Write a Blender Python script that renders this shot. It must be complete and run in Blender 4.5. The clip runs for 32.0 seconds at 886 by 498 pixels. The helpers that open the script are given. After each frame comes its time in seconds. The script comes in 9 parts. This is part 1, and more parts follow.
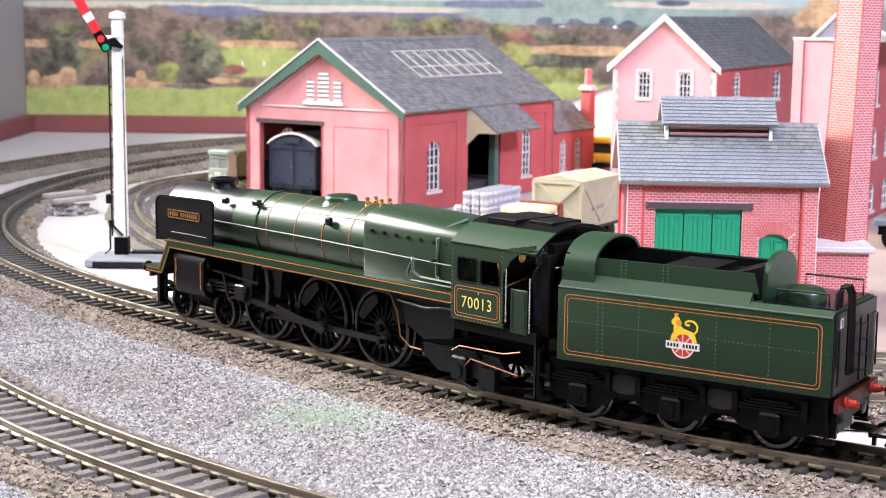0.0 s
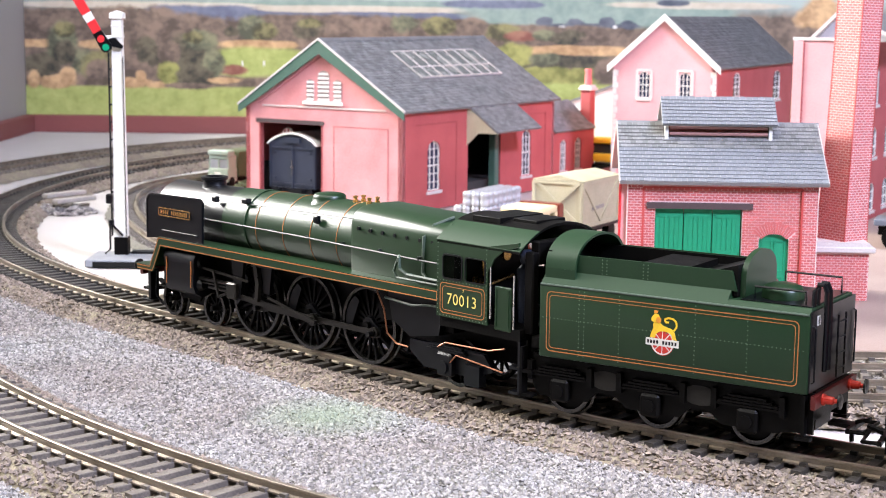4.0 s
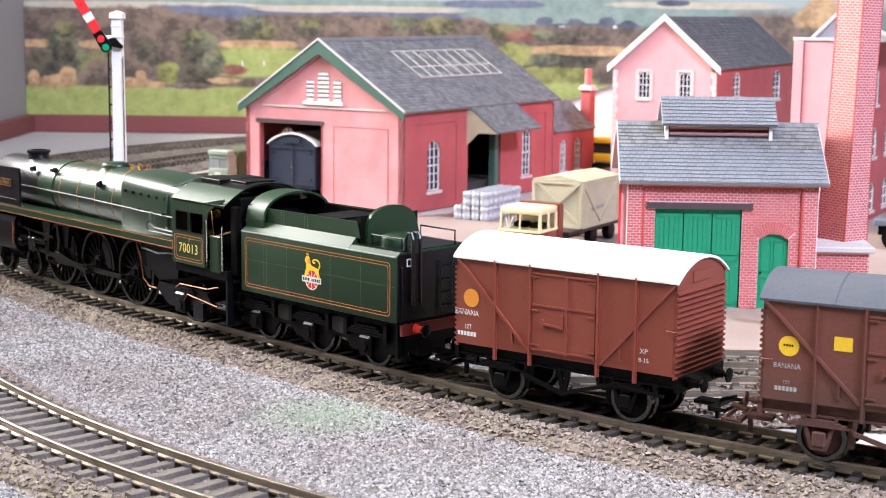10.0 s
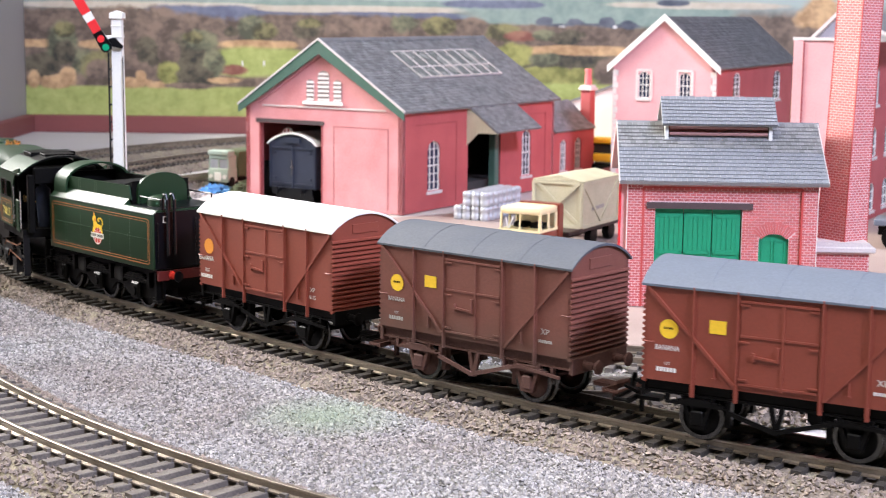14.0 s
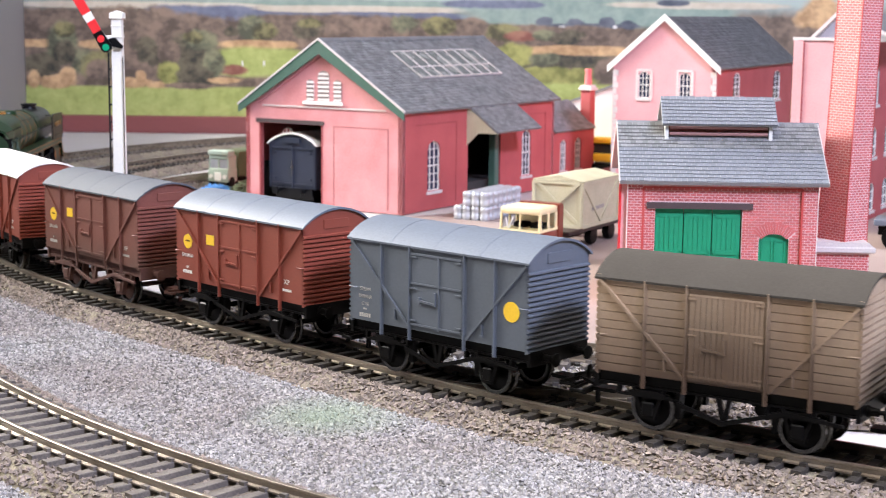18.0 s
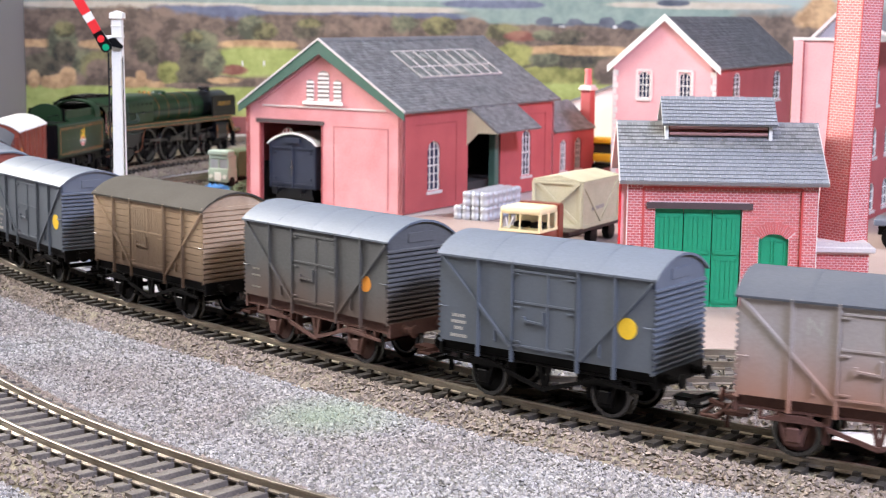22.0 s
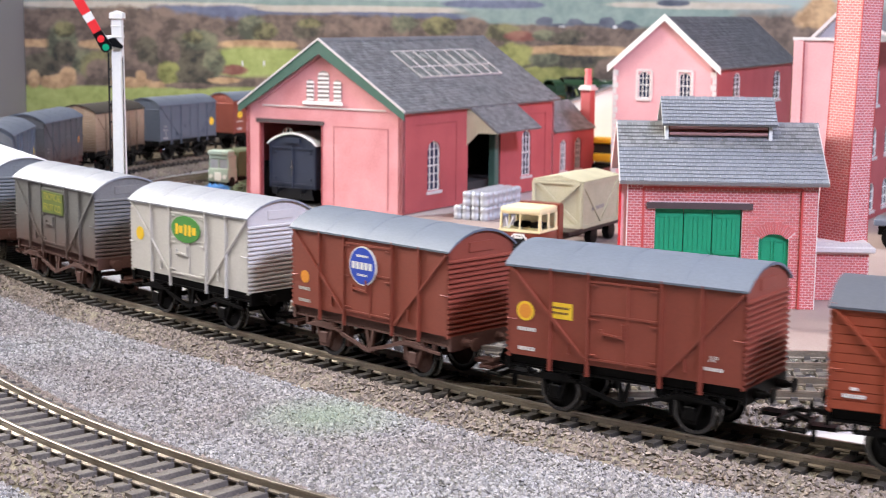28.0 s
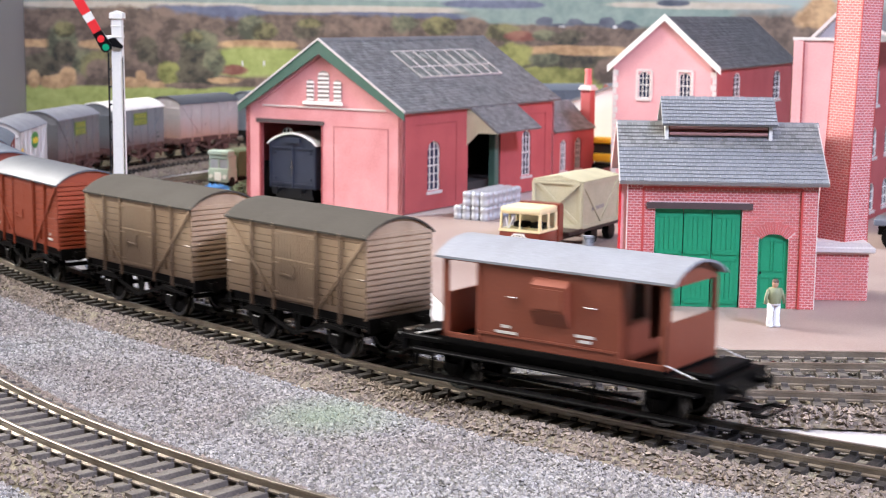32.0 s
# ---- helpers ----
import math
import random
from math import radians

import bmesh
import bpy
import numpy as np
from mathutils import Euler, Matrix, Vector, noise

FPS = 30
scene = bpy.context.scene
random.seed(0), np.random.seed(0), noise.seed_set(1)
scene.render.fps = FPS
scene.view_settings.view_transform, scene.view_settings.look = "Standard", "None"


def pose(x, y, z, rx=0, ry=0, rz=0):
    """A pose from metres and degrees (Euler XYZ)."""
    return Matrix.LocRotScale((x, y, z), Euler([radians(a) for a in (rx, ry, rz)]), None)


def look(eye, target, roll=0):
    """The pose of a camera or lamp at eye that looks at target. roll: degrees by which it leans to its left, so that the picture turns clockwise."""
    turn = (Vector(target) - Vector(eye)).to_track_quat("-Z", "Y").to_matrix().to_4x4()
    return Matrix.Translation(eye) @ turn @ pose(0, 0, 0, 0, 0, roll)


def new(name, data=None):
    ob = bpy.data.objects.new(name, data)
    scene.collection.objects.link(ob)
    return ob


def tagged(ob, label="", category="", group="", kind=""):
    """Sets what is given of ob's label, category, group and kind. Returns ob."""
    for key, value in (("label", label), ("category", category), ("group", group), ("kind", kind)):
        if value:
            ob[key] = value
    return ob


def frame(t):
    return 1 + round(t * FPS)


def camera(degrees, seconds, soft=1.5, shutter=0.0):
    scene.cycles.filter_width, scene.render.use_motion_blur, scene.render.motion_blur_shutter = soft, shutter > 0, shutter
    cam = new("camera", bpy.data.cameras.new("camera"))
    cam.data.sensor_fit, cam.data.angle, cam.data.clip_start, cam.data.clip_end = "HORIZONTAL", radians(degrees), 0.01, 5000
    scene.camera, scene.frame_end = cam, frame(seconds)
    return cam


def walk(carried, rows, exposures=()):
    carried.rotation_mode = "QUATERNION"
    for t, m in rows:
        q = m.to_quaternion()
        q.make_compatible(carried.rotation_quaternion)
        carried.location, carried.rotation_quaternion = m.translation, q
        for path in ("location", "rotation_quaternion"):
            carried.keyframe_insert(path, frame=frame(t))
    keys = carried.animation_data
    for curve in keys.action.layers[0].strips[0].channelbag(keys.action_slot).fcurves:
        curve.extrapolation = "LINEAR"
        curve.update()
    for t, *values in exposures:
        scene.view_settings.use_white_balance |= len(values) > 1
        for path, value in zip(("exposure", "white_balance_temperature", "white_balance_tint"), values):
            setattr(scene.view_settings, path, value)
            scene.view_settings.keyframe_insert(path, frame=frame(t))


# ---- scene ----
# All lengths below are model millimetres (1:76 scale layout); MM turns them into metres.
MM = 0.001
cam = camera(32.05, 32.0, 0.6, 0.4)
EYE = look((0.0, 0.0, 0.1073), (0.0, math.cos(radians(8.72)), 0.1073 - math.sin(radians(8.72))), 0.59)
# the lens is focused on the train; the far hills go soft
cam.data.dof.use_dof, cam.data.dof.focus_distance, cam.data.dof.aperture_fstop = True, 0.44, 54.0
walk(cam, [(0.0, EYE), (32.0, EYE)], [(0.0, 0.22), (5.0, 0.22), (8.0, 0.17), (13.0, 0.02), (20.0, 0.0), (24.0, 0.0), (25.2, -0.12), (29.0, -0.14), (32.0, -0.14)])

# ---------------------------------------------------------------- light
world = bpy.data.worlds.new("room_dim")
scene.world = world
world.use_nodes = True
world.node_tree.nodes["Background"].inputs[0].default_value = (0.85, 0.9, 1.0, 1)
world.node_tree.nodes["Background"].inputs[1].default_value = 0.35


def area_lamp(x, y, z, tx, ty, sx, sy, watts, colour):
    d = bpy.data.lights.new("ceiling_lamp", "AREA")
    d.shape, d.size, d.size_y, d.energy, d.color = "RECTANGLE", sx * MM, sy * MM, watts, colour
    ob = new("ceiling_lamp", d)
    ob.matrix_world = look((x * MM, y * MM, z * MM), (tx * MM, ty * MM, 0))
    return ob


# Unseen lamps added: a cool one front right, a broad soft fill front left.
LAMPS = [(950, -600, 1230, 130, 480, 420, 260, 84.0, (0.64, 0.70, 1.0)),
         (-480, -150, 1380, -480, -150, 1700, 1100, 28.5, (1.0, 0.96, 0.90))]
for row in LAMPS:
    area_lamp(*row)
# daylight through the tall window at the far end of the west wall
WINDOW = (-1500, 980, 1860, 250, 1270)
d = bpy.data.lights.new("window_daylight", "AREA")
d.shape, d.size, d.size_y, d.energy, d.color = "RECTANGLE", 0.82, 0.96, 170.0, (1.0, 0.97, 0.93)
new("window_daylight", d).matrix_world = look((-1.506, 1.42, 0.76), (-0.1, 0.7, 0.0))


# ---------------------------------------------------------------- materials
def srgb(r, g, b):
    f = lambda c: (c / 255 / 12.92) if c <= 10 else ((c / 255 + 0.055) / 1.055) ** 2.4
    return (f(r), f(g), f(b))


def mat(name, col, rough=0.5, metal=0.0, var=0.18, size=9.0, fine=0.7, bump=0.15, col2=None, amount=0.5,
        per="", spread=0.28, low=None, streak=False, coat=0.0, spec=0.5, stain=None, soot=None):
    """A surface with grain at two scales (mm). per: varies by piece. low: (colour, z0, z1) dirt that climbs from below.
    stain: (colour, x, y, radius), a round stain on the ground. soot: (colour, half width), grime on the middle of a body."""
    m = bpy.data.materials.new(name)
    m.use_nodes = True
    nt = m.node_tree
    n, l = nt.nodes, nt.links
    bsdf = n["Principled BSDF"]
    tc = n.new("ShaderNodeTexCoord")
    co = tc.outputs["Object"]
    if streak:
        mp = n.new("ShaderNodeMapping")
        mp.inputs["Scale"].default_value = (1, 1, 0.12)
        l.new(co, mp.inputs[0])
        co = mp.outputs[0]
    big = n.new("ShaderNodeTexNoise")
    big.inputs["Scale"].default_value = 1000 / size
    big.inputs["Detail"].default_value = 5
    l.new(co, big.inputs["Vector"])
    sml = n.new("ShaderNodeTexNoise")
    sml.inputs["Scale"].default_value = 1000 / fine
    sml.inputs["Detail"].default_value = 3
    l.new(tc.outputs["Object"], sml.inputs["Vector"])
    c2 = col2 or tuple(c * 0.55 for c in col)
    ramp = n.new("ShaderNodeMapRange")
    ramp.inputs[1].default_value, ramp.inputs[2].default_value = 0.35, 0.7
    ramp.inputs[3].default_value, ramp.inputs[4].default_value = 0.0, amount if col2 else amount * var * 3
    l.new(big.outputs[0], ramp.inputs[0])
    mix = n.new("ShaderNodeMixRGB")
    mix.inputs[1].default_value, mix.inputs[2].default_value = (*col, 1), (*c2, 1)
    l.new(ramp.outputs[0], mix.inputs[0])
    out = mix.outputs[0]
    hsv = n.new("ShaderNodeHueSaturation")
    mr = n.new("ShaderNodeMapRange")
    mr.inputs[1].default_value, mr.inputs[2].default_value = 0.25, 0.75
    mr.inputs[3].default_value, mr.inputs[4].default_value = 1 - var, 1 + var
    l.new(sml.outputs[0], mr.inputs[0])
    val = mr.outputs[0]
    if per:
        src = n.new("ShaderNodeObjectInfo").outputs["Random"] if per == "object" else n.new("ShaderNodeNewGeometry").outputs["Random Per Island"]
        pr = n.new("ShaderNodeMapRange")
        pr.inputs[3].default_value, pr.inputs[4].default_value = 1 - spread, 1 + spread
        l.new(src, pr.inputs[0])
        mul = n.new("ShaderNodeMath")
        mul.operation = "MULTIPLY"
        l.new(val, mul.inputs[0])
        l.new(pr.outputs[0], mul.inputs[1])
        val = mul.outputs[0]
    l.new(val, hsv.inputs["Value"])
    l.new(out, hsv.inputs["Color"])
    out = hsv.outputs[0]
    if stain or soot:
        sc_, *where = stain or soot
        gap_ = n.new("ShaderNodeVectorMath")
        gap_.operation = "MULTIPLY_ADD"
        if stain:
            gap_.inputs[1].default_value, gap_.inputs[2].default_value = (1, 1, 0), (-where[0] * MM, -where[1] * MM, 0)
            reach = where[2] * MM
        else:
            gap_.inputs[1].default_value, gap_.inputs[2].default_value = (1, 0, 1.3), (0, 0, -0.027)
            reach = where[0] * MM
        l.new(tc.outputs["Object"], gap_.inputs[0])
        far_ = n.new("ShaderNodeVectorMath")
        far_.operation = "LENGTH"
        l.new(gap_.outputs[0], far_.inputs[0])
        wob = n.new("ShaderNodeMath")
        wob.operation = "MULTIPLY_ADD"
        wob.inputs[1].default_value = reach * 1.2
        l.new(big.outputs[0], wob.inputs[0])
        l.new(far_.outputs["Value"], wob.inputs[2])
        sr = n.new("ShaderNodeMapRange")
        sr.inputs[1].default_value, sr.inputs[2].default_value = reach * 0.7, reach * 1.9
        sr.inputs[3].default_value, sr.inputs[4].default_value = 0.75, 0.0
        l.new(wob.outputs[0], sr.inputs[0])
        sx_ = n.new("ShaderNodeMixRGB")
        sx_.inputs[2].default_value = (*sc_, 1)
        l.new(sr.outputs[0], sx_.inputs[0])
        l.new(out, sx_.inputs[1])
        out = sx_.outputs[0]
    if low:
        lc, z0, z1 = low
        sep = n.new("ShaderNodeSeparateXYZ")
        l.new(n.new("ShaderNodeNewGeometry").outputs["Position"], sep.inputs[0])
        add = n.new("ShaderNodeMath")
        add.operation = "MULTIPLY_ADD"
        add.inputs[1].default_value = 0.012
        l.new(big.outputs[0], add.inputs[0])
        l.new(sep.outputs[2], add.inputs[2])
        lr = n.new("ShaderNodeMapRange")
        lr.inputs[1].default_value, lr.inputs[2].default_value = z0 * MM + 0.006, z1 * MM + 0.006
        lr.inputs[3].default_value, lr.inputs[4].default_value = 0.9, 0.0
        l.new(add.outputs[0], lr.inputs[0])
        mx = n.new("ShaderNodeMixRGB")
        mx.inputs[2].default_value = (*lc, 1)
        l.new(lr.outputs[0], mx.inputs[0])
        l.new(out, mx.inputs[1])
        out = mx.outputs[0]
    l.new(out, bsdf.inputs["Base Color"])
    rr = n.new("ShaderNodeMapRange")
    rr.inputs[3].default_value, rr.inputs[4].default_value = max(0.02, rough - 0.09), min(1, rough + 0.12)
    l.new(big.outputs[0], rr.inputs[0])
    l.new(rr.outputs[0], bsdf.inputs["Roughness"])
    bsdf.inputs["Metallic"].default_value = metal
    bsdf.inputs["Coat Weight"].default_value = coat
    bsdf.inputs["Specular IOR Level"].default_value = spec
    if bump:
        b = n.new("ShaderNodeBump")
        b.inputs["Strength"].default_value = bump
        b.inputs["Distance"].default_value = 0.0004
        l.new(sml.outputs[0], b.inputs["Height"])
        l.new(b.outputs[0], bsdf.inputs["Normal"])
    return m


def glow(name, col, strength):
    m = bpy.data.materials.new(name)
    m.use_nodes = True
    b = m.node_tree.nodes["Principled BSDF"]
    b.inputs["Base Color"].default_value = (*col, 1)
    b.inputs["Emission Color"].default_value = (*col, 1)
    b.inputs["Emission Strength"].default_value = strength
    return m


def clear(name, col=(0.9, 0.95, 1.0), rough=0.03):
    m = bpy.data.materials.new(name)
    m.use_nodes = True
    b = m.node_tree.nodes["Principled BSDF"]
    b.inputs["Base Color"].default_value = (*col, 1)
    b.inputs["Transmission Weight"].default_value = 1
    b.inputs["Roughness"].default_value = rough
    b.inputs["IOR"].default_value = 1.1
    return m


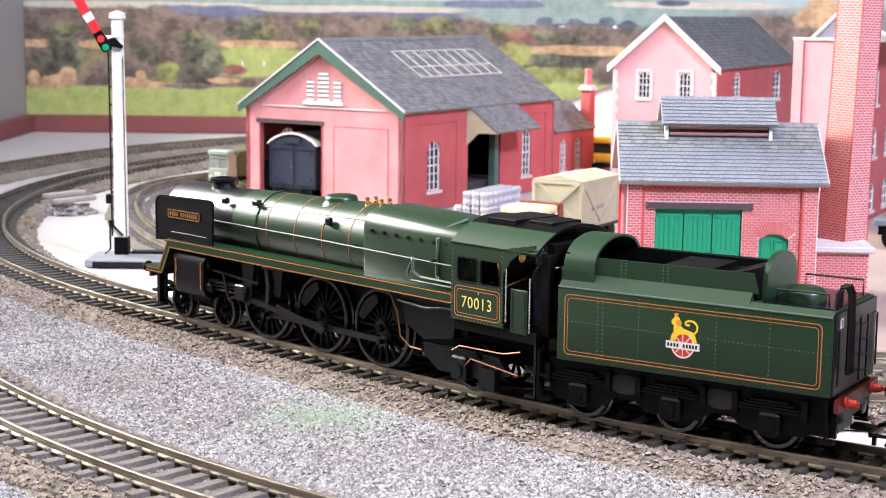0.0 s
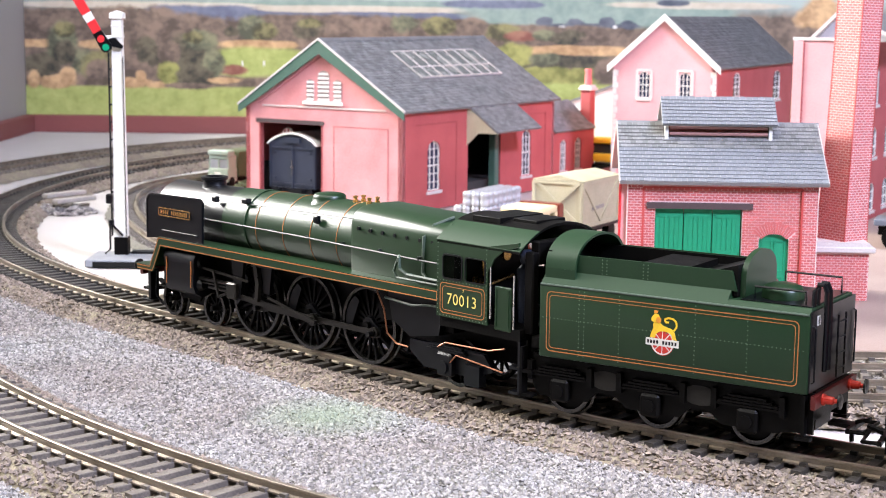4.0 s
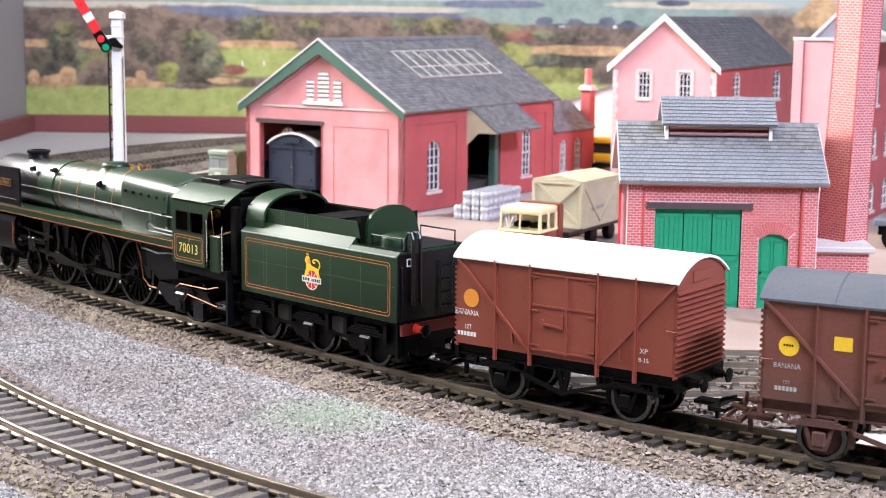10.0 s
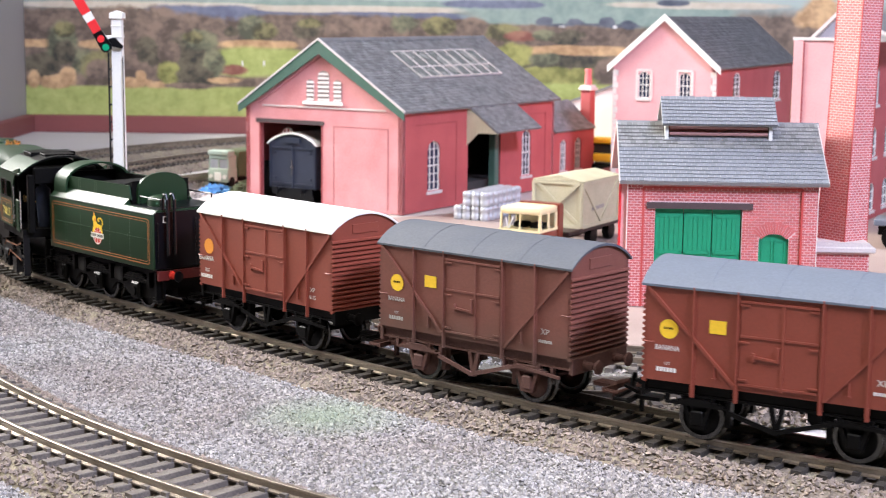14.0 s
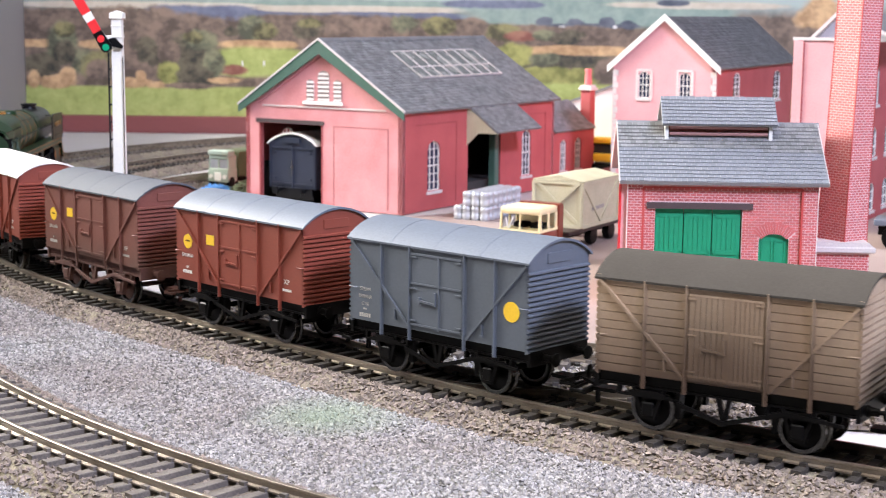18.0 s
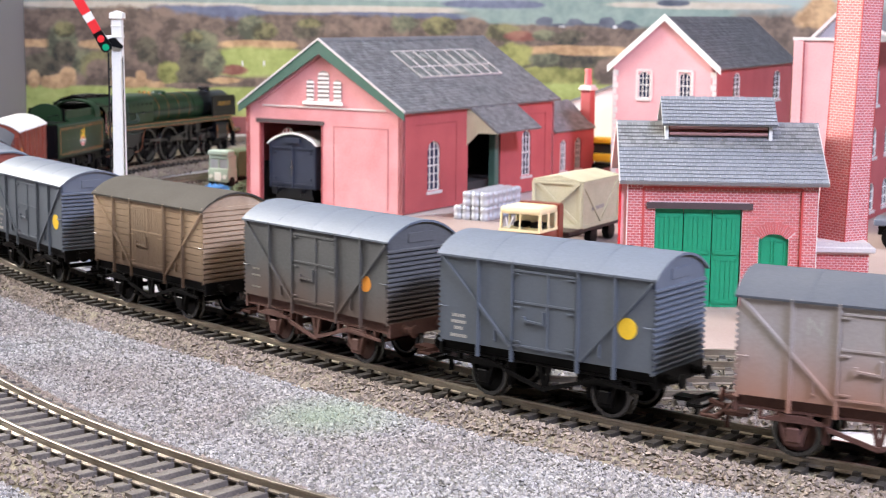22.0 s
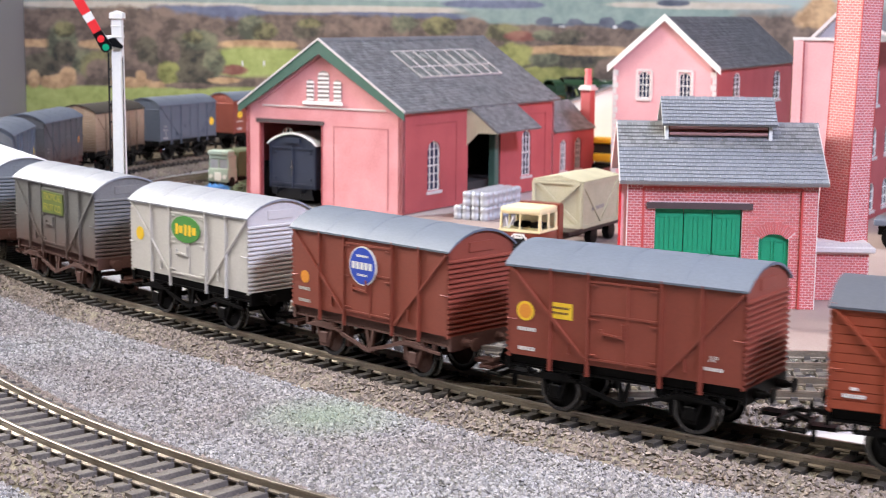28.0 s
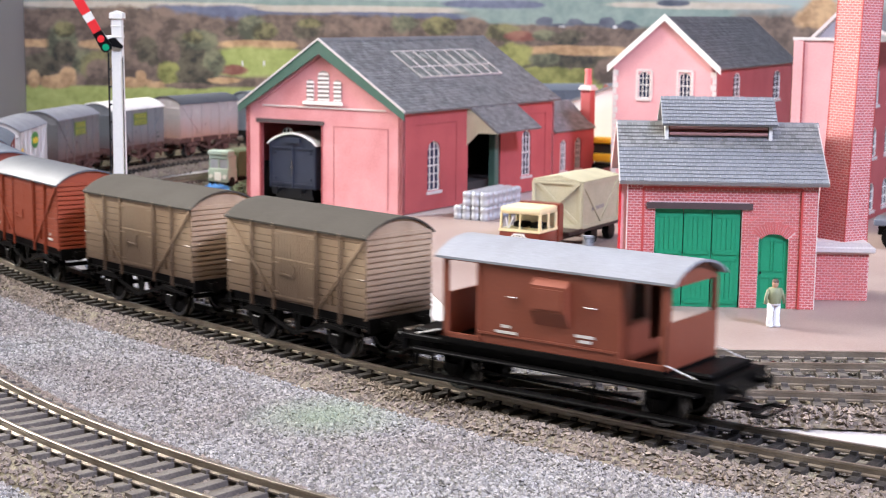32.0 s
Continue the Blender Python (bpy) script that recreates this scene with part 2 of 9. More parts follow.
M = {
    "white_ground": mat("white_painted_board", (0.48, 0.445, 0.43), 0.7, var=0.06, size=40, bump=0.25, col2=(0.46, 0.43, 0.40), amount=0.8),
    "yard": mat("brown_painted_yard", (0.26, 0.19, 0.17), 0.6, var=0.1, size=60, bump=0.2, col2=(0.36, 0.28, 0.25), amount=0.8),
    "gravel_bed": mat("gravel_bed", (0.15, 0.135, 0.125), 0.95, var=0.35, size=25, fine=0.9, bump=1.0, col2=(0.19, 0.20, 0.13), amount=0.4),
    "gravel": mat("grey_gravel", (0.30, 0.285, 0.272), 0.9, var=0.1, size=85, bump=0.25, col2=(0.215, 0.175, 0.155), amount=0.8, per="island", spread=0.5, stain=((0.235, 0.28, 0.19), -34, 430, 20)),
    "ballast_bed": mat("ballast_bed", (0.16, 0.126, 0.101), 0.95, var=0.4, size=14, fine=1.0, bump=1.0, col2=(0.26, 0.23, 0.15), amount=0.7),
    "ballast": mat("brown_ballast", (0.225, 0.178, 0.15), 0.9, var=0.15, size=30, bump=0.3, col2=(0.20, 0.165, 0.115), amount=0.5, per="island", spread=0.4),
    "sleeper": mat("sleeper_plastic", (0.09, 0.0765, 0.0675), 0.6, var=0.25, size=6, bump=0.3, col2=(0.20, 0.17, 0.14), amount=0.6),
    "sleeper_black": mat("black_sleeper_plastic", (0.022, 0.02, 0.019), 0.5, var=0.25, size=6, bump=0.3, col2=(0.07, 0.058, 0.048), amount=0.7),
    "rail": mat("rail_nickel", (0.40, 0.35, 0.29), 0.36, 0.8, var=0.1, size=16, bump=0.08, col2=(0.17, 0.13, 0.095), amount=0.7),
    "strip": mat("red_brown_board", (0.20, 0.055, 0.05), 0.6, var=0.1, size=80, bump=0.15),
    "grey_board": mat("grey_board", (0.30, 0.28, 0.26), 0.7, var=0.06, size=120, bump=0.1),
    # Unseen room surfaces, kept dark so they bounce little light back.
    "room": mat("room_wall", (0.045, 0.043, 0.042), 0.9, var=0.03, size=300, bump=0.0),
    "ceiling": mat("ceiling_paint", (0.14, 0.14, 0.14), 0.9, var=0.03, size=300, bump=0.0),
    "carpet": mat("carpet", (0.04, 0.037, 0.035), 0.95, var=0.2, size=200, fine=8, bump=0.3),
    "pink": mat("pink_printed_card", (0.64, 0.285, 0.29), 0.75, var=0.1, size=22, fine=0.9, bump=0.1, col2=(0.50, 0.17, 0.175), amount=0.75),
    # Paler pink, for the fronts of the rear house and the works.
    "pink_pale": mat("pale_pink_card", (0.70, 0.36, 0.36), 0.7, var=0.08, size=20, fine=0.9, bump=0.1, col2=(0.58, 0.28, 0.28), amount=0.6),
    "pink_line": mat("printed_red_line", (0.34, 0.10, 0.10), 0.75, var=0.1, bump=0.05),
    # Deeper red than the fronts, for side walls, office and stack.
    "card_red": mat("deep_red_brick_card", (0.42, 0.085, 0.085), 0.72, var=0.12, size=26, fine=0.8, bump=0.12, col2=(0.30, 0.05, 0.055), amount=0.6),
    "skylight_pale": mat("pale_grey_boarding", (0.50, 0.52, 0.56), 0.6, var=0.06, bump=0.05),
    "pink_dark": mat("dark_red_card_edge", (0.32, 0.06, 0.06), 0.75, var=0.1, bump=0.1),
    "brick": mat("red_brick", (0.54, 0.13, 0.125), 0.75, var=0.1, size=14, bump=0.2, per="island", spread=0.14),
    "mortar": mat("pink_mortar", (0.80, 0.60, 0.58), 0.8, var=0.08, bump=0.2),
    "slate": mat("grey_slate", (0.215, 0.215, 0.215), 0.62, var=0.2, size=10, bump=0.3, per="island", col2=(0.11, 0.115, 0.12), amount=0.4),
    "slate_obj": mat("grey_slate_piece", (0.205, 0.215, 0.235), 0.7, var=0.12, size=4, bump=0.3, per="object", spread=0.1, col2=(0.15, 0.157, 0.175), amount=0.4),
    "slate_base": mat("pale_slate_joint", (0.33, 0.335, 0.34), 0.7, var=0.15, bump=0.2),
    "green_trim": mat("dark_green_paint", (0.055, 0.115, 0.085), 0.45, var=0.12, bump=0.1),
    "door_green": mat("bright_green_paint", (0.005, 0.265, 0.125), 0.5, var=0.1, size=12, bump=0.1),
    "white": mat("white_paint", (0.78, 0.765, 0.70), 0.45, var=0.05, bump=0.08),
    "stone": mat("pale_stone", (0.60, 0.55, 0.52), 0.75, var=0.1, bump=0.2),
    "pane": mat("dark_blue_window_film", (0.02, 0.028, 0.06), 0.12, var=0.1, bump=0.0),
    "lintel": mat("dark_lintel", (0.07, 0.045, 0.045), 0.6, var=0.15),
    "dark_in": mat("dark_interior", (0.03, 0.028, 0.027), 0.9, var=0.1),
    "louvre": mat("louvre_brown", (0.26, 0.07, 0.055), 0.7, var=0.15),
    "black": mat("satin_black_paint", (0.0022, 0.0025, 0.004), 0.3, var=0.2, size=20, bump=0.03, spec=0.35),
    "matt_black": mat("matt_black_plastic", (0.004, 0.0036, 0.0034), 0.4, var=0.3, size=6, bump=0.15, spec=0.1),
    "loco_green": mat("deep_brunswick_green_paint", (0.0105, 0.031, 0.0115), 0.34, var=0.05, size=40, bump=0.012, spec=0.4),
    "orange": mat("orange_lining", (0.42, 0.15, 0.04), 0.4, var=0.05, bump=0.0),
    "copper": mat("copper_pipe", (0.30, 0.12, 0.06), 0.35, 0.6, var=0.1, bump=0.02),
    "brass": mat("brass", (0.72, 0.42, 0.14), 0.25, 0.9, var=0.1, bump=0.02),
    "steel": mat("bright_steel", (0.62, 0.60, 0.57), 0.25, 0.95, var=0.1, bump=0.02),
    "rod": mat("dull_rod_metal", (0.05, 0.047, 0.043), 0.3, 0.8, var=0.15, bump=0.05),
    "tyre": mat("blackened_tyre", (0.085, 0.082, 0.078), 0.2, 0.9, var=0.1, bump=0.03),
    "pipe": mat("grey_green_pipe", (0.04, 0.065, 0.048), 0.5, 0.0, var=0.1, bump=0.03),
    "red": mat("buffer_red", (0.62, 0.035, 0.02), 0.4, var=0.08, bump=0.03),
    "signal_red": mat("signal_red", (0.75, 0.03, 0.035), 0.35, var=0.04, bump=0.02),
    "lens_green": mat("green_lens", (0.01, 0.30, 0.15), 0.1, var=0.05, bump=0),
    # Rivets far lighter than the body green: their glint is put into the colour.
    "loco_rivet": mat("glint_green_rivet", (0.10, 0.15, 0.10), 0.35, var=0.1, bump=0),
    "yellow": mat("yellow_paint", (0.86, 0.55, 0.03), 0.45, var=0.06, bump=0.03),
    "gold": mat("gold_lettering", (0.80, 0.62, 0.16), 0.45, var=0.05, bump=0),
    "letter": mat("white_lettering", (0.72, 0.70, 0.66), 0.55, var=0.08, bump=0),
    "letter_grey": mat("worn_pale_lettering", (0.42, 0.40, 0.37), 0.6, var=0.15, bump=0),
    "letter_dim": mat("faded_lettering", (0.24, 0.22, 0.19), 0.6, var=0.15, bump=0),
    "letter_dark": mat("dark_brown_lettering", (0.05, 0.042, 0.04), 0.6, var=0.1, bump=0),
    "poster_yellow": mat("dull_yellow_lettering", (0.36, 0.33, 0.05), 0.6, var=0.1, bump=0),
    # Buffer red darkened for the beams: the shade on them is put into the colour.
    "beam_red": mat("shaded_buffer_beam_red", (0.10, 0.008, 0.006), 0.5, var=0.1, bump=0.02),
    # Lorry maroon darkened: the shadow under the crate is put into the bed's colour.
    "bed_dark": mat("shaded_maroon_chassis", (0.022, 0.009, 0.007), 0.5, var=0.15, bump=0.05),
    "orange_dot": mat("orange_dot", (0.72, 0.27, 0.03), 0.5, var=0.06, bump=0),
    "panel_green": mat("green_poster", (0.13, 0.17, 0.035), 0.5, var=0.1, bump=0),
    "blue": mat("blue_disc", (0.02, 0.06, 0.42), 0.45, var=0.06, bump=0),
    "oval_green": mat("green_oval", (0.07, 0.26, 0.05), 0.45, var=0.06, bump=0),
    "cream": mat("cream_paint", (0.78, 0.66, 0.38), 0.35, var=0.05, bump=0.02),
    "maroon": mat("maroon_paint", (0.16, 0.03, 0.015), 0.3, var=0.08, bump=0.02),
    "crate": mat("pale_olive_crate", (0.52, 0.48, 0.33), 0.6, var=0.1, size=14, bump=0.1, col2=(0.40, 0.37, 0.25), amount=0.6),
    "can": mat("milk_churn_grey", (0.46, 0.47, 0.50), 0.4, 0.2, var=0.15, bump=0.1),
    "navy": mat("navy_van_paint", (0.022, 0.028, 0.048), 0.45, var=0.1, bump=0.1),
    "lorry_green": mat("pale_green_lorry", (0.36, 0.44, 0.36), 0.4, var=0.1, bump=0.05),
    "olive": mat("olive_canvas", (0.085, 0.10, 0.045), 0.8, var=0.2, bump=0.3),
    "blue_sheet": mat("blue_tarpaulin", (0.10, 0.33, 0.70), 0.5, var=0.15, bump=0.2),
    "bush": mat("grey_green_bush", (0.13, 0.16, 0.09), 0.9, var=0.35, size=4, bump=0.6, per="island"),
    "scrap": mat("grey_timber_stack", (0.33, 0.30, 0.27), 0.8, var=0.2, bump=0.3),
    "sand": mat("tan_timber", (0.40, 0.29, 0.20), 0.7, var=0.15, bump=0.2),
    "figure": mat("painted_figure", (0.55, 0.5, 0.42), 0.6, var=0.1, bump=0.05),
    "roof_white": mat("white_van_roof", (0.84, 0.82, 0.77), 0.55, var=0.04, size=20, bump=0.05),
    "roof_grey": mat("mid_grey_van_roof", (0.122, 0.141, 0.174), 0.5, var=0.1, size=16, bump=0.08),
    "roof_silver_dark": mat("plain_grey_van_roof", (0.085, 0.09, 0.105), 0.55, var=0.1, size=16, bump=0.08),
    "roof_dark": mat("dark_grey_van_roof", (0.075, 0.082, 0.098), 0.7, spec=0.3, var=0.1, size=14, bump=0.08, col2=(0.11, 0.112, 0.12), amount=0.5),
    "roof_silver": mat("pale_grey_van_roof", (0.264, 0.272, 0.297), 0.5, var=0.12, size=12, bump=0.1, col2=(0.19, 0.19, 0.2), amount=0.5),
    "roof_brown": mat("sooty_brown_van_roof", (0.058, 0.05, 0.04), 0.85, spec=0.2, var=0.12, size=14, bump=0.1),
    "van_red": mat("bauxite_van_paint", (0.225, 0.048, 0.028), 0.5, var=0.07, size=18, bump=0.05),
    "van_brown": mat("weathered_bauxite", (0.165, 0.052, 0.036), 0.6, var=0.12, size=10, bump=0.1, low=((0.10, 0.05, 0.035), 13, 24), streak=True),
    "van_orange": mat("fresh_bauxite", (0.30, 0.055, 0.022), 0.5, var=0.08, size=15, bump=0.06),
    "van_grey": mat("plain_grey_van_paint", (0.10, 0.116, 0.142), 0.5, var=0.07, size=18, bump=0.05),
    "van_dark": mat("weathered_dark_grey", (0.085, 0.085, 0.088), 0.6, var=0.15, size=8, bump=0.1, low=((0.10, 0.058, 0.042), 13, 27), streak=True),
    "van_tan": mat("weathered_tan_timber", (0.50, 0.37, 0.25), 0.42, var=0.1, size=14, bump=0.12, col2=(0.28, 0.18, 0.11), amount=0.85, low=((0.07, 0.04, 0.024), 14, 32), streak=True, soot=((0.05, 0.028, 0.016), 30)),
    "van_pale": mat("faded_grey_rusting", (0.37, 0.33, 0.315), 0.55, var=0.1, size=12, bump=0.08, low=((0.36, 0.17, 0.11), 13, 30), streak=True),
    "van_panel": mat("dusty_grey_van", (0.165, 0.175, 0.18), 0.6, var=0.12, size=10, bump=0.1, low=((0.13, 0.075, 0.06), 13, 26), streak=True),
    "van_worn": mat("grimy_grey_van", (0.15, 0.145, 0.14), 0.6, var=0.16, size=8, bump=0.1, low=((0.12, 0.06, 0.045), 13, 29), streak=True),
    "van_white": mat("off_white_van", (0.56, 0.53, 0.50), 0.5, var=0.06, size=20, bump=0.05),
    "frame_rust": mat("rusty_underframe", (0.10, 0.042, 0.032), 0.75, var=0.2, size=6, bump=0.25),
    "brake_red": mat("brake_van_bauxite", (0.225, 0.058, 0.030), 0.5, var=0.07, size=20, bump=0.04),
    "loco_satin": mat("satin_green_paint", (0.0125, 0.036, 0.0145), 0.45, var=0.05, size=40, bump=0.02, spec=0.3),
    "loco_rail": mat("dark_handrail", (0.010, 0.016, 0.012), 0.5, 0.0, var=0.1, bump=0.02),
    "timber": mat("lamp_housing", (0.75, 0.75, 0.74), 0.5, var=0.03, bump=0),
}
GLASS = clear("clear_glazing")
M["pane_lit"] = GLASS
REAR_LIGHT = (136.0, 150.0, 16.0, 43.2, 6.0)
DIFFUSER = glow("lamp_diffuser", (1.0, 0.98, 0.95), 1.5)


# ---------------------------------------------------------------- mesh helpers (mm)
def box(bm, x0, x1, y0, y1, z0, z1):
    v = [bm.verts.new((x, y, z)) for z in (z0, z1) for y in (y0, y1) for x in (x0, x1)]
    for f in ((0, 2, 3, 1), (4, 5, 7, 6), (0, 1, 5, 4), (2, 6, 7, 3), (0, 4, 6, 2), (1, 3, 7, 5)):
        bm.faces.new([v[i] for i in f])
    return v


def rbox(bm, x0, x1, y0, y1, z0, z1, r=0.4, seg=1):
    t = bmesh.new()
    box(t, x0, x1, y0, y1, z0, z1)
    bmesh.ops.bevel(t, geom=t.edges[:], offset=r, segments=seg, affect="EDGES", profile=0.5)
    merge(bm, t)


def merge(bm, t, m=None):
    vs = {}
    for v in t.verts:
        vs[v] = bm.verts.new(m @ v.co if m else v.co)
    for f in t.faces:
        try:
            bm.faces.new([vs[v] for v in f.verts])
        except ValueError:
            pass
    t.free()


def prism(bm, pts, axis, a, b):
    """Extrudes a closed outline. axis 'x': pts are (y, z); 'y': (x, z); 'z': (x, y)."""
    def at(p, d):
        return {"x": (d, p[0], p[1]), "y": (p[0], d, p[1]), "z": (p[0], p[1], d)}[axis]
    lo, hi = [bm.verts.new(at(p, a)) for p in pts], [bm.verts.new(at(p, b)) for p in pts]
    n = len(pts)
    bm.faces.new(lo[::-1])
    bm.faces.new(hi)
    for i in range(n):
        bm.faces.new((lo[i], lo[(i + 1) % n], hi[(i + 1) % n], hi[i]))


def disc_pts(cx, cy, r, seg=20, ry=None, a0=0, a1=360):
    full = a1 - a0 >= 360
    n = seg if full else seg + 1
    return [(cx + r * math.cos(radians(a0 + (a1 - a0) * i / seg)), cy + (ry or r) * math.sin(radians(a0 + (a1 - a0) * i / seg))) for i in range(n)]


def cyl(bm, axis, c, r, a, b, seg=16, ry=None):
    prism(bm, disc_pts(c[0], c[1], r, seg, ry), axis, a, b)


def lathe(bm, axis, c, prof, seg=24):
    """Rings (d along the axis, radius) round the axis through c."""
    rings = []
    for d, r in prof:
        ring = []
        for i in range(seg):
            t = 2 * math.pi * i / seg
            p, q = c[0] + r * math.cos(t), c[1] + r * math.sin(t)
            ring.append(bm.verts.new({"x": (d, p, q), "y": (p, d, q), "z": (p, q, d)}[axis]))
        rings.append(ring)
    for k in range(len(rings) - 1):
        for i in range(seg):
            bm.faces.new((rings[k][i], rings[k][(i + 1) % seg], rings[k + 1][(i + 1) % seg], rings[k + 1][i]))
    bm.faces.new(rings[0][::-1])
    bm.faces.new(rings[-1])


def tube(bm, pts, r, seg=6):
    """A round wire along points."""
    rings = []
    P = [Vector(p) for p in pts]
    for i, p in enumerate(P):
        d = (P[min(i + 1, len(P) - 1)] - P[max(i - 1, 0)]).normalized()
        u = d.cross(Vector((0, 0, 1)) if abs(d.z) < 0.9 else Vector((1, 0, 0))).normalized()
        w = d.cross(u)
        rings.append([bm.verts.new(p + u * r * math.cos(2 * math.pi * k / seg) + w * r * math.sin(2 * math.pi * k / seg)) for k in range(seg)])
    for a, b in zip(rings, rings[1:]):
        for k in range(seg):
            bm.faces.new((a[k], a[(k + 1) % seg], b[(k + 1) % seg], b[k]))
    bm.faces.new(rings[0][::-1])
    bm.faces.new(rings[-1])


def bar(bm, x0, z0, x1, z1, w, y0, y1):
    """A flat strap between two points of an upright plane."""
    dx, dz = x1 - x0, z1 - z0
    n = math.hypot(dx, dz)
    ox, oz = -dz / n * w / 2, dx / n * w / 2
    prism(bm, [(x0 + ox, z0 + oz), (x0 - ox, z0 - oz), (x1 - ox, z1 - oz), (x1 + ox, z1 + oz)], "y", y0, y1)


def mesh_of(name, bm, material, smooth=None):
    bmesh.ops.recalc_face_normals(bm, faces=bm.faces[:])
    bmesh.ops.scale(bm, vec=(MM, MM, MM), verts=bm.verts[:])
    me = bpy.data.meshes.new(name)
    bm.to_mesh(me)
    bm.free()
    me.materials.append(material)
    if smooth:
        me.polygons.foreach_set("use_smooth", [True] * len(me.polygons))
        me.set_sharp_from_angle(angle=radians(smooth))
    return me


def part(name, bm, material, parent=None, label="", at=None, smooth=None):
    ob = new(name, mesh_of(name, bm, material, smooth))
    if parent:
        ob.parent = parent
    if at is not None:
        ob.matrix_basis = at
    if label:
        ob["label"] = label
    return ob


def quick(name, material, parent, fn, label="", at=None, smooth=None):
    bm = bmesh.new()
    fn(bm)
    return part(name, bm, material, parent, label, at, smooth)


def scattered(name, material, parent, fn, label="", smooth=None):
    """Like quick(), but each loose piece becomes a part of its own."""
    bm = bmesh.new()
    fn(bm)
    left = set(bm.verts)
    while left:
        seed = next(v for v in bm.verts if v in left)
        island, edge = {seed}, [seed]
        while edge:
            for e in edge.pop().link_edges:
                for v in e.verts:
                    if v not in island:
                        island.add(v)
                        edge.append(v)
        left -= island
        one = bmesh.new()
        twin = {v: one.verts.new(v.co) for v in bm.verts if v in island}
        for f in bm.faces:
            if f.verts[0] in island:
                one.faces.new([twin[v] for v in f.verts])
        part(name, one, material, parent, label, None, smooth)
    bm.free()


def mpose(x, y, z, rx=0, ry=0, rz=0):
    return pose(x * MM, y * MM, z * MM, rx, ry, rz)


def thing(name, m, label, category, group="", kind=""):
    ob = new(name)
    ob.empty_display_size = 0.01
    ob.matrix_basis = m
    return tagged(ob, label, category, group, kind)


def soup(name, verts, faces, material, parent=None, label="", kind=""):
    me = bpy.data.meshes.new(name)
    me.from_pydata((np.asarray(verts) * MM).tolist(), [], faces)
    me.materials.append(material)
    ob = new(name, me)
    if parent:
        ob.parent = parent
    return tagged(ob, label, "", "", kind)


STONE_F = [(0, 2, 4), (2, 1, 4), (1, 3, 4), (3, 0, 4), (2, 0, 5), (1, 2, 5), (3, 1, 5), (0, 3, 5)]


def stones(name, pts, size, material, parent, label, seed):
    """Many small uneven stones in one mesh, at points (x, y, z)."""
    rng = np.random.default_rng(seed)
    n = len(pts)
    base = np.array([(-1, 0, 0), (1, 0, 0), (0, -1, 0), (0, 1, 0), (0, 0, 0.75), (0, 0, -0.6)], float)
    sc = size * (0.55 + 0.9 * rng.random((n, 1, 1))) * (0.6 + 0.8 * rng.random((n, 1, 3)))
    v = base[None] * sc * 0.5 + rng.normal(0, 0.09 * size, (n, 6, 3))
    a = rng.random(n) * 6.28
    c, s = np.cos(a)[:, None], np.sin(a)[:, None]
    tilt = rng.normal(0, 0.5, (n, 1))
    x, y, z = v[..., 0], v[..., 1], v[..., 2]
    y, z = y * np.cos(tilt) - z * np.sin(tilt), y * np.sin(tilt) + z * np.cos(tilt)
    v = np.stack([x * c - y * s, x * s + y * c, z], -1) + np.asarray(pts)[:, None]
    f = (np.array(STONE_F)[None] + 6 * np.arange(n)[:, None, None]).reshape(-1, 3)
    return soup(name, v.reshape(-1, 3), f.tolist(), material, parent, label, "stuff")


def words(text, size, material, parent, m, name="lettering", squash=1.0, space=1.0):
    cu = bpy.data.curves.new(name, "FONT")
    cu.body, cu.size, cu.align_x, cu.align_y, cu.extrude = text, size * MM, "CENTER", "CENTER", 0.00003
    cu.resolution_u = 3
    cu.space_character = space
    tmp = new("tmp", cu)
    me = bpy.data.meshes.new_from_object(tmp.evaluated_get(bpy.context.evaluated_depsgraph_get()))
    bpy.data.objects.remove(tmp)
    me.materials.clear()
    me.materials.append(material)
    for v in me.vertices:
        v.co.x *= squash
    ob = new(name, me)
    ob.parent, ob.matrix_basis = parent, m
    return ob


def rrect(x0, x1, z0, z1, r, seg=4):
    pts = []
    for cx, cz, a in ((x1 - r, z0 + r, -90), (x1 - r, z1 - r, 0), (x0 + r, z1 - r, 90), (x0 + r, z0 + r, 180)):
        pts += [(cx + r * math.cos(radians(a + 90 * i / seg)), cz + r * math.sin(radians(a + 90 * i / seg))) for i in range(seg + 1)]
    return pts


def lining(bm, pts, w, y0, y1, closed=True):
    """A thin painted line along points of an upright plane."""
    n = len(pts)
    for i in range(n if closed else n - 1):
        (x0, z0), (x1, z1) = pts[i], pts[(i + 1) % n]
        if abs(x1 - x0) + abs(z1 - z0) > 1e-6:
            bar(bm, x0, z0, x1, z1, w, y0, y1)


def both(fn):
    for s in (-1, 1):
        fn(s)


def yy(s, a, b):
    return sorted((s * a, s * b))


def van_roof_pts(w, top, edge, seg=14):
    """Outline of an arched roof from side to side."""
    r = (w * w + (top - edge) ** 2) / (2 * (top - edge))
    a = math.degrees(math.asin(w / r))
    return [(r * math.sin(radians(-a + 2 * a * i / seg)), top - r + r * math.cos(radians(-a + 2 * a * i / seg))) for i in range(seg + 1)]



# ---------------------------------------------------------------- the lines
# Curvature of the main line (1/m) every 80 mm of its length, from the yard end round the curve.
BEND = [1.58, 1.58, 1.58, 1.6, 1.6, 0.25, 0.0, 1.5, 2.14, 2.3, 2.19, 2.0, 1.9, 1.92, 1.96, 1.96, 1.96, 1.96, 1.96, 1.96, 1.96]
S_A, S_B, S_D = -2000.0, 2200.0, 4.0
LINE_S = np.arange(S_A, S_B + 1, S_D)
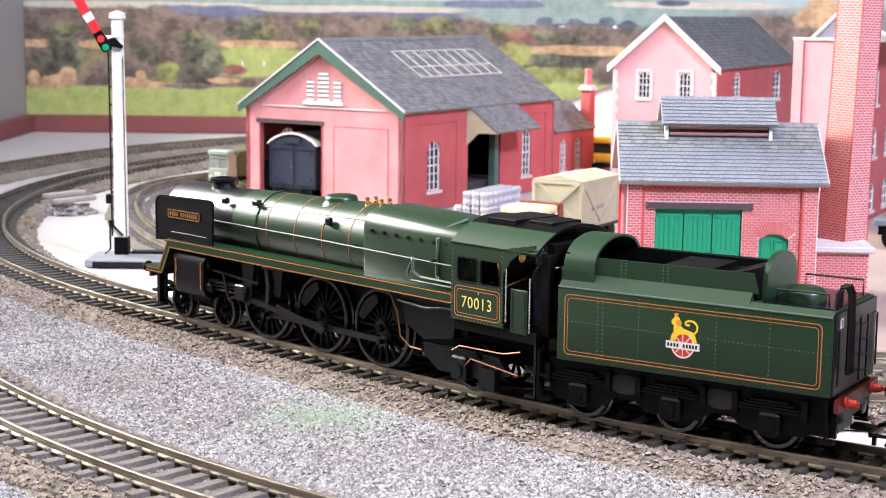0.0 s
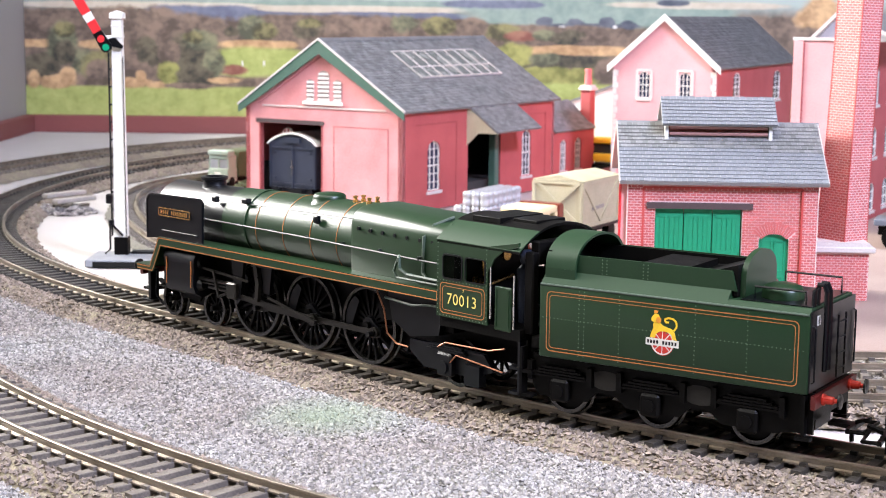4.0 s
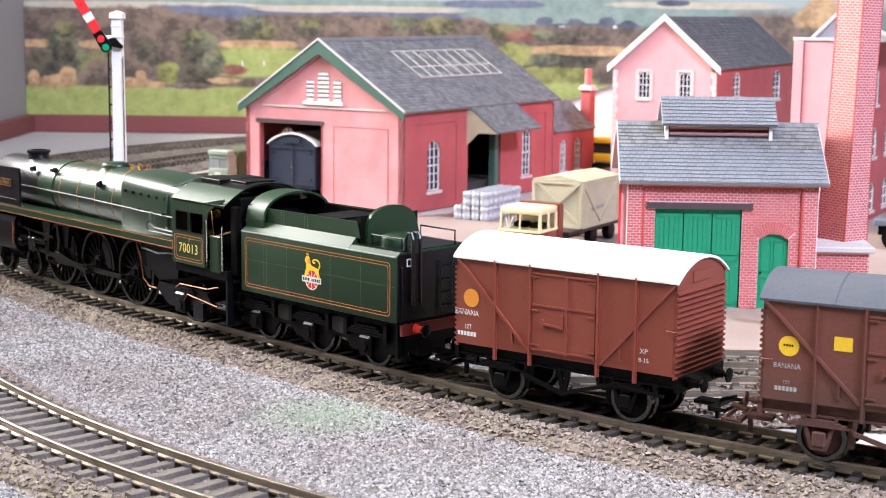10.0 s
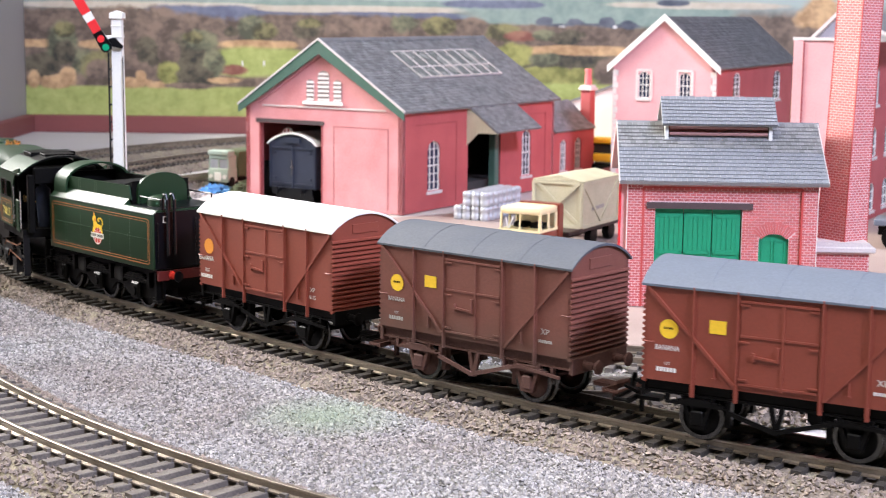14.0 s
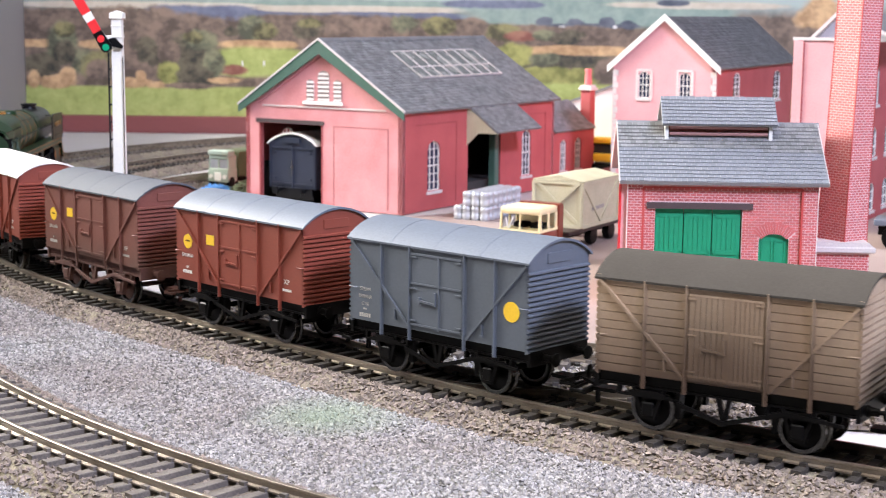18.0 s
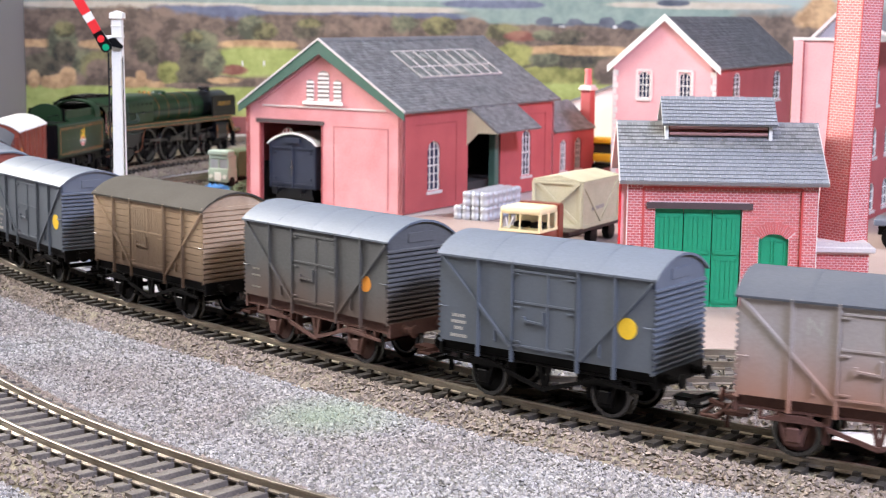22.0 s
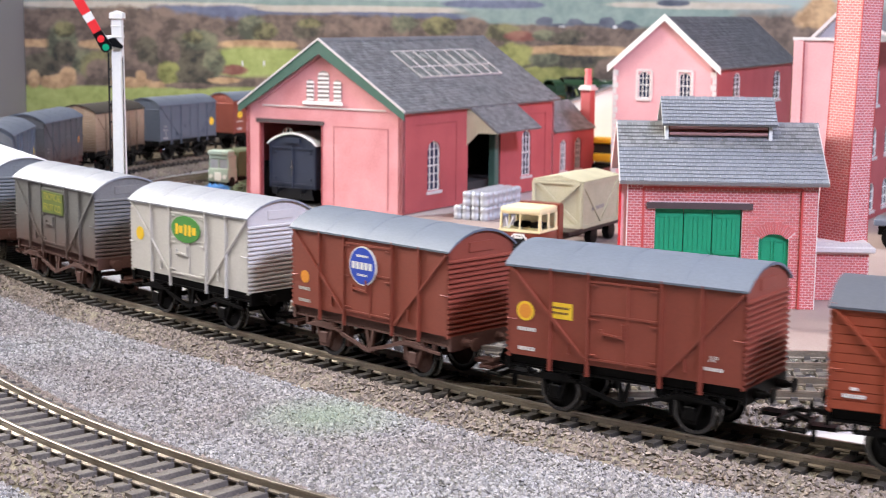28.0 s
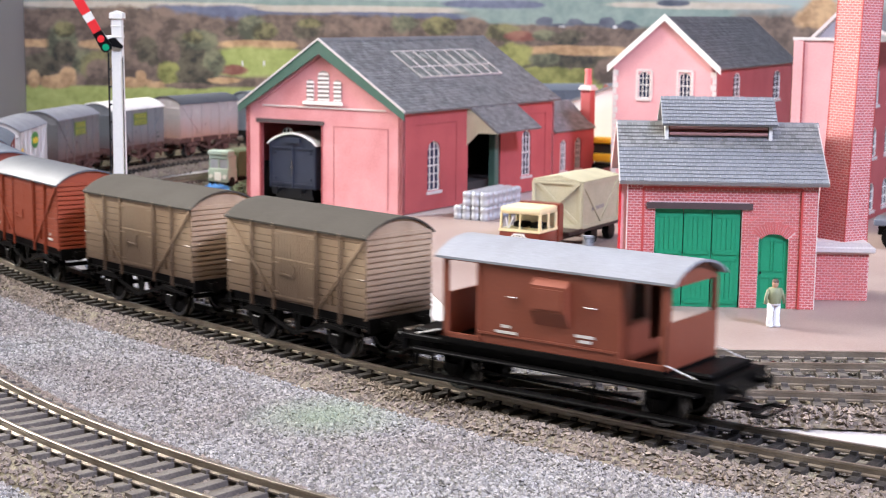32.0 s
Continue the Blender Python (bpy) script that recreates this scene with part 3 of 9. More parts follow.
_k = np.interp(LINE_S, np.concatenate([[-1000, -990], np.arange(-360, 1241, 80), [1300, 1310]]), np.concatenate([[0, 1.58], BEND, [1.96, 0]])) * 1e-3
_h = -np.concatenate([[0], np.cumsum((_k[1:] + _k[:-1]) / 2 * S_D)])
_i0 = int(-S_A / S_D)
LINE_H = _h - _h[_i0] + radians(136.05)
_hm = (LINE_H[1:] + LINE_H[:-1]) / 2
_x = np.concatenate([[0], np.cumsum(np.cos(_hm) * S_D)])
_y = np.concatenate([[0], np.cumsum(np.sin(_hm) * S_D)])
LINE_X, LINE_Y = _x - _x[_i0] + 7.3, _y - _y[_i0] + 449.15


def line_at(s):
    return float(np.interp(s, LINE_S, LINE_X)), float(np.interp(s, LINE_S, LINE_Y))


def arc(cx, cy, r, h0, h1, step=4.0):
    """A right-hand curve as points with headings, from heading h0 to h1 (degrees)."""
    n = max(2, int(abs(h0 - h1) * math.pi / 180 * r / step))
    h = np.radians(np.linspace(h0, h1, n))
    return np.stack([cx - np.sin(h) * r, cy + np.cos(h) * r], 1)


def resample(p, step):
    p = np.asarray(p, float)
    d = np.concatenate([[0], np.cumsum(np.linalg.norm(np.diff(p, axis=0), axis=1))])
    s = np.arange(0, d[-1], step)
    return np.stack([np.interp(s, d, p[:, 0]), np.interp(s, d, p[:, 1])], 1)


def bezier(a, b, c, d, n=40):
    t = np.linspace(0, 1, n)[:, None]
    a, b, c, d = (np.array(q, float) for q in (a, b, c, d))
    return (1 - t) ** 3 * a + 3 * t * (1 - t) ** 2 * b + 3 * t * t * (1 - t) * c + t ** 3 * d


def normals(p):
    t = np.gradient(p, axis=0)
    t /= np.linalg.norm(t, axis=1)[:, None]
    return t, np.stack([-t[:, 1], t[:, 0]], 1)


RAIL_PROFILE = [(-1.2, -2.6), (1.2, -2.6), (1.2, -2.2), (0.35, -1.9), (0.35, -0.9), (0.55, -0.6), (0.55, -0.08), (0.42, 0.0), (-0.42, 0.0), (-0.55, -0.08), (-0.55, -0.6), (-0.35, -0.9), (-0.35, -1.9), (-1.2, -2.2)]


def rail(name, p, off, parent, z=0.0, gap=None):
    t, n = normals(p)
    q = p + n * off
    k = len(RAIL_PROFILE)
    v = np.concatenate([np.concatenate([q[i] + n[i] * a, [z + b]])[None] for i in range(len(p)) for a, b in RAIL_PROFILE])
    f = []
    for i in range(len(p) - 1):
        for j in range(k):
            a, b = i * k + j, i * k + (j + 1) % k
            f.append((a, b, b + k, a + k))
    f.append(tuple(range(k)))
    f.append(tuple(range((len(p) - 1) * k, len(p) * k))[::-1])
    ob = soup(name, v, f, M["rail"], parent)
    return ob


def sleeper_bm():
    bm = bmesh.new()
    prism(bm, [(-1.4, -4.6), (1.4, -4.6), (1.4, -2.75), (1.25, -2.6), (-1.25, -2.6), (-1.4, -2.75)], "y", -15.0, 15.0)
    for y in (-8.75, 8.75):
        for e in (-1, 1):
            box(bm, -0.95, 0.95, y + e * 1.3 - 0.6, y + e * 1.3 + 0.6, -2.6, -1.7)
    return bm


SLEEPER = mesh_of("sleeper", sleeper_bm(), M["sleeper"])
SLEEPER_BLACK = mesh_of("sleeper", sleeper_bm(), M["sleeper_black"])
_short = bmesh.new()
prism(_short, [(-1.1, -4.6), (1.1, -4.6), (1.1, -2.75), (1.0, -2.6), (-1.0, -2.6), (-1.1, -2.75)], "y", -8.5, 8.5)
SLEEPER_SHORT = mesh_of("sleeper", _short, M["sleeper"])


def track(name, p, label, z=0.0, singles=None, pitch=6.6, gauge=8.75, tie=SLEEPER):
    """A length of track: two rails and its sleepers; singles(x, y) picks those that lie near enough to be pieces of their own."""
    root = thing(name, Matrix(), label, "track", "", "structure")
    p = resample(p, 5.0)
    rail("rail", p, gauge, root, z)
    rail("rail", p, -gauge, root, z)
    q = resample(p, pitch)
    t, n = normals(q)
    rest_v, rest_f = [], []
    sv = np.array([v.co[:] for v in tie.vertices]) / MM
    sf = [tuple(f.vertices) for f in tie.polygons]
    for i in range(len(q)):
        a = math.atan2(t[i, 1], t[i, 0])
        if singles and singles(q[i, 0], q[i, 1]):
            ob = new("sleeper", tie)
            ob.parent = root
            ob.matrix_basis = mpose(q[i, 0], q[i, 1], z, 0, 0, math.degrees(a) + random.uniform(-0.8, 0.8))
        else:
            k = len(rest_v) * len(sv)
            c, s = math.cos(a), math.sin(a)
            w = sv.copy()
            w[:, 0], w[:, 1] = sv[:, 0] * c - sv[:, 1] * s + q[i, 0], sv[:, 0] * s + sv[:, 1] * c + q[i, 1]
            w[:, 2] += z
            rest_v.append(w)
            rest_f += [tuple(b + k for b in f) for f in sf]
    if rest_v:
        soup("sleepers", np.concatenate(rest_v), rest_f, tie.materials[0], root, "", "stuff")
    return root


def bed(name, p, half, foot, z0, z1, material, label):
    """A ballast bank with sloping shoulders under a track."""
    p = resample(p, 6.0)
    t, n = normals(p)
    prof = [(-foot, z0), (-half, z1), (half, z1), (foot, z0)]
    rng = np.random.default_rng(len(p))
    v = []
    for i in range(len(p)):
        for o, z in prof:
            v.append((*(p[i] + n[i] * (o + rng.normal(0, 0.5))), z + rng.normal(0, 0.1)))
    f = [(i * 4 + j, i * 4 + j + 1, i * 4 + j + 5, i * 4 + j + 4) for i in range(len(p) - 1) for j in range(3)]
    f += [(0, 3, 2, 1), tuple((len(p) - 1) * 4 + j for j in range(4))]
    return soup(name, v, f, material, None, label, "structure")


GROUND = -8.0
SEL = (LINE_S > -1900) & (LINE_S < 2100)
MAIN = np.stack([LINE_X, LINE_Y], 1)[SEL]
OUTER = np.concatenate([arc(316, 766, 560, 230, 117), arc(253, 926, 577, 117, 0), [[253 + 1200, 1503]]])
OUTER = np.concatenate([arc(316, 766, 560, 230, 117), arc(253, 926, 577, 117, 30)])
_e = OUTER[-1]
OUTER = np.concatenate([OUTER, bezier(_e, _e + 90 * np.array([math.cos(radians(30)), math.sin(radians(30))]), (220, 1449), (380, 1449)), [[1450, 1449]]])
SIDING = np.concatenate([bezier((700, 470), (400, 480), (230, 484), (95, 486)), bezier((95, 486), (20, 490), (-50, 540), (-95, 605))])
NARROW = np.concatenate([bezier((-62, 625), (-98, 670), (-128, 715), (-147, 765)), bezier((-147, 765), (-172, 830), (-188, 890), (-187, 945), 30), bezier((-187, 945), (-186, 1000), (-155, 1052), (-85, 1100), 30)])
LOOP = np.concatenate([bezier((-10, 466), (30, 428), (70, 452), (110, 446), 40), bezier((110, 446), (200, 437), (400, 425), (700, 420), 30)])

near_main = lambda x, y: y < 700 and x < 250
track("main_line_track", MAIN, "curved main line with worn nickel rails and black plastic sleepers", 0.0, near_main, tie=SLEEPER_BLACK)
track("outer_line_track", OUTER, "curved outer line with brownish rails on grey sleepers", 0.0, lambda x, y: x < 60 and y < 520, 7.0)
track("siding_track", SIDING, "curved siding with dull rails beside the sheds", -1.0, lambda x, y: 60 < x < 200 and y < 520, 7.0)
track("loop_track", LOOP, "loop line with steel rails before the engine shed", -0.5, lambda x, y: 40 < x < 200, 7.0)
track("narrow_gauge_track", NARROW, "sharply curved narrow gauge line with dull rails", -1.0, None, 5.2, 4.5, SLEEPER_SHORT)
bed("narrow_ballast", NARROW, 9.5, 12.5, GROUND, -5.2, M["gravel_bed"], "thin grey ballast under the narrow gauge line")
bed("main_ballast", MAIN, 17.5, 24.5, GROUND, -3.9, M["ballast_bed"], "brown stone ballast bank under the main line")
bed("outer_ballast", OUTER, 17.5, 24.0, GROUND, -4.0, M["ballast_bed"], "brown stone ballast under the outer line")
bed("siding_ballast", SIDING, 17.0, 21.0, GROUND, -5.2, M["gravel_bed"], "thin grey ballast under the siding")
bed("loop_ballast", LOOP, 17.0, 22.0, GROUND, -4.6, M["ballast_bed"], "brown ballast under the loop line")


def scatter(p, lo, hi, per_mm, zf, seed, keep=None):
    """Random points on a strip from lo to hi beside a line; zf(offset) is the height."""
    rng = np.random.default_rng(seed)
    p = resample(p, 3.0)
    t, n = normals(p)
    cnt = int(len(p) * 3.0 * (hi - lo) * per_mm)
    i = rng.integers(0, len(p), cnt)
    o = lo + (hi - lo) * rng.random(cnt)
    q = p[i] + n[i] * o[:, None] + t[i] * rng.uniform(-1.5, 1.5, cnt)[:, None]
    pts = np.column_stack([q, zf(o)])
    return pts[keep(pts[:, 0], pts[:, 1])] if keep else pts


def shoulder(o):
    a = np.abs(o)
    return np.where(a < 17.5, -3.9, -3.9 + (a - 17.5) / 7.0 * (GROUND + 3.9)) + 0.15


view = lambda x, y: (y < 720) & (np.abs(x) < 40 + y * 0.31) & (y > 250)
far_view = lambda x, y: (y >= 720) & (np.abs(x) < 40 + y * 0.31) & (x < 0)
ballast = bpy.data.objects["main_ballast"]
stones("ballast_stones", np.concatenate([scatter(MAIN, 14.6, 25, 1.3, shoulder, 1, view), scatter(MAIN, -25, -15.2, 0.6, shoulder, 2, view)]), 1.5, M["ballast"], ballast, "loose brown ballast stones", 11)
stones("ballast_stones", scatter(MAIN, -15, 15, 0.22, lambda o: np.full_like(o, -4.1), 3, view), 1.15, M["ballast"], ballast, "loose brown ballast stones", 12)
stones("ballast_stones", np.concatenate([scatter(MAIN, 15, 25, 0.12, shoulder, 4, far_view), scatter(MAIN, -25, -15, 0.15, shoulder, 5, far_view)]), 1.9, M["ballast"], ballast, "loose brown ballast stones", 13)
ob2 = bpy.data.objects["outer_ballast"]
stones("ballast_stones", np.concatenate([scatter(OUTER, 14, 25, 0.6, shoulder, 6, view), scatter(OUTER, -25, -14, 0.6, shoulder, 7, view), scatter(OUTER, -14, 14, 0.28, lambda o: np.full_like(o, -4.0), 8, view)]), 1.4, M["ballast"], ob2, "loose brown ballast stones", 14)
ob3 = bpy.data.objects["loop_ballast"]
stones("ballast_stones", np.concatenate([scatter(LOOP, -24, -14, 0.6, shoulder, 9, view), scatter(LOOP, -13, 13, 0.22, lambda o: np.full_like(o, -4.4), 10, view)]), 1.6, M["ballast"], ob3, "loose brown ballast stones", 15)
ob4 = bpy.data.objects["siding_ballast"]
stones("gravel_stones", scatter(SIDING, -22, 22, 0.3, lambda o: np.full_like(o, -5.0) - np.maximum(0, np.abs(o) - 17) * 0.6, 16, lambda x, y: (np.abs(x) < 40 + y * 0.31) & (y < 1060)), 1.5, M["gravel"], ob4, "grey ballast stones", 16)

stones("gravel_stones", scatter(NARROW, -34, 12, 0.22, lambda o: np.where(np.abs(o) < 9, -5.1, GROUND - 0.2), 17), 1.6, M["gravel"], bpy.data.objects["narrow_ballast"], "grey ballast stones", 17)

# ---------------------------------------------------------------- baseboard, yard and gravel
X0, X1, Y0, Y1 = -402.0, 1700.0, 120.0, 1472.0
bm = bmesh.new()
box(bm, X0, X1, Y0, Y1, -30, GROUND - 0.6)
tagged(part("ground", bm, M["white_ground"]), "white painted baseboard with dusty patches", "baseboard", "", "structure")
# the grey gravel between the main line and the outer line
bm = bmesh.new()
g = resample(MAIN[(LINE_S[SEL] > -700) & (LINE_S[SEL] < 420)], 8.0)
tg, ng = normals(g)
rows = []
for i in range(len(g)):
    rows.append([bm.verts.new((*(g[i] + ng[i] * o), GROUND + (0.0 if j else -0.2) + 0.3 * noise.noise(Vector((g[i][0] * 0.02 + o * 0.03, g[i][1] * 0.02, 0))))) for j, o in enumerate((21, 40, 60, 80, 105, 130, 165, 200))])
for a, b in zip(rows, rows[1:]):
    for j in range(7):
        bm.faces.new((a[j], a[j + 1], b[j + 1], b[j]))
gravel = tagged(part("gravel_path", bm, M["gravel_bed"]), "pale grey gravel strip with a few green stains", "gravel", "", "structure")
rngg = np.random.default_rng(5)
N = 230000
gx, gy = rngg.uniform(-190, 190, N), rngg.uniform(335, 620, N)
mi = resample(MAIN, 6.0)
mi = mi[(mi[:, 1] < 760) & (np.abs(mi[:, 0]) < 420)]
oi = resample(OUTER, 6.0)
oi = oi[(oi[:, 1] < 700) & (oi[:, 0] < 420)]
tm, nm = normals(mi)


def side_of(px, py, line, nn):
    out = np.empty(len(px))
    for k in range(0, len(px), 20000):
        d = np.stack([px[k:k + 20000], py[k:k + 20000]], 1)[:, None] - line[None]
        j = np.argmin((d ** 2).sum(2), 1)
        dd = d[np.arange(len(j)), j]
        out[k:k + 20000] = (dd * nn[j]).sum(1)
    return out


vis = (np.abs(gx) < 20 + gy * 0.31) & (rngg.random(N) < np.clip(1.25 - (gy - 340) / 330, 0.25, 1))
gx, gy = gx[vis], gy[vis]
o1 = side_of(gx, gy, mi, nm)
to, no = normals(oi)
o2 = side_of(gx, gy, oi, no)
ok = (o1 > 22.5) & (np.abs(o2) > 21) & (o1 < 190)
stones("gravel_stones", np.column_stack([gx[ok], gy[ok], np.full(ok.sum(), GROUND + 0.25)]), 1.12, M["gravel"], gravel, "loose grey gravel grains", 21)

# brown yard in front of the engine shed and the goods platform
bm = bmesh.new()
prism(bm, [(-66, 845), (-14, 800), (-10, 735), (-6, 640), (10, 560), (48, 520), (90, 508), (150, 507), (320, 500), (320, 900), (120, 960)], "z", GROUND - 0.6, GROUND - 0.1)
tagged(part("yard_paving", bm, M["yard"]), "brown painted yard surface round the sheds", "yard", "", "structure")

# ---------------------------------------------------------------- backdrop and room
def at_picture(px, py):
    """Place on the backscene from a pixel of the camera's view, counted along and down."""
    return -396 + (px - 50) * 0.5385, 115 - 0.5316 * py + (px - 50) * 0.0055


INK = {"olive": ((0.06, 0.055, 0.025), (0.25, 0.225, 0.095)), "brown": ((0.085, 0.062, 0.045), (0.235, 0.165, 0.12)), "dark": ((0.028, 0.026, 0.018), (0.135, 0.115, 0.07)),
       "sage": ((0.07, 0.075, 0.045), (0.22, 0.215, 0.12)),
       "straw": ((0.34, 0.205, 0.10), (0.60, 0.39, 0.20)), "blue": ((0.10, 0.11, 0.165), (0.165, 0.18, 0.24)), "hill": ((0.19, 0.26, 0.225), (0.27, 0.34, 0.29)),
       "cream": ((0.46, 0.40, 0.31), (0.56, 0.50, 0.40)), "rust": ((0.19, 0.065, 0.045), (0.30, 0.14, 0.09)), "grass": ((0.27, 0.31, 0.08), (0.40, 0.44, 0.14)),
       "moss": ((0.15, 0.155, 0.04), (0.34, 0.33, 0.10)), "wood": ((0.055, 0.065, 0.09), (0.13, 0.14, 0.17)), "pale": ((0.62, 0.60, 0.57), (0.68, 0.66, 0.63))}
# (along, down, half length, half height in view pixels, ink, raggedness, band or clump)
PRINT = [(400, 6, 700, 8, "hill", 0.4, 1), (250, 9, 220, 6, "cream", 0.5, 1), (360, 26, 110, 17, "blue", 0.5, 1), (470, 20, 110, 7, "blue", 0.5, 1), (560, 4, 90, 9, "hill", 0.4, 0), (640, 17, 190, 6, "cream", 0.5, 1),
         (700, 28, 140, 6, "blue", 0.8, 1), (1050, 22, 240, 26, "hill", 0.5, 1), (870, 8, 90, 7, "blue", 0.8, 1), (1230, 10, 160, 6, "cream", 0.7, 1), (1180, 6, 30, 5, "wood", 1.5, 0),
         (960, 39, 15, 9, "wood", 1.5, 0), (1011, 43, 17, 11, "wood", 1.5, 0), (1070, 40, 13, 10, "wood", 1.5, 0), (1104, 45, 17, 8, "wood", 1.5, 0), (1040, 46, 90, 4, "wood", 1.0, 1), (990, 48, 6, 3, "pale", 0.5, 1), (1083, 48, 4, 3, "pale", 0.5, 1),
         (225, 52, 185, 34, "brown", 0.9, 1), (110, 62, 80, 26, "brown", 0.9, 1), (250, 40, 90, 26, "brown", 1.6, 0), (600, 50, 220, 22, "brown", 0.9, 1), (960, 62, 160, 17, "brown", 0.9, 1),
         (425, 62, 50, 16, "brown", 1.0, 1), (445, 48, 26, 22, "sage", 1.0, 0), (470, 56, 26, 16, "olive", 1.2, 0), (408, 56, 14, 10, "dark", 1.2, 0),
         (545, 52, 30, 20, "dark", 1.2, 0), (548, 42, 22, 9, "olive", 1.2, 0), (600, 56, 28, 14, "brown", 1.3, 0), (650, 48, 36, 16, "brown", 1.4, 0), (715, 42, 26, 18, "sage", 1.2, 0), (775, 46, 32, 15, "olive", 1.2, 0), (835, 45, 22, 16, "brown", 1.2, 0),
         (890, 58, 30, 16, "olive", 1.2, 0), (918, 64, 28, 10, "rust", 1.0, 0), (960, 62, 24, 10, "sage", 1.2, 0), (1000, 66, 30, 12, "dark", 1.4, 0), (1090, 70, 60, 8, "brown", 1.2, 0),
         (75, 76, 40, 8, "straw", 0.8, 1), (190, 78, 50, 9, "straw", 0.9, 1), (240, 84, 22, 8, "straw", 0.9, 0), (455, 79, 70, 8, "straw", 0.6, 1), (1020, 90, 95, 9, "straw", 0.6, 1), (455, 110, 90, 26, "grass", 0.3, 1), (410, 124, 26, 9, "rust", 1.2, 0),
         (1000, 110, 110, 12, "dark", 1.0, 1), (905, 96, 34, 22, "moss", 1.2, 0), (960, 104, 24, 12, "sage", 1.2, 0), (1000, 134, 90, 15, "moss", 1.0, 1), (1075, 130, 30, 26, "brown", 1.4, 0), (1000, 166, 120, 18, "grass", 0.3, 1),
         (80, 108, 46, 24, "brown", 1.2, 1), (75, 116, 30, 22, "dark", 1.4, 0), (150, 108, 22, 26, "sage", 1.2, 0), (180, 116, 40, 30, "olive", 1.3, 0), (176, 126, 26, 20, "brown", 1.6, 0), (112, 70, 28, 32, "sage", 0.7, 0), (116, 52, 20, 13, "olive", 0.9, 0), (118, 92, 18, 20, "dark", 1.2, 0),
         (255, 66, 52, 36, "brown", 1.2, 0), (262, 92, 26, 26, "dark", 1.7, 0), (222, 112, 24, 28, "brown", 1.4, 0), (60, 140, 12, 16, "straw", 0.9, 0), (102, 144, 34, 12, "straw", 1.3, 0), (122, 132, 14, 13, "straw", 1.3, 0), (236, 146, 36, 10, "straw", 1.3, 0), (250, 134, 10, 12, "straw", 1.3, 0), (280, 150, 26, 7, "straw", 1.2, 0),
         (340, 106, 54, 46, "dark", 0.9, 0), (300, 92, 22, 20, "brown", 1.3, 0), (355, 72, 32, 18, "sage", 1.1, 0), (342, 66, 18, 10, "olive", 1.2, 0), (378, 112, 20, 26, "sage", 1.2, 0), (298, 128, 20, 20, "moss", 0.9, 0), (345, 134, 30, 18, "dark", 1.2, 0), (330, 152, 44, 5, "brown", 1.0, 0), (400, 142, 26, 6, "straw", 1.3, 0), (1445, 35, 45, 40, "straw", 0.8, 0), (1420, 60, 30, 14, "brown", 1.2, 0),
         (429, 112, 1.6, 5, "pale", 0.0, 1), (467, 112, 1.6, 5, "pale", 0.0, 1)]


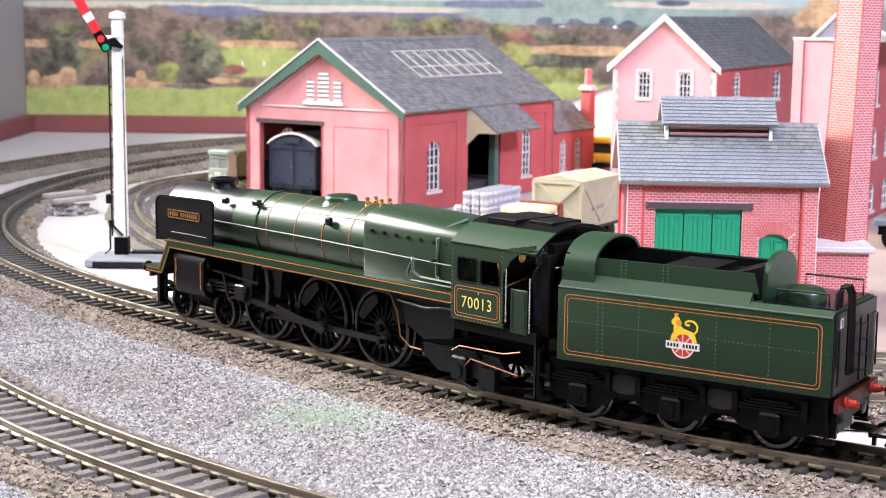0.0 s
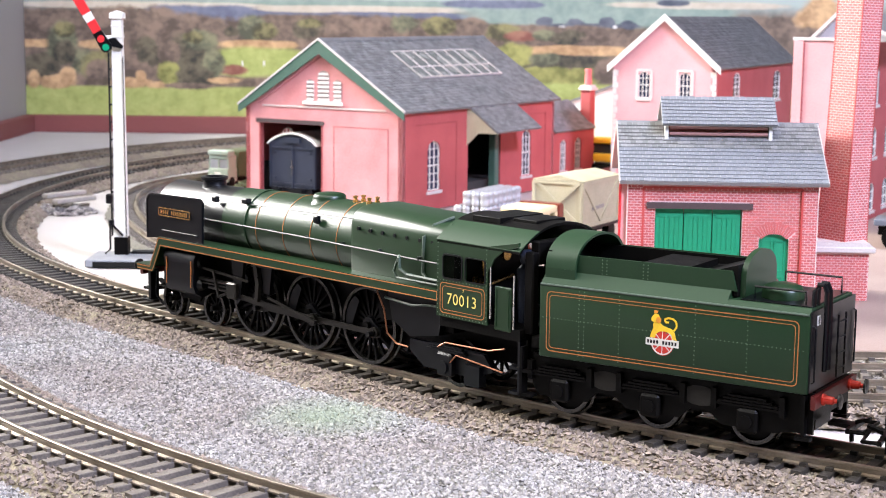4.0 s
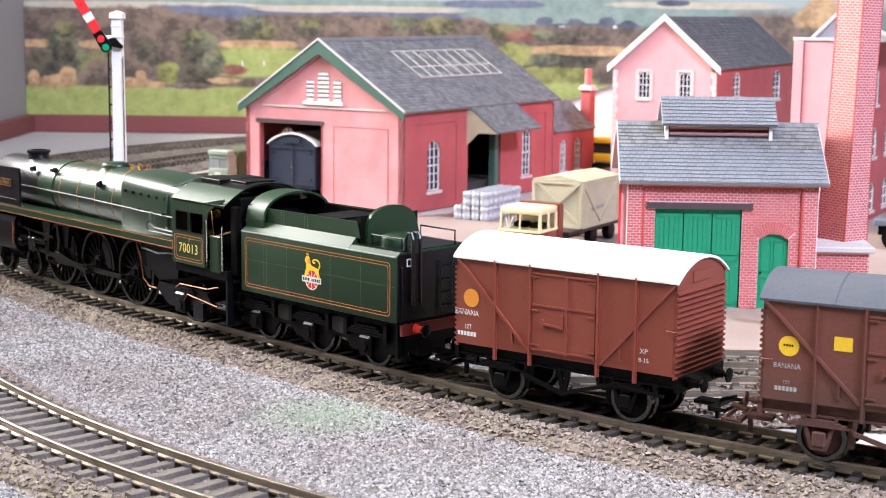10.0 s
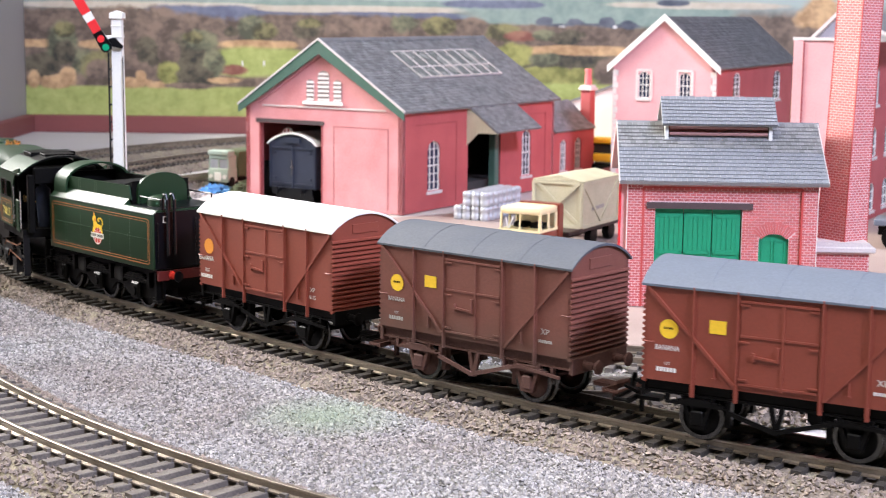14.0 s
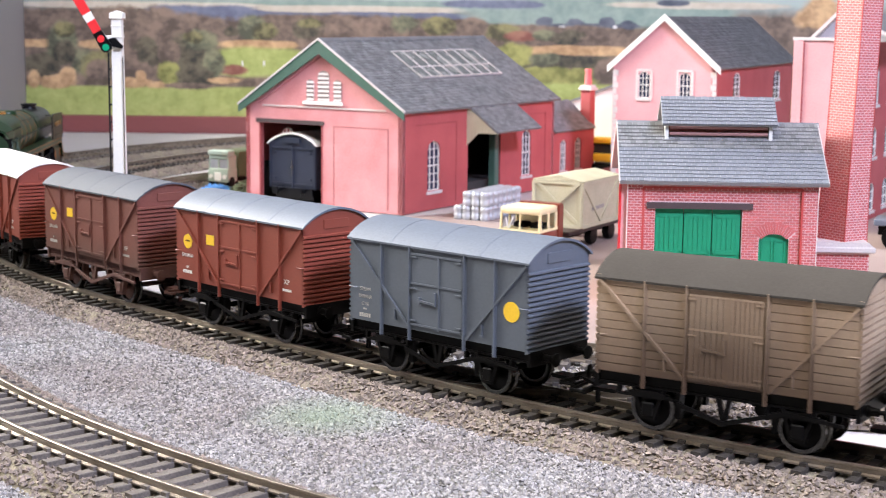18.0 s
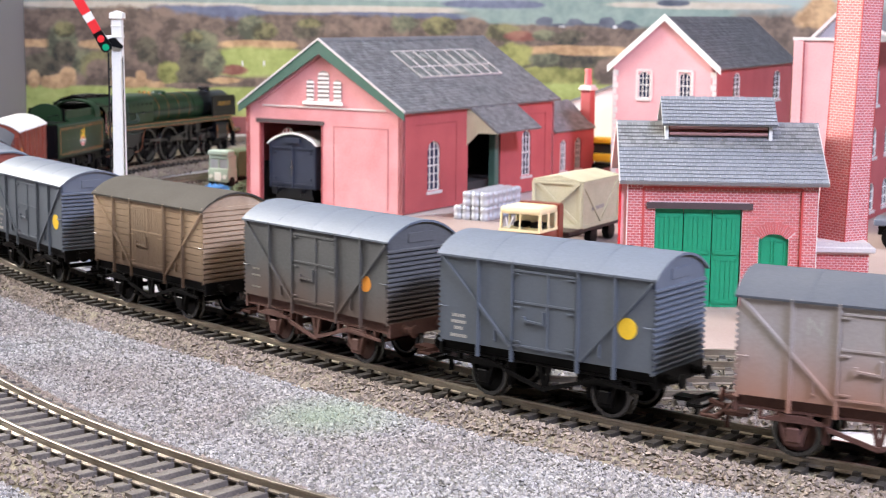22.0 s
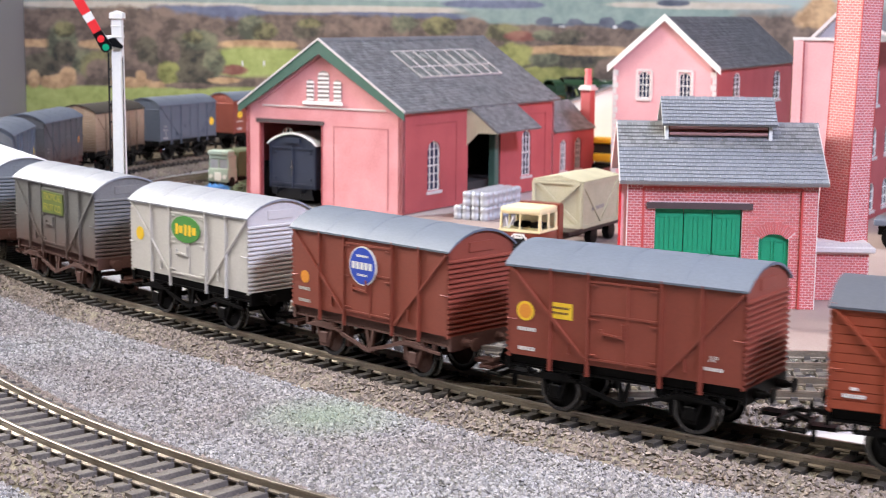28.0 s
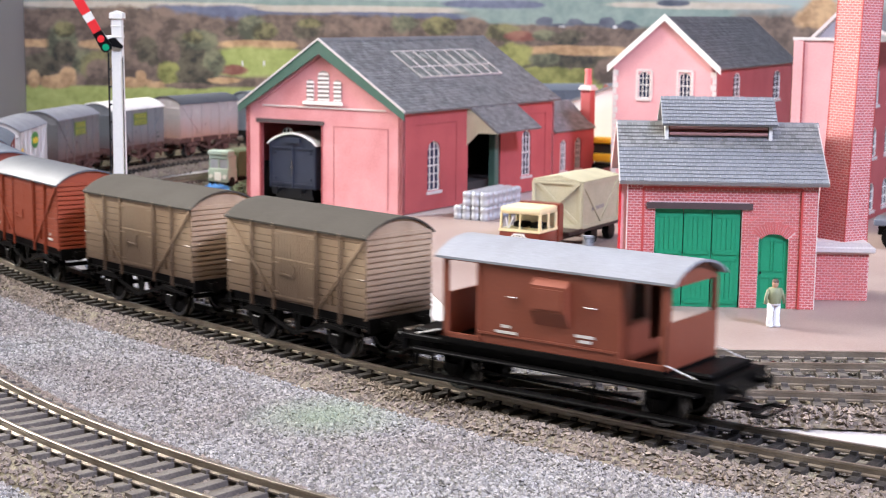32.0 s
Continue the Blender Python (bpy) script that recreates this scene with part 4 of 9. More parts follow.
def backdrop_material():
    m = bpy.data.materials.new("countryside_photo_print")
    m.use_nodes = True
    nt = m.node_tree
    n, l = nt.nodes, nt.links
    b = n["Principled BSDF"]
    tc = n.new("ShaderNodeTexCoord")
    sep = n.new("ShaderNodeSeparateXYZ")
    l.new(tc.outputs["Object"], sep.inputs[0])

    def tex(scale, sx, sz, detail=5):
        mp = n.new("ShaderNodeMapping")
        mp.inputs["Scale"].default_value = (sx, 1, sz)
        l.new(tc.outputs["Object"], mp.inputs[0])
        t = n.new("ShaderNodeTexNoise")
        t.inputs["Scale"].default_value = scale
        t.inputs["Detail"].default_value = detail
        l.new(mp.outputs[0], t.inputs["Vector"])
        return t.outputs[0]

    def math_(op, a, b_, c=None):
        q = n.new("ShaderNodeMath")
        q.operation = op
        for k, v in enumerate((a, b_, c)):
            if v is None:
                continue
            if hasattr(v, "links"):
                l.new(v, q.inputs[k])
            else:
                q.inputs[k].default_value = v
        return q.outputs[0]

    def mapped(v, a, c):
        r = n.new("ShaderNodeMapRange")
        r.inputs[1].default_value, r.inputs[2].default_value = a, c
        l.new(v, r.inputs[0])
        return r.outputs[0]

    def mixed(f, a, c):
        x = n.new("ShaderNodeMixRGB")
        l.new(f, x.inputs[0])
        for k, v in ((1, a), (2, c)):
            if isinstance(v, tuple):
                x.inputs[k].default_value = (*v, 1)
            else:
                l.new(v, x.inputs[k])
        return x.outputs[0]

    leaf = math_("ADD", math_("MULTIPLY", tex(75, 1, 1, 6), 0.65), math_("MULTIPLY", tex(190, 1, 1.3, 4), 0.35))
    rag = math_("SUBTRACT", math_("ADD", math_("MULTIPLY", tex(40, 1, 1, 6), 0.75), math_("MULTIPLY", tex(170, 1.2, 1, 4), 0.25)), 0.5)
    tone = mapped(leaf, 0.38, 0.62)
    inks = {k: mixed(tone, *v) for k, v in INK.items()}
    # open sky over grass, then the printed clumps and bands on top of one another
    sky = mapped(sep.outputs[2], 0.118, 0.30)
    high = mixed(sky, (0.36, 0.43, 0.40), (0.52, 0.62, 0.72))
    low = mapped(math_("MULTIPLY_ADD", rag, 0.012, sep.outputs[2]), 0.105, 0.118)
    grow = mixed(mapped(sep.outputs[2], 0.034, 0.036), inks["grass"], inks["brown"])
    out = mixed(low, grow, high)
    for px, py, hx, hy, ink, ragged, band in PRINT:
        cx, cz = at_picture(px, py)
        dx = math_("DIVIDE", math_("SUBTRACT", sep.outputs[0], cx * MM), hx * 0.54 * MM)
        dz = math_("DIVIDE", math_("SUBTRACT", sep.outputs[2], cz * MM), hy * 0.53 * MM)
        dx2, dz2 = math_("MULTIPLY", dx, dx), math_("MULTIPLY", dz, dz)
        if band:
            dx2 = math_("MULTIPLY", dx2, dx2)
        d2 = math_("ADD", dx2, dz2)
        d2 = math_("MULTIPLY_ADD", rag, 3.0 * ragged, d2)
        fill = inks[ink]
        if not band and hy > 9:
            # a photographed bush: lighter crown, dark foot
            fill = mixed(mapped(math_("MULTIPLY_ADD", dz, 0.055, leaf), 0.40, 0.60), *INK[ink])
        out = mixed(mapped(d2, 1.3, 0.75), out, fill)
    l.new(out, b.inputs["Base Color"])
    b.inputs["Roughness"].default_value = 0.6
    return m


bm = bmesh.new()
box(bm, -398, 1700, 1472, 1478, -30, 165)
backdrop = tagged(part("backdrop", bm, backdrop_material()), "printed countryside backscene of fields, hedges and hills", "backdrop", "", "structure")


quick("board_strip", M["strip"], backdrop, lambda b: rbox(b, -398, 1700, 1462, 1471.4, GROUND - 0.5, 7.4, 0.6), "red-brown painted timber edging")
bm = bmesh.new()
box(bm, -408, -398.4, 500, 1478, -30, 165)
side_board = tagged(part("side_board", bm, M["grey_board"]), "plain grey upright board at the layout's end", "board", "", "structure")
quick("board_strip", M["strip"], side_board, lambda b: rbox(b, -398, -388, 520, 1461.5, GROUND - 0.5, 7.4, 0.6), "red-brown painted timber edging")

# Unseen room round the layout; its dark tone holds down the fill light.
bm = bmesh.new()
box(bm, -1500, 2600, -2400, 1900, -960, -940)
tagged(part("floor", bm, M["carpet"]), "unseen carpet under the layout, kept dark to cut bounced light", "floor", "", "structure")
bm = bmesh.new()
box(bm, -1500, 2600, -2400, 1900, 1500, 1520)
tagged(part("ceiling", bm, M["ceiling"]), "unseen ceiling, kept dark to cut bounced light", "ceiling", "", "structure")
for nm, e in (("wall_north", (-1500, 2600, 1900, 1930, -940, 1500)), ("wall_south", (-1500, 2600, -2430, -2400, -940, 1500)), ("wall_east", (2600, 2630, -2400, 1900, -940, 1500))):
    bm = bmesh.new()
    box(bm, *e)
    tagged(part(nm, bm, M["room"]), "unseen room wall, kept dark to cut bounced light", "wall", "", "structure")
# west wall with its window
wx, wy0, wy1, wz0, wz1 = WINDOW
wall_bm_ = bmesh.new()
ys, zs = (-2400, wy0, wy1, 1900), (-940, wz0, wz1, 1500)
grid = {(i, j, k): wall_bm_.verts.new((wx - 40 * k, ys[i], zs[j])) for i in range(4) for j in range(4) for k in range(2)}
for i in range(3):
    for j in range(3):
        if (i, j) != (1, 1):
            for k in range(2):
                q = [grid[i, j, k], grid[i + 1, j, k], grid[i + 1, j + 1, k], grid[i, j + 1, k]]
                wall_bm_.faces.new(q if k == 0 else q[::-1])
for a, c in (((1, 1), (2, 1)), ((2, 1), (2, 2)), ((2, 2), (1, 2)), ((1, 2), (1, 1))):
    wall_bm_.faces.new((grid[(*a, 0)], grid[(*c, 0)], grid[(*c, 1)], grid[(*a, 1)]))
west = tagged(part("wall_west", wall_bm_, M["room"]), "unseen room wall with a window, kept dark to cut bounced light", "wall", "", "structure")
win = tagged(quick("window_1", M["timber"], None, lambda b: lining(b, [(wy0, wz0), (wy1, wz0), (wy1, wz1), (wy0, wz1)], 50, -28, -12), "", pose(wx * MM, 0, 0, 0, 0, 90)), "white framed daylight window", "window", "", "structure")
# Unseen housings, made up to go with the added lamps.
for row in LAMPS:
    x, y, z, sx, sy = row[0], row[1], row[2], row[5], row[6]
    cl = thing("ceiling_light", mpose(x, y, z + 25), "unseen white housing above an added area lamp", "light", "ceiling strip lights")
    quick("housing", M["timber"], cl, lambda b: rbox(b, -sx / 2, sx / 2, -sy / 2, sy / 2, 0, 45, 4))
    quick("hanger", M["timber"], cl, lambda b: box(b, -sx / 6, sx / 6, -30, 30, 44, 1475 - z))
for x, y in ((-380, 150), (1650, 150), (-380, 1440), (1650, 1440)):
    tl = thing("table_leg", mpose(x, y, -940), "square timber leg under the baseboard", "leg", "baseboard legs")
    quick("post", M["sand"], tl, lambda b: rbox(b, -22, 22, -22, 22, 0, 910, 2))

# ---------------------------------------------------------------- buildings
def wall_bm(w0, w1, z0, z1, thick, holes):
    """An upright wall from w0 to w1 with openings (x0, x1, z0, z1, arched); its face is at y = 0, its back at y = thick."""
    bm = bmesh.new()
    xs = sorted({w0, w1, *[h[0] for h in holes], *[h[1] for h in holes]})
    zs = sorted({z0, z1, *[h[2] for h in holes], *[h[3] for h in holes]})
    vs = {}

    def vert(i, j, k):
        if (i, j, k) not in vs:
            vs[i, j, k] = bm.verts.new((xs[i], thick * k, zs[j]))
        return vs[i, j, k]
    nx, nz = len(xs) - 1, len(zs) - 1
    solid = {(i, j): not any(h[0] <= xs[i] and h[1] >= xs[i + 1] and h[2] <= zs[j] and h[3] >= zs[j + 1] for h in holes) for i in range(nx) for j in range(nz)}
    for (i, j), full in solid.items():
        if not full:
            continue
        c = ((i, j), (i + 1, j), (i + 1, j + 1), (i, j + 1))
        bm.faces.new([vert(*q, 0) for q in c])
        bm.faces.new([vert(*q, 1) for q in c[::-1]])
        for (di, dj), (e0, e1) in (((0, -1), (0, 1)), ((1, 0), (1, 2)), ((0, 1), (2, 3)), ((-1, 0), (3, 0))):
            if not solid.get((i + di, j + dj)):
                bm.faces.new((vert(*c[e1], 0), vert(*c[e0], 0), vert(*c[e0], 1), vert(*c[e1], 1)))
    for x0, x1, c0, c1, arch in holes:
        if arch:
            cx, r, rise = (x0 + x1) / 2, (x1 - x0) / 2, arch
            for s in (-1, 1):
                pts = [(cx + s * r, c1), (cx, c1 + 0.0)] + [(cx + s * r * math.sin(math.pi / 2 * i / 6), c1 - rise + rise * math.cos(math.pi / 2 * i / 6)) for i in range(7)]
                prism(bm, [pts[0]] + pts[2:], "y", 0, thick)
    bmesh.ops.remove_doubles(bm, verts=bm.verts[:], dist=0.001)
    return bm


def arched_window(parent, at, x0, x1, z0, z1, rise, cols, rows, sill=True, depth=1.0, frame_m="white", pane_m="pane"):
    """A glazed window with glazing bars, set into a wall."""
    cx, r = (x0 + x1) / 2, (x1 - x0) / 2
    top = [(cx + r * math.cos(math.pi * i / 10), z1 - rise + rise * math.sin(math.pi * i / 10)) for i in range(11)] if rise else [(x1, z1), (x0, z1)]
    bm = bmesh.new()
    outline = [(x0, z0), (x1, z0)] + top
    lining(bm, outline, 0.9, depth - 0.5, depth + 0.4)
    for i in range(1, cols):
        x = x0 + (x1 - x0) * i / cols
        bar(bm, x, z0, x, z1 - (rise * (1 - math.sqrt(max(0, 1 - ((x - cx) / r) ** 2))) if rise else 0), 0.42, depth - 0.25, depth + 0.3)
    for j in range(1, rows):
        z = z0 + (z1 - z0) * j / rows
        bar(bm, x0, z, x1, z, 0.75 if j == rows // 2 else 0.38, depth - 0.25, depth + 0.3)
    w = part("window", bm, M[frame_m], parent, "white glazing bars over dark panes", at)
    pm = bmesh.new()
    prism(pm, outline, "y", depth + 0.3, depth + 0.5)
    part("pane", pm, M[pane_m], w)
    if sill:
        quick("sill", M["stone"], w, lambda b: rbox(b, x0 - 1.2, x1 + 1.2, -0.9, depth, z0 - 2.0, z0 - 0.2, 0.2))
    return w


def slate_rows(bm, x0, x1, length, rows, cols, jitter, drop=0.0):
    """Overlapping slates on a slope: local x along the eave, local y up the slope, thickness along z."""
    rng = random.Random(int(x1 * 7 + rows))
    h = length / rows
    for j in range(rows):
        off = (j % 2) * 0.5
        w = (x1 - x0) / cols
        for i in range(-1, cols + 1):
            a, b = x0 + (i + off) * w, x0 + (i + off + 1) * w
            a, b = max(a, x0), min(b, x1)
            if b - a < 0.15 * w:
                continue
            y0 = j * h - rng.uniform(0, jitter)
            yield a + 0.04 * w, b - 0.04 * w, y0, y0 + h * 1.25, 0.30 + rng.uniform(-0.06, 0.08)


def slope_matrix(x, y, z, rz, angle):
    """Slates' plane: its y axis climbs the roof by the angle."""
    return mpose(x, y, z, 0, 0, rz) @ pose(0, 0, 0, angle, 0, 0)


def add_slates(bm, x0, x1, length, rows, cols):
    for a, b, c, d, t in slate_rows(bm, x0, x1, length, rows, cols, 0.12):
        v = [bm.verts.new(p) for p in ((a, c, t + 0.25), (b, c, t + 0.25), (b, d, 0.12), (a, d, 0.12), (a, c, 0.0), (b, c, 0.0))]
        bm.faces.new((v[0], v[1], v[2], v[3]))
        bm.faces.new((v[4], v[5], v[1], v[0]))
        bm.faces.new((v[0], v[3], v[4]))
        bm.faces.new((v[1], v[5], v[2]))


M["vent_back"] = mat("grey_vent_board", (0.30, 0.24, 0.23), 0.8, var=0.1)


def goods_shed():
    g = thing("goods_shed", mpose(-23.7, 878.0, GROUND, 0, 0, -32.0), "pink brick-paper goods shed with slate roof and green bargeboards", "shed")
    W, L, He, Hp = 114.1, 183.0, 60.0, 97.6
    front = wall_bm(-W, 0, 0, 57.5, 3.0, [(-103, -57.3, 0, 48.8, 0)])
    prism(front, [(-W, 57.5), (0, 57.5), (0, He - 0.8), (-W / 2, Hp - 0.8), (-W, He - 0.8)], "y", 0, 3)
    bmesh.ops.remove_doubles(front, verts=front.verts[:], dist=0.001)
    part("front_wall", front, M["pink"], g, "pale pink gable wall")

    def trim(b):
        rec = [(-W + 9, 60.0), (-W / 2, 90.4), (-9, 60.0)]
        for (x0, z0), (x1, z1) in zip(rec, rec[1:]):
            bar(b, x0, z0, x1, z1, 1.0, -0.6, 0)
    quick("string_course", M["pink"], g, trim)
    quick("pale_string_course", M["stone"], g, lambda b: box(b, -W + 13, -11.5, -0.7, 0, 58.8, 59.6), "pale string course under the gable")

    for pts, wd in (([(-48.3, 2), (-48.3, 48.6), (-9.9, 48.6), (-9.9, 2)], 0.4), ([(-W + 10, 60.4), (-W / 2, 89.4), (-10, 60.4)], 0.8)):
        quick("panel_shadow_line", M["pink_line"], g, lambda b: lining(b, pts, wd, -0.5 if wd > 0.5 else -0.2, 0.05, False), "dark red panel edge")
    quick("panel", M["pink"], g, lambda b: box(b, -47.9, -10.3, -0.12, 0.1, 0, 48.2))
    quick("lintel", M["lintel"], g, lambda b: box(b, -105.8, -55.4, -0.8, 0.5, 48.8, 51.2), "dark grey door lintel")
    for x in (-103.8, -57.3):
        quick("door_jamb", M["pink_dark"], g, lambda b: box(b, x, x + 0.8, -0.3, 3, 0, 48.8))
    for x0, x1, zt in ((-68.0, -62.4, 75.6), (-59.7, -51.4, 81.0), (-48.3, -42.6, 75.8)):
        bm = bmesh.new()
        cx, r = (x0 + x1) / 2, (x1 - x0) / 2
        outline = [(x0, 63), (x1, 63)] + [(cx + r * math.cos(math.pi * i / 8), zt - r + r * math.sin(math.pi * i / 8)) for i in range(9)]
        prism(bm, outline, "y", -0.25, 0.1)
        lv = part("louvre_window", bm, M["vent_back"], g, "arched vent with white louvres")
        z = 63.4
        while z < zt - 1.0:
            half = r if z < zt - r else math.sqrt(max(0.1, r * r - (z - zt + r) ** 2))
            quick("slat", M["stone"], lv, lambda b: prism(b, [(-0.8, z), (-0.3, z + 1.2), (-0.2, z + 1.2), (-0.4, z)], "x", cx - half + 0.2, cx + half - 0.2))
            z += 2.5
    quick("louvre_sill", M["white"], g, lambda b: rbox(b, -70.2, -41.6, -1.6, 0, 60.8, 62.8, 0.2))
    # side walls
    S = pose(0, 0, 0, 0, 0, 90)
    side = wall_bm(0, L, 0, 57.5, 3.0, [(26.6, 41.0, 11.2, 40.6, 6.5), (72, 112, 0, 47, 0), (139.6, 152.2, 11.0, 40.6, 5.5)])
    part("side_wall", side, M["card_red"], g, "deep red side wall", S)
    arched_window(g, S, 26.6, 41.0, 11.2, 40.6, 6.5, 3, 6, True, 1.6)
    arched_window(g, S, 139.6, 152.2, 11.0, 40.6, 5.5, 3, 6, True, 1.6)

    def side_lines(b):
        lining(b, [(x0, 50.6), (x1, 50.6), (x1, 3)], 0.6, -0.3, 0.05, False)
    for x0, x1 in ((14.4, 58.6), (126, 171)):
        quick("panel_shadow_line", M["pink_dark"], g, side_lines, "", S)
    S2 = mpose(-W, L - 3, 0, 0, 0, -90)
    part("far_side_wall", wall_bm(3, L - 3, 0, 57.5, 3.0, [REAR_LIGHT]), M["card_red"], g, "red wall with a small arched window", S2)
    arched_window(g, S2, *REAR_LIGHT[:4], REAR_LIGHT[4], 4, 3, False, 2.2, "white", "pane_lit")
    rear = wall_bm(-W, 0, 0, 57.5, 3.0, [])
    prism(rear, [(-W, 57.5), (0, 57.5), (0, He - 0.8), (-W / 2, Hp - 0.8), (-W, He - 0.8)], "y", 0, 3)
    bmesh.ops.remove_doubles(rear, verts=rear.verts[:], dist=0.001)
    part("back_wall", rear, M["pink"], g, "", mpose(0, L - 3, 0))
    # Near-black floor, lining and platform: the shed's inner shade put into their colour.
    quick("inner_floor", M["dark_in"], g, lambda b: box(b, -W + 3, -3, 3, L - 3, 0.1, 0.6), "near-black shed floor, shade put into its colour")
    quick("inner_lining", M["dark_in"], g, lambda b: (box(b, -W + 3.1, -W + 3.6, 3.2, L - 3.2, 0.6, 24), box(b, -W + 3.8, -3.2, L - 3.8, L - 3.2, 0.6, 57), box(b, -W + 4, -4, 4, L - 4, 57.0, 57.5)), "near-black lining, the interior's shade put into its colour")
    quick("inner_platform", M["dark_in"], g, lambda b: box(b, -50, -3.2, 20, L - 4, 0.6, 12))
    # roof: slates over a board, verges, skylight
    ang = math.degrees(math.atan2(Hp - He, W / 2))
    sl = math.hypot(Hp - He, W / 2) + 4.1
    for side_, rz, ox in (("r", 90, 3.4), ("l", -90, -W - 3.4)):
        ez = He - 3.4 * (Hp - He) / (W / 2)
        m = slope_matrix(ox, -3 if rz > 0 else L + 3, ez + 1.2, rz, ang)
        bm = bmesh.new()
        box(bm, 0, L + 6, 0, sl - 1.2, -1.2, 0.05)
        rf = part("roof", bm, M["slate"], g, "grey slate roof slope", m)
        bm = bmesh.new()
        add_slates(bm, 0, L + 6, sl - 1.0, 27, 52)
        so = part("slate_covering", bm, M["slate"], rf)
        tagged(so, "small overlapping grey slates", "", "", "stuff")
        if rz > 0:
            fr = bmesh.new()
            for u in range(9):
                x = 56 + 96 * u / 8
                box(fr, x - 0.32, x + 0.32, 30.5, 57.5, 0.5, 1.4)
            for y in (30.5, 41, 57.5):
                box(fr, 55.5, 152.5, y - 0.3, y + 0.3, 0.5, 1.3)
            sk = part("skylight", fr, M["stone"], g, "long glazed skylight with pale bars", m)
            quick("skylight_glass", mat("dusty_skylight_glass", (0.16, 0.17, 0.16), 0.25, var=0.3, size=12, bump=0.02, col2=(0.32, 0.32, 0.28), amount=0.6), sk, lambda b: box(b, 55.5, 152.5, 30.5, 57.5, 0.3, 0.9))
    quick("ridge_tile", M["slate"], g, lambda b: prism(b, [(-W / 2 - 2.2, Hp + 0.6), (-W / 2, Hp + 2.4), (-W / 2 + 2.2, Hp + 0.6), (-W / 2, Hp + 1.6)], "y", -3, L + 3))

    def barge(b):
        for s in (-1, 1):
            pts = [(-W / 2, Hp + 1.2), (-W / 2, 90.6), (-W / 2 + s * (W / 2 + 3.2), 54.4), (-W / 2 + s * (W / 2 + 3.2), He - 1.0)]
            prism(b, pts, "y", -3.6, -2.8)
    quick("bargeboard", M["green_trim"], g, barge, "dark green bargeboards")

    def verge(b):
        for s in (-1, 1):
            pts = [(-W / 2, Hp + 2.3), (-W / 2, Hp + 1.2), (-W / 2 + s * (W / 2 + 3.6), He - 1.2), (-W / 2 + s * (W / 2 + 3.6), He - 0.1)]
            prism(b, pts, "y", -4.0, -2.6)
    quick("verge", M["stone"], g, verge, "pale roof verge")
    # awning over the loading door
    aw = slope_matrix(22.0, 70.4, 44.2, 90, math.degrees(math.atan2(14.6, 19.6)))
    bm = bmesh.new()
    box(bm, 0, 55, 0, 24.4, -1.0, 0.05)
    a = part("awning_roof", bm, M["slate"], g, "lean-to slate awning", aw)
    bm = bmesh.new()
    add_slates(bm, 0, 55, 24.4, 11, 15)
    tagged(part("slate_covering", bm, M["slate"], a), "", "", "", "stuff")

    def boards(b):
        for i in range(9):
            x0, x1 = i * 2.45, i * 2.45 + 2.3
            top = 58.6 - x0 * 0.70
            low = min(top - 1.2, 35.5 + x0 * 0.95) if x0 < 8 else 43.2
            prism(b, [(x0, low), (x1, min(43.2, low + 2.2)), (x1, top - 1.6), (x0, top)], "y", 70.6, 71.4)
    scattered("awning_board", M["crate"], g, boards, "cream timber awning end")
    quick("awning_post", M["green_trim"], g, lambda b: rbox(b, 0.6, 5.4, 96, 101, 0, 47, 0.4), "green timber post")
    # lower office at the back with chimney
    off = thing("shed_office", mpose(-23.7, 878.0, GROUND, 0, 0, -32.0), "low red office with slate roof and tall chimney stack", "office")
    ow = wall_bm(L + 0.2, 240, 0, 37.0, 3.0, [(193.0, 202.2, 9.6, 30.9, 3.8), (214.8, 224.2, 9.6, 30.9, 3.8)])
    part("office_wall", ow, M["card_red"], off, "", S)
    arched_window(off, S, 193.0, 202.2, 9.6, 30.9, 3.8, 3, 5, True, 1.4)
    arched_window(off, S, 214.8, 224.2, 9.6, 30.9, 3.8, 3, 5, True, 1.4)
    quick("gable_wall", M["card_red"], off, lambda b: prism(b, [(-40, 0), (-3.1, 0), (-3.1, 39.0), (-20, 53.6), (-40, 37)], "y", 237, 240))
    for rz, ox, oy in ((90, 2.0, L + 0.3), (-90, -42.0, 242.0)):
        ro = slope_matrix(ox, oy, 36.6, rz, math.degrees(math.atan2(18.6, 22)))
        bm = bmesh.new()
        box(bm, 0, 58.7, 0, 28.6, -1.0, 0.05)
        r = part("office_roof", bm, M["slate"], off, "grey slate office roof", ro)
        bm = bmesh.new()
        add_slates(bm, 0, 58.7, 28.6, 12, 15)
        tagged(part("slate_covering", bm, M["slate"], r), "", "", "", "stuff")
    st = quick("chimney", M["card_red"], off, lambda b: rbox(b, -9.4, -1.8, 240.1, 247.7, 0, 62.4, 0.3), "square red chimney stack")
    quick("stack_cap", M["stone"], st, lambda b: (rbox(b, -10.8, -0.4, 238.7, 249.1, 62.4, 64.2, 0.3), rbox(b, -9.8, -1.4, 239.7, 248.1, 64.2, 65.8, 0.3)))
    quick("chimney_pot", M["brick"], st, lambda b: lathe(b, "z", (-5.6, 243.9), [(65.6, 2.6), (75.2, 2.1), (75.6, 2.5), (77.2, 2.4), (77.3, 1.6)], 14))


goods_shed()


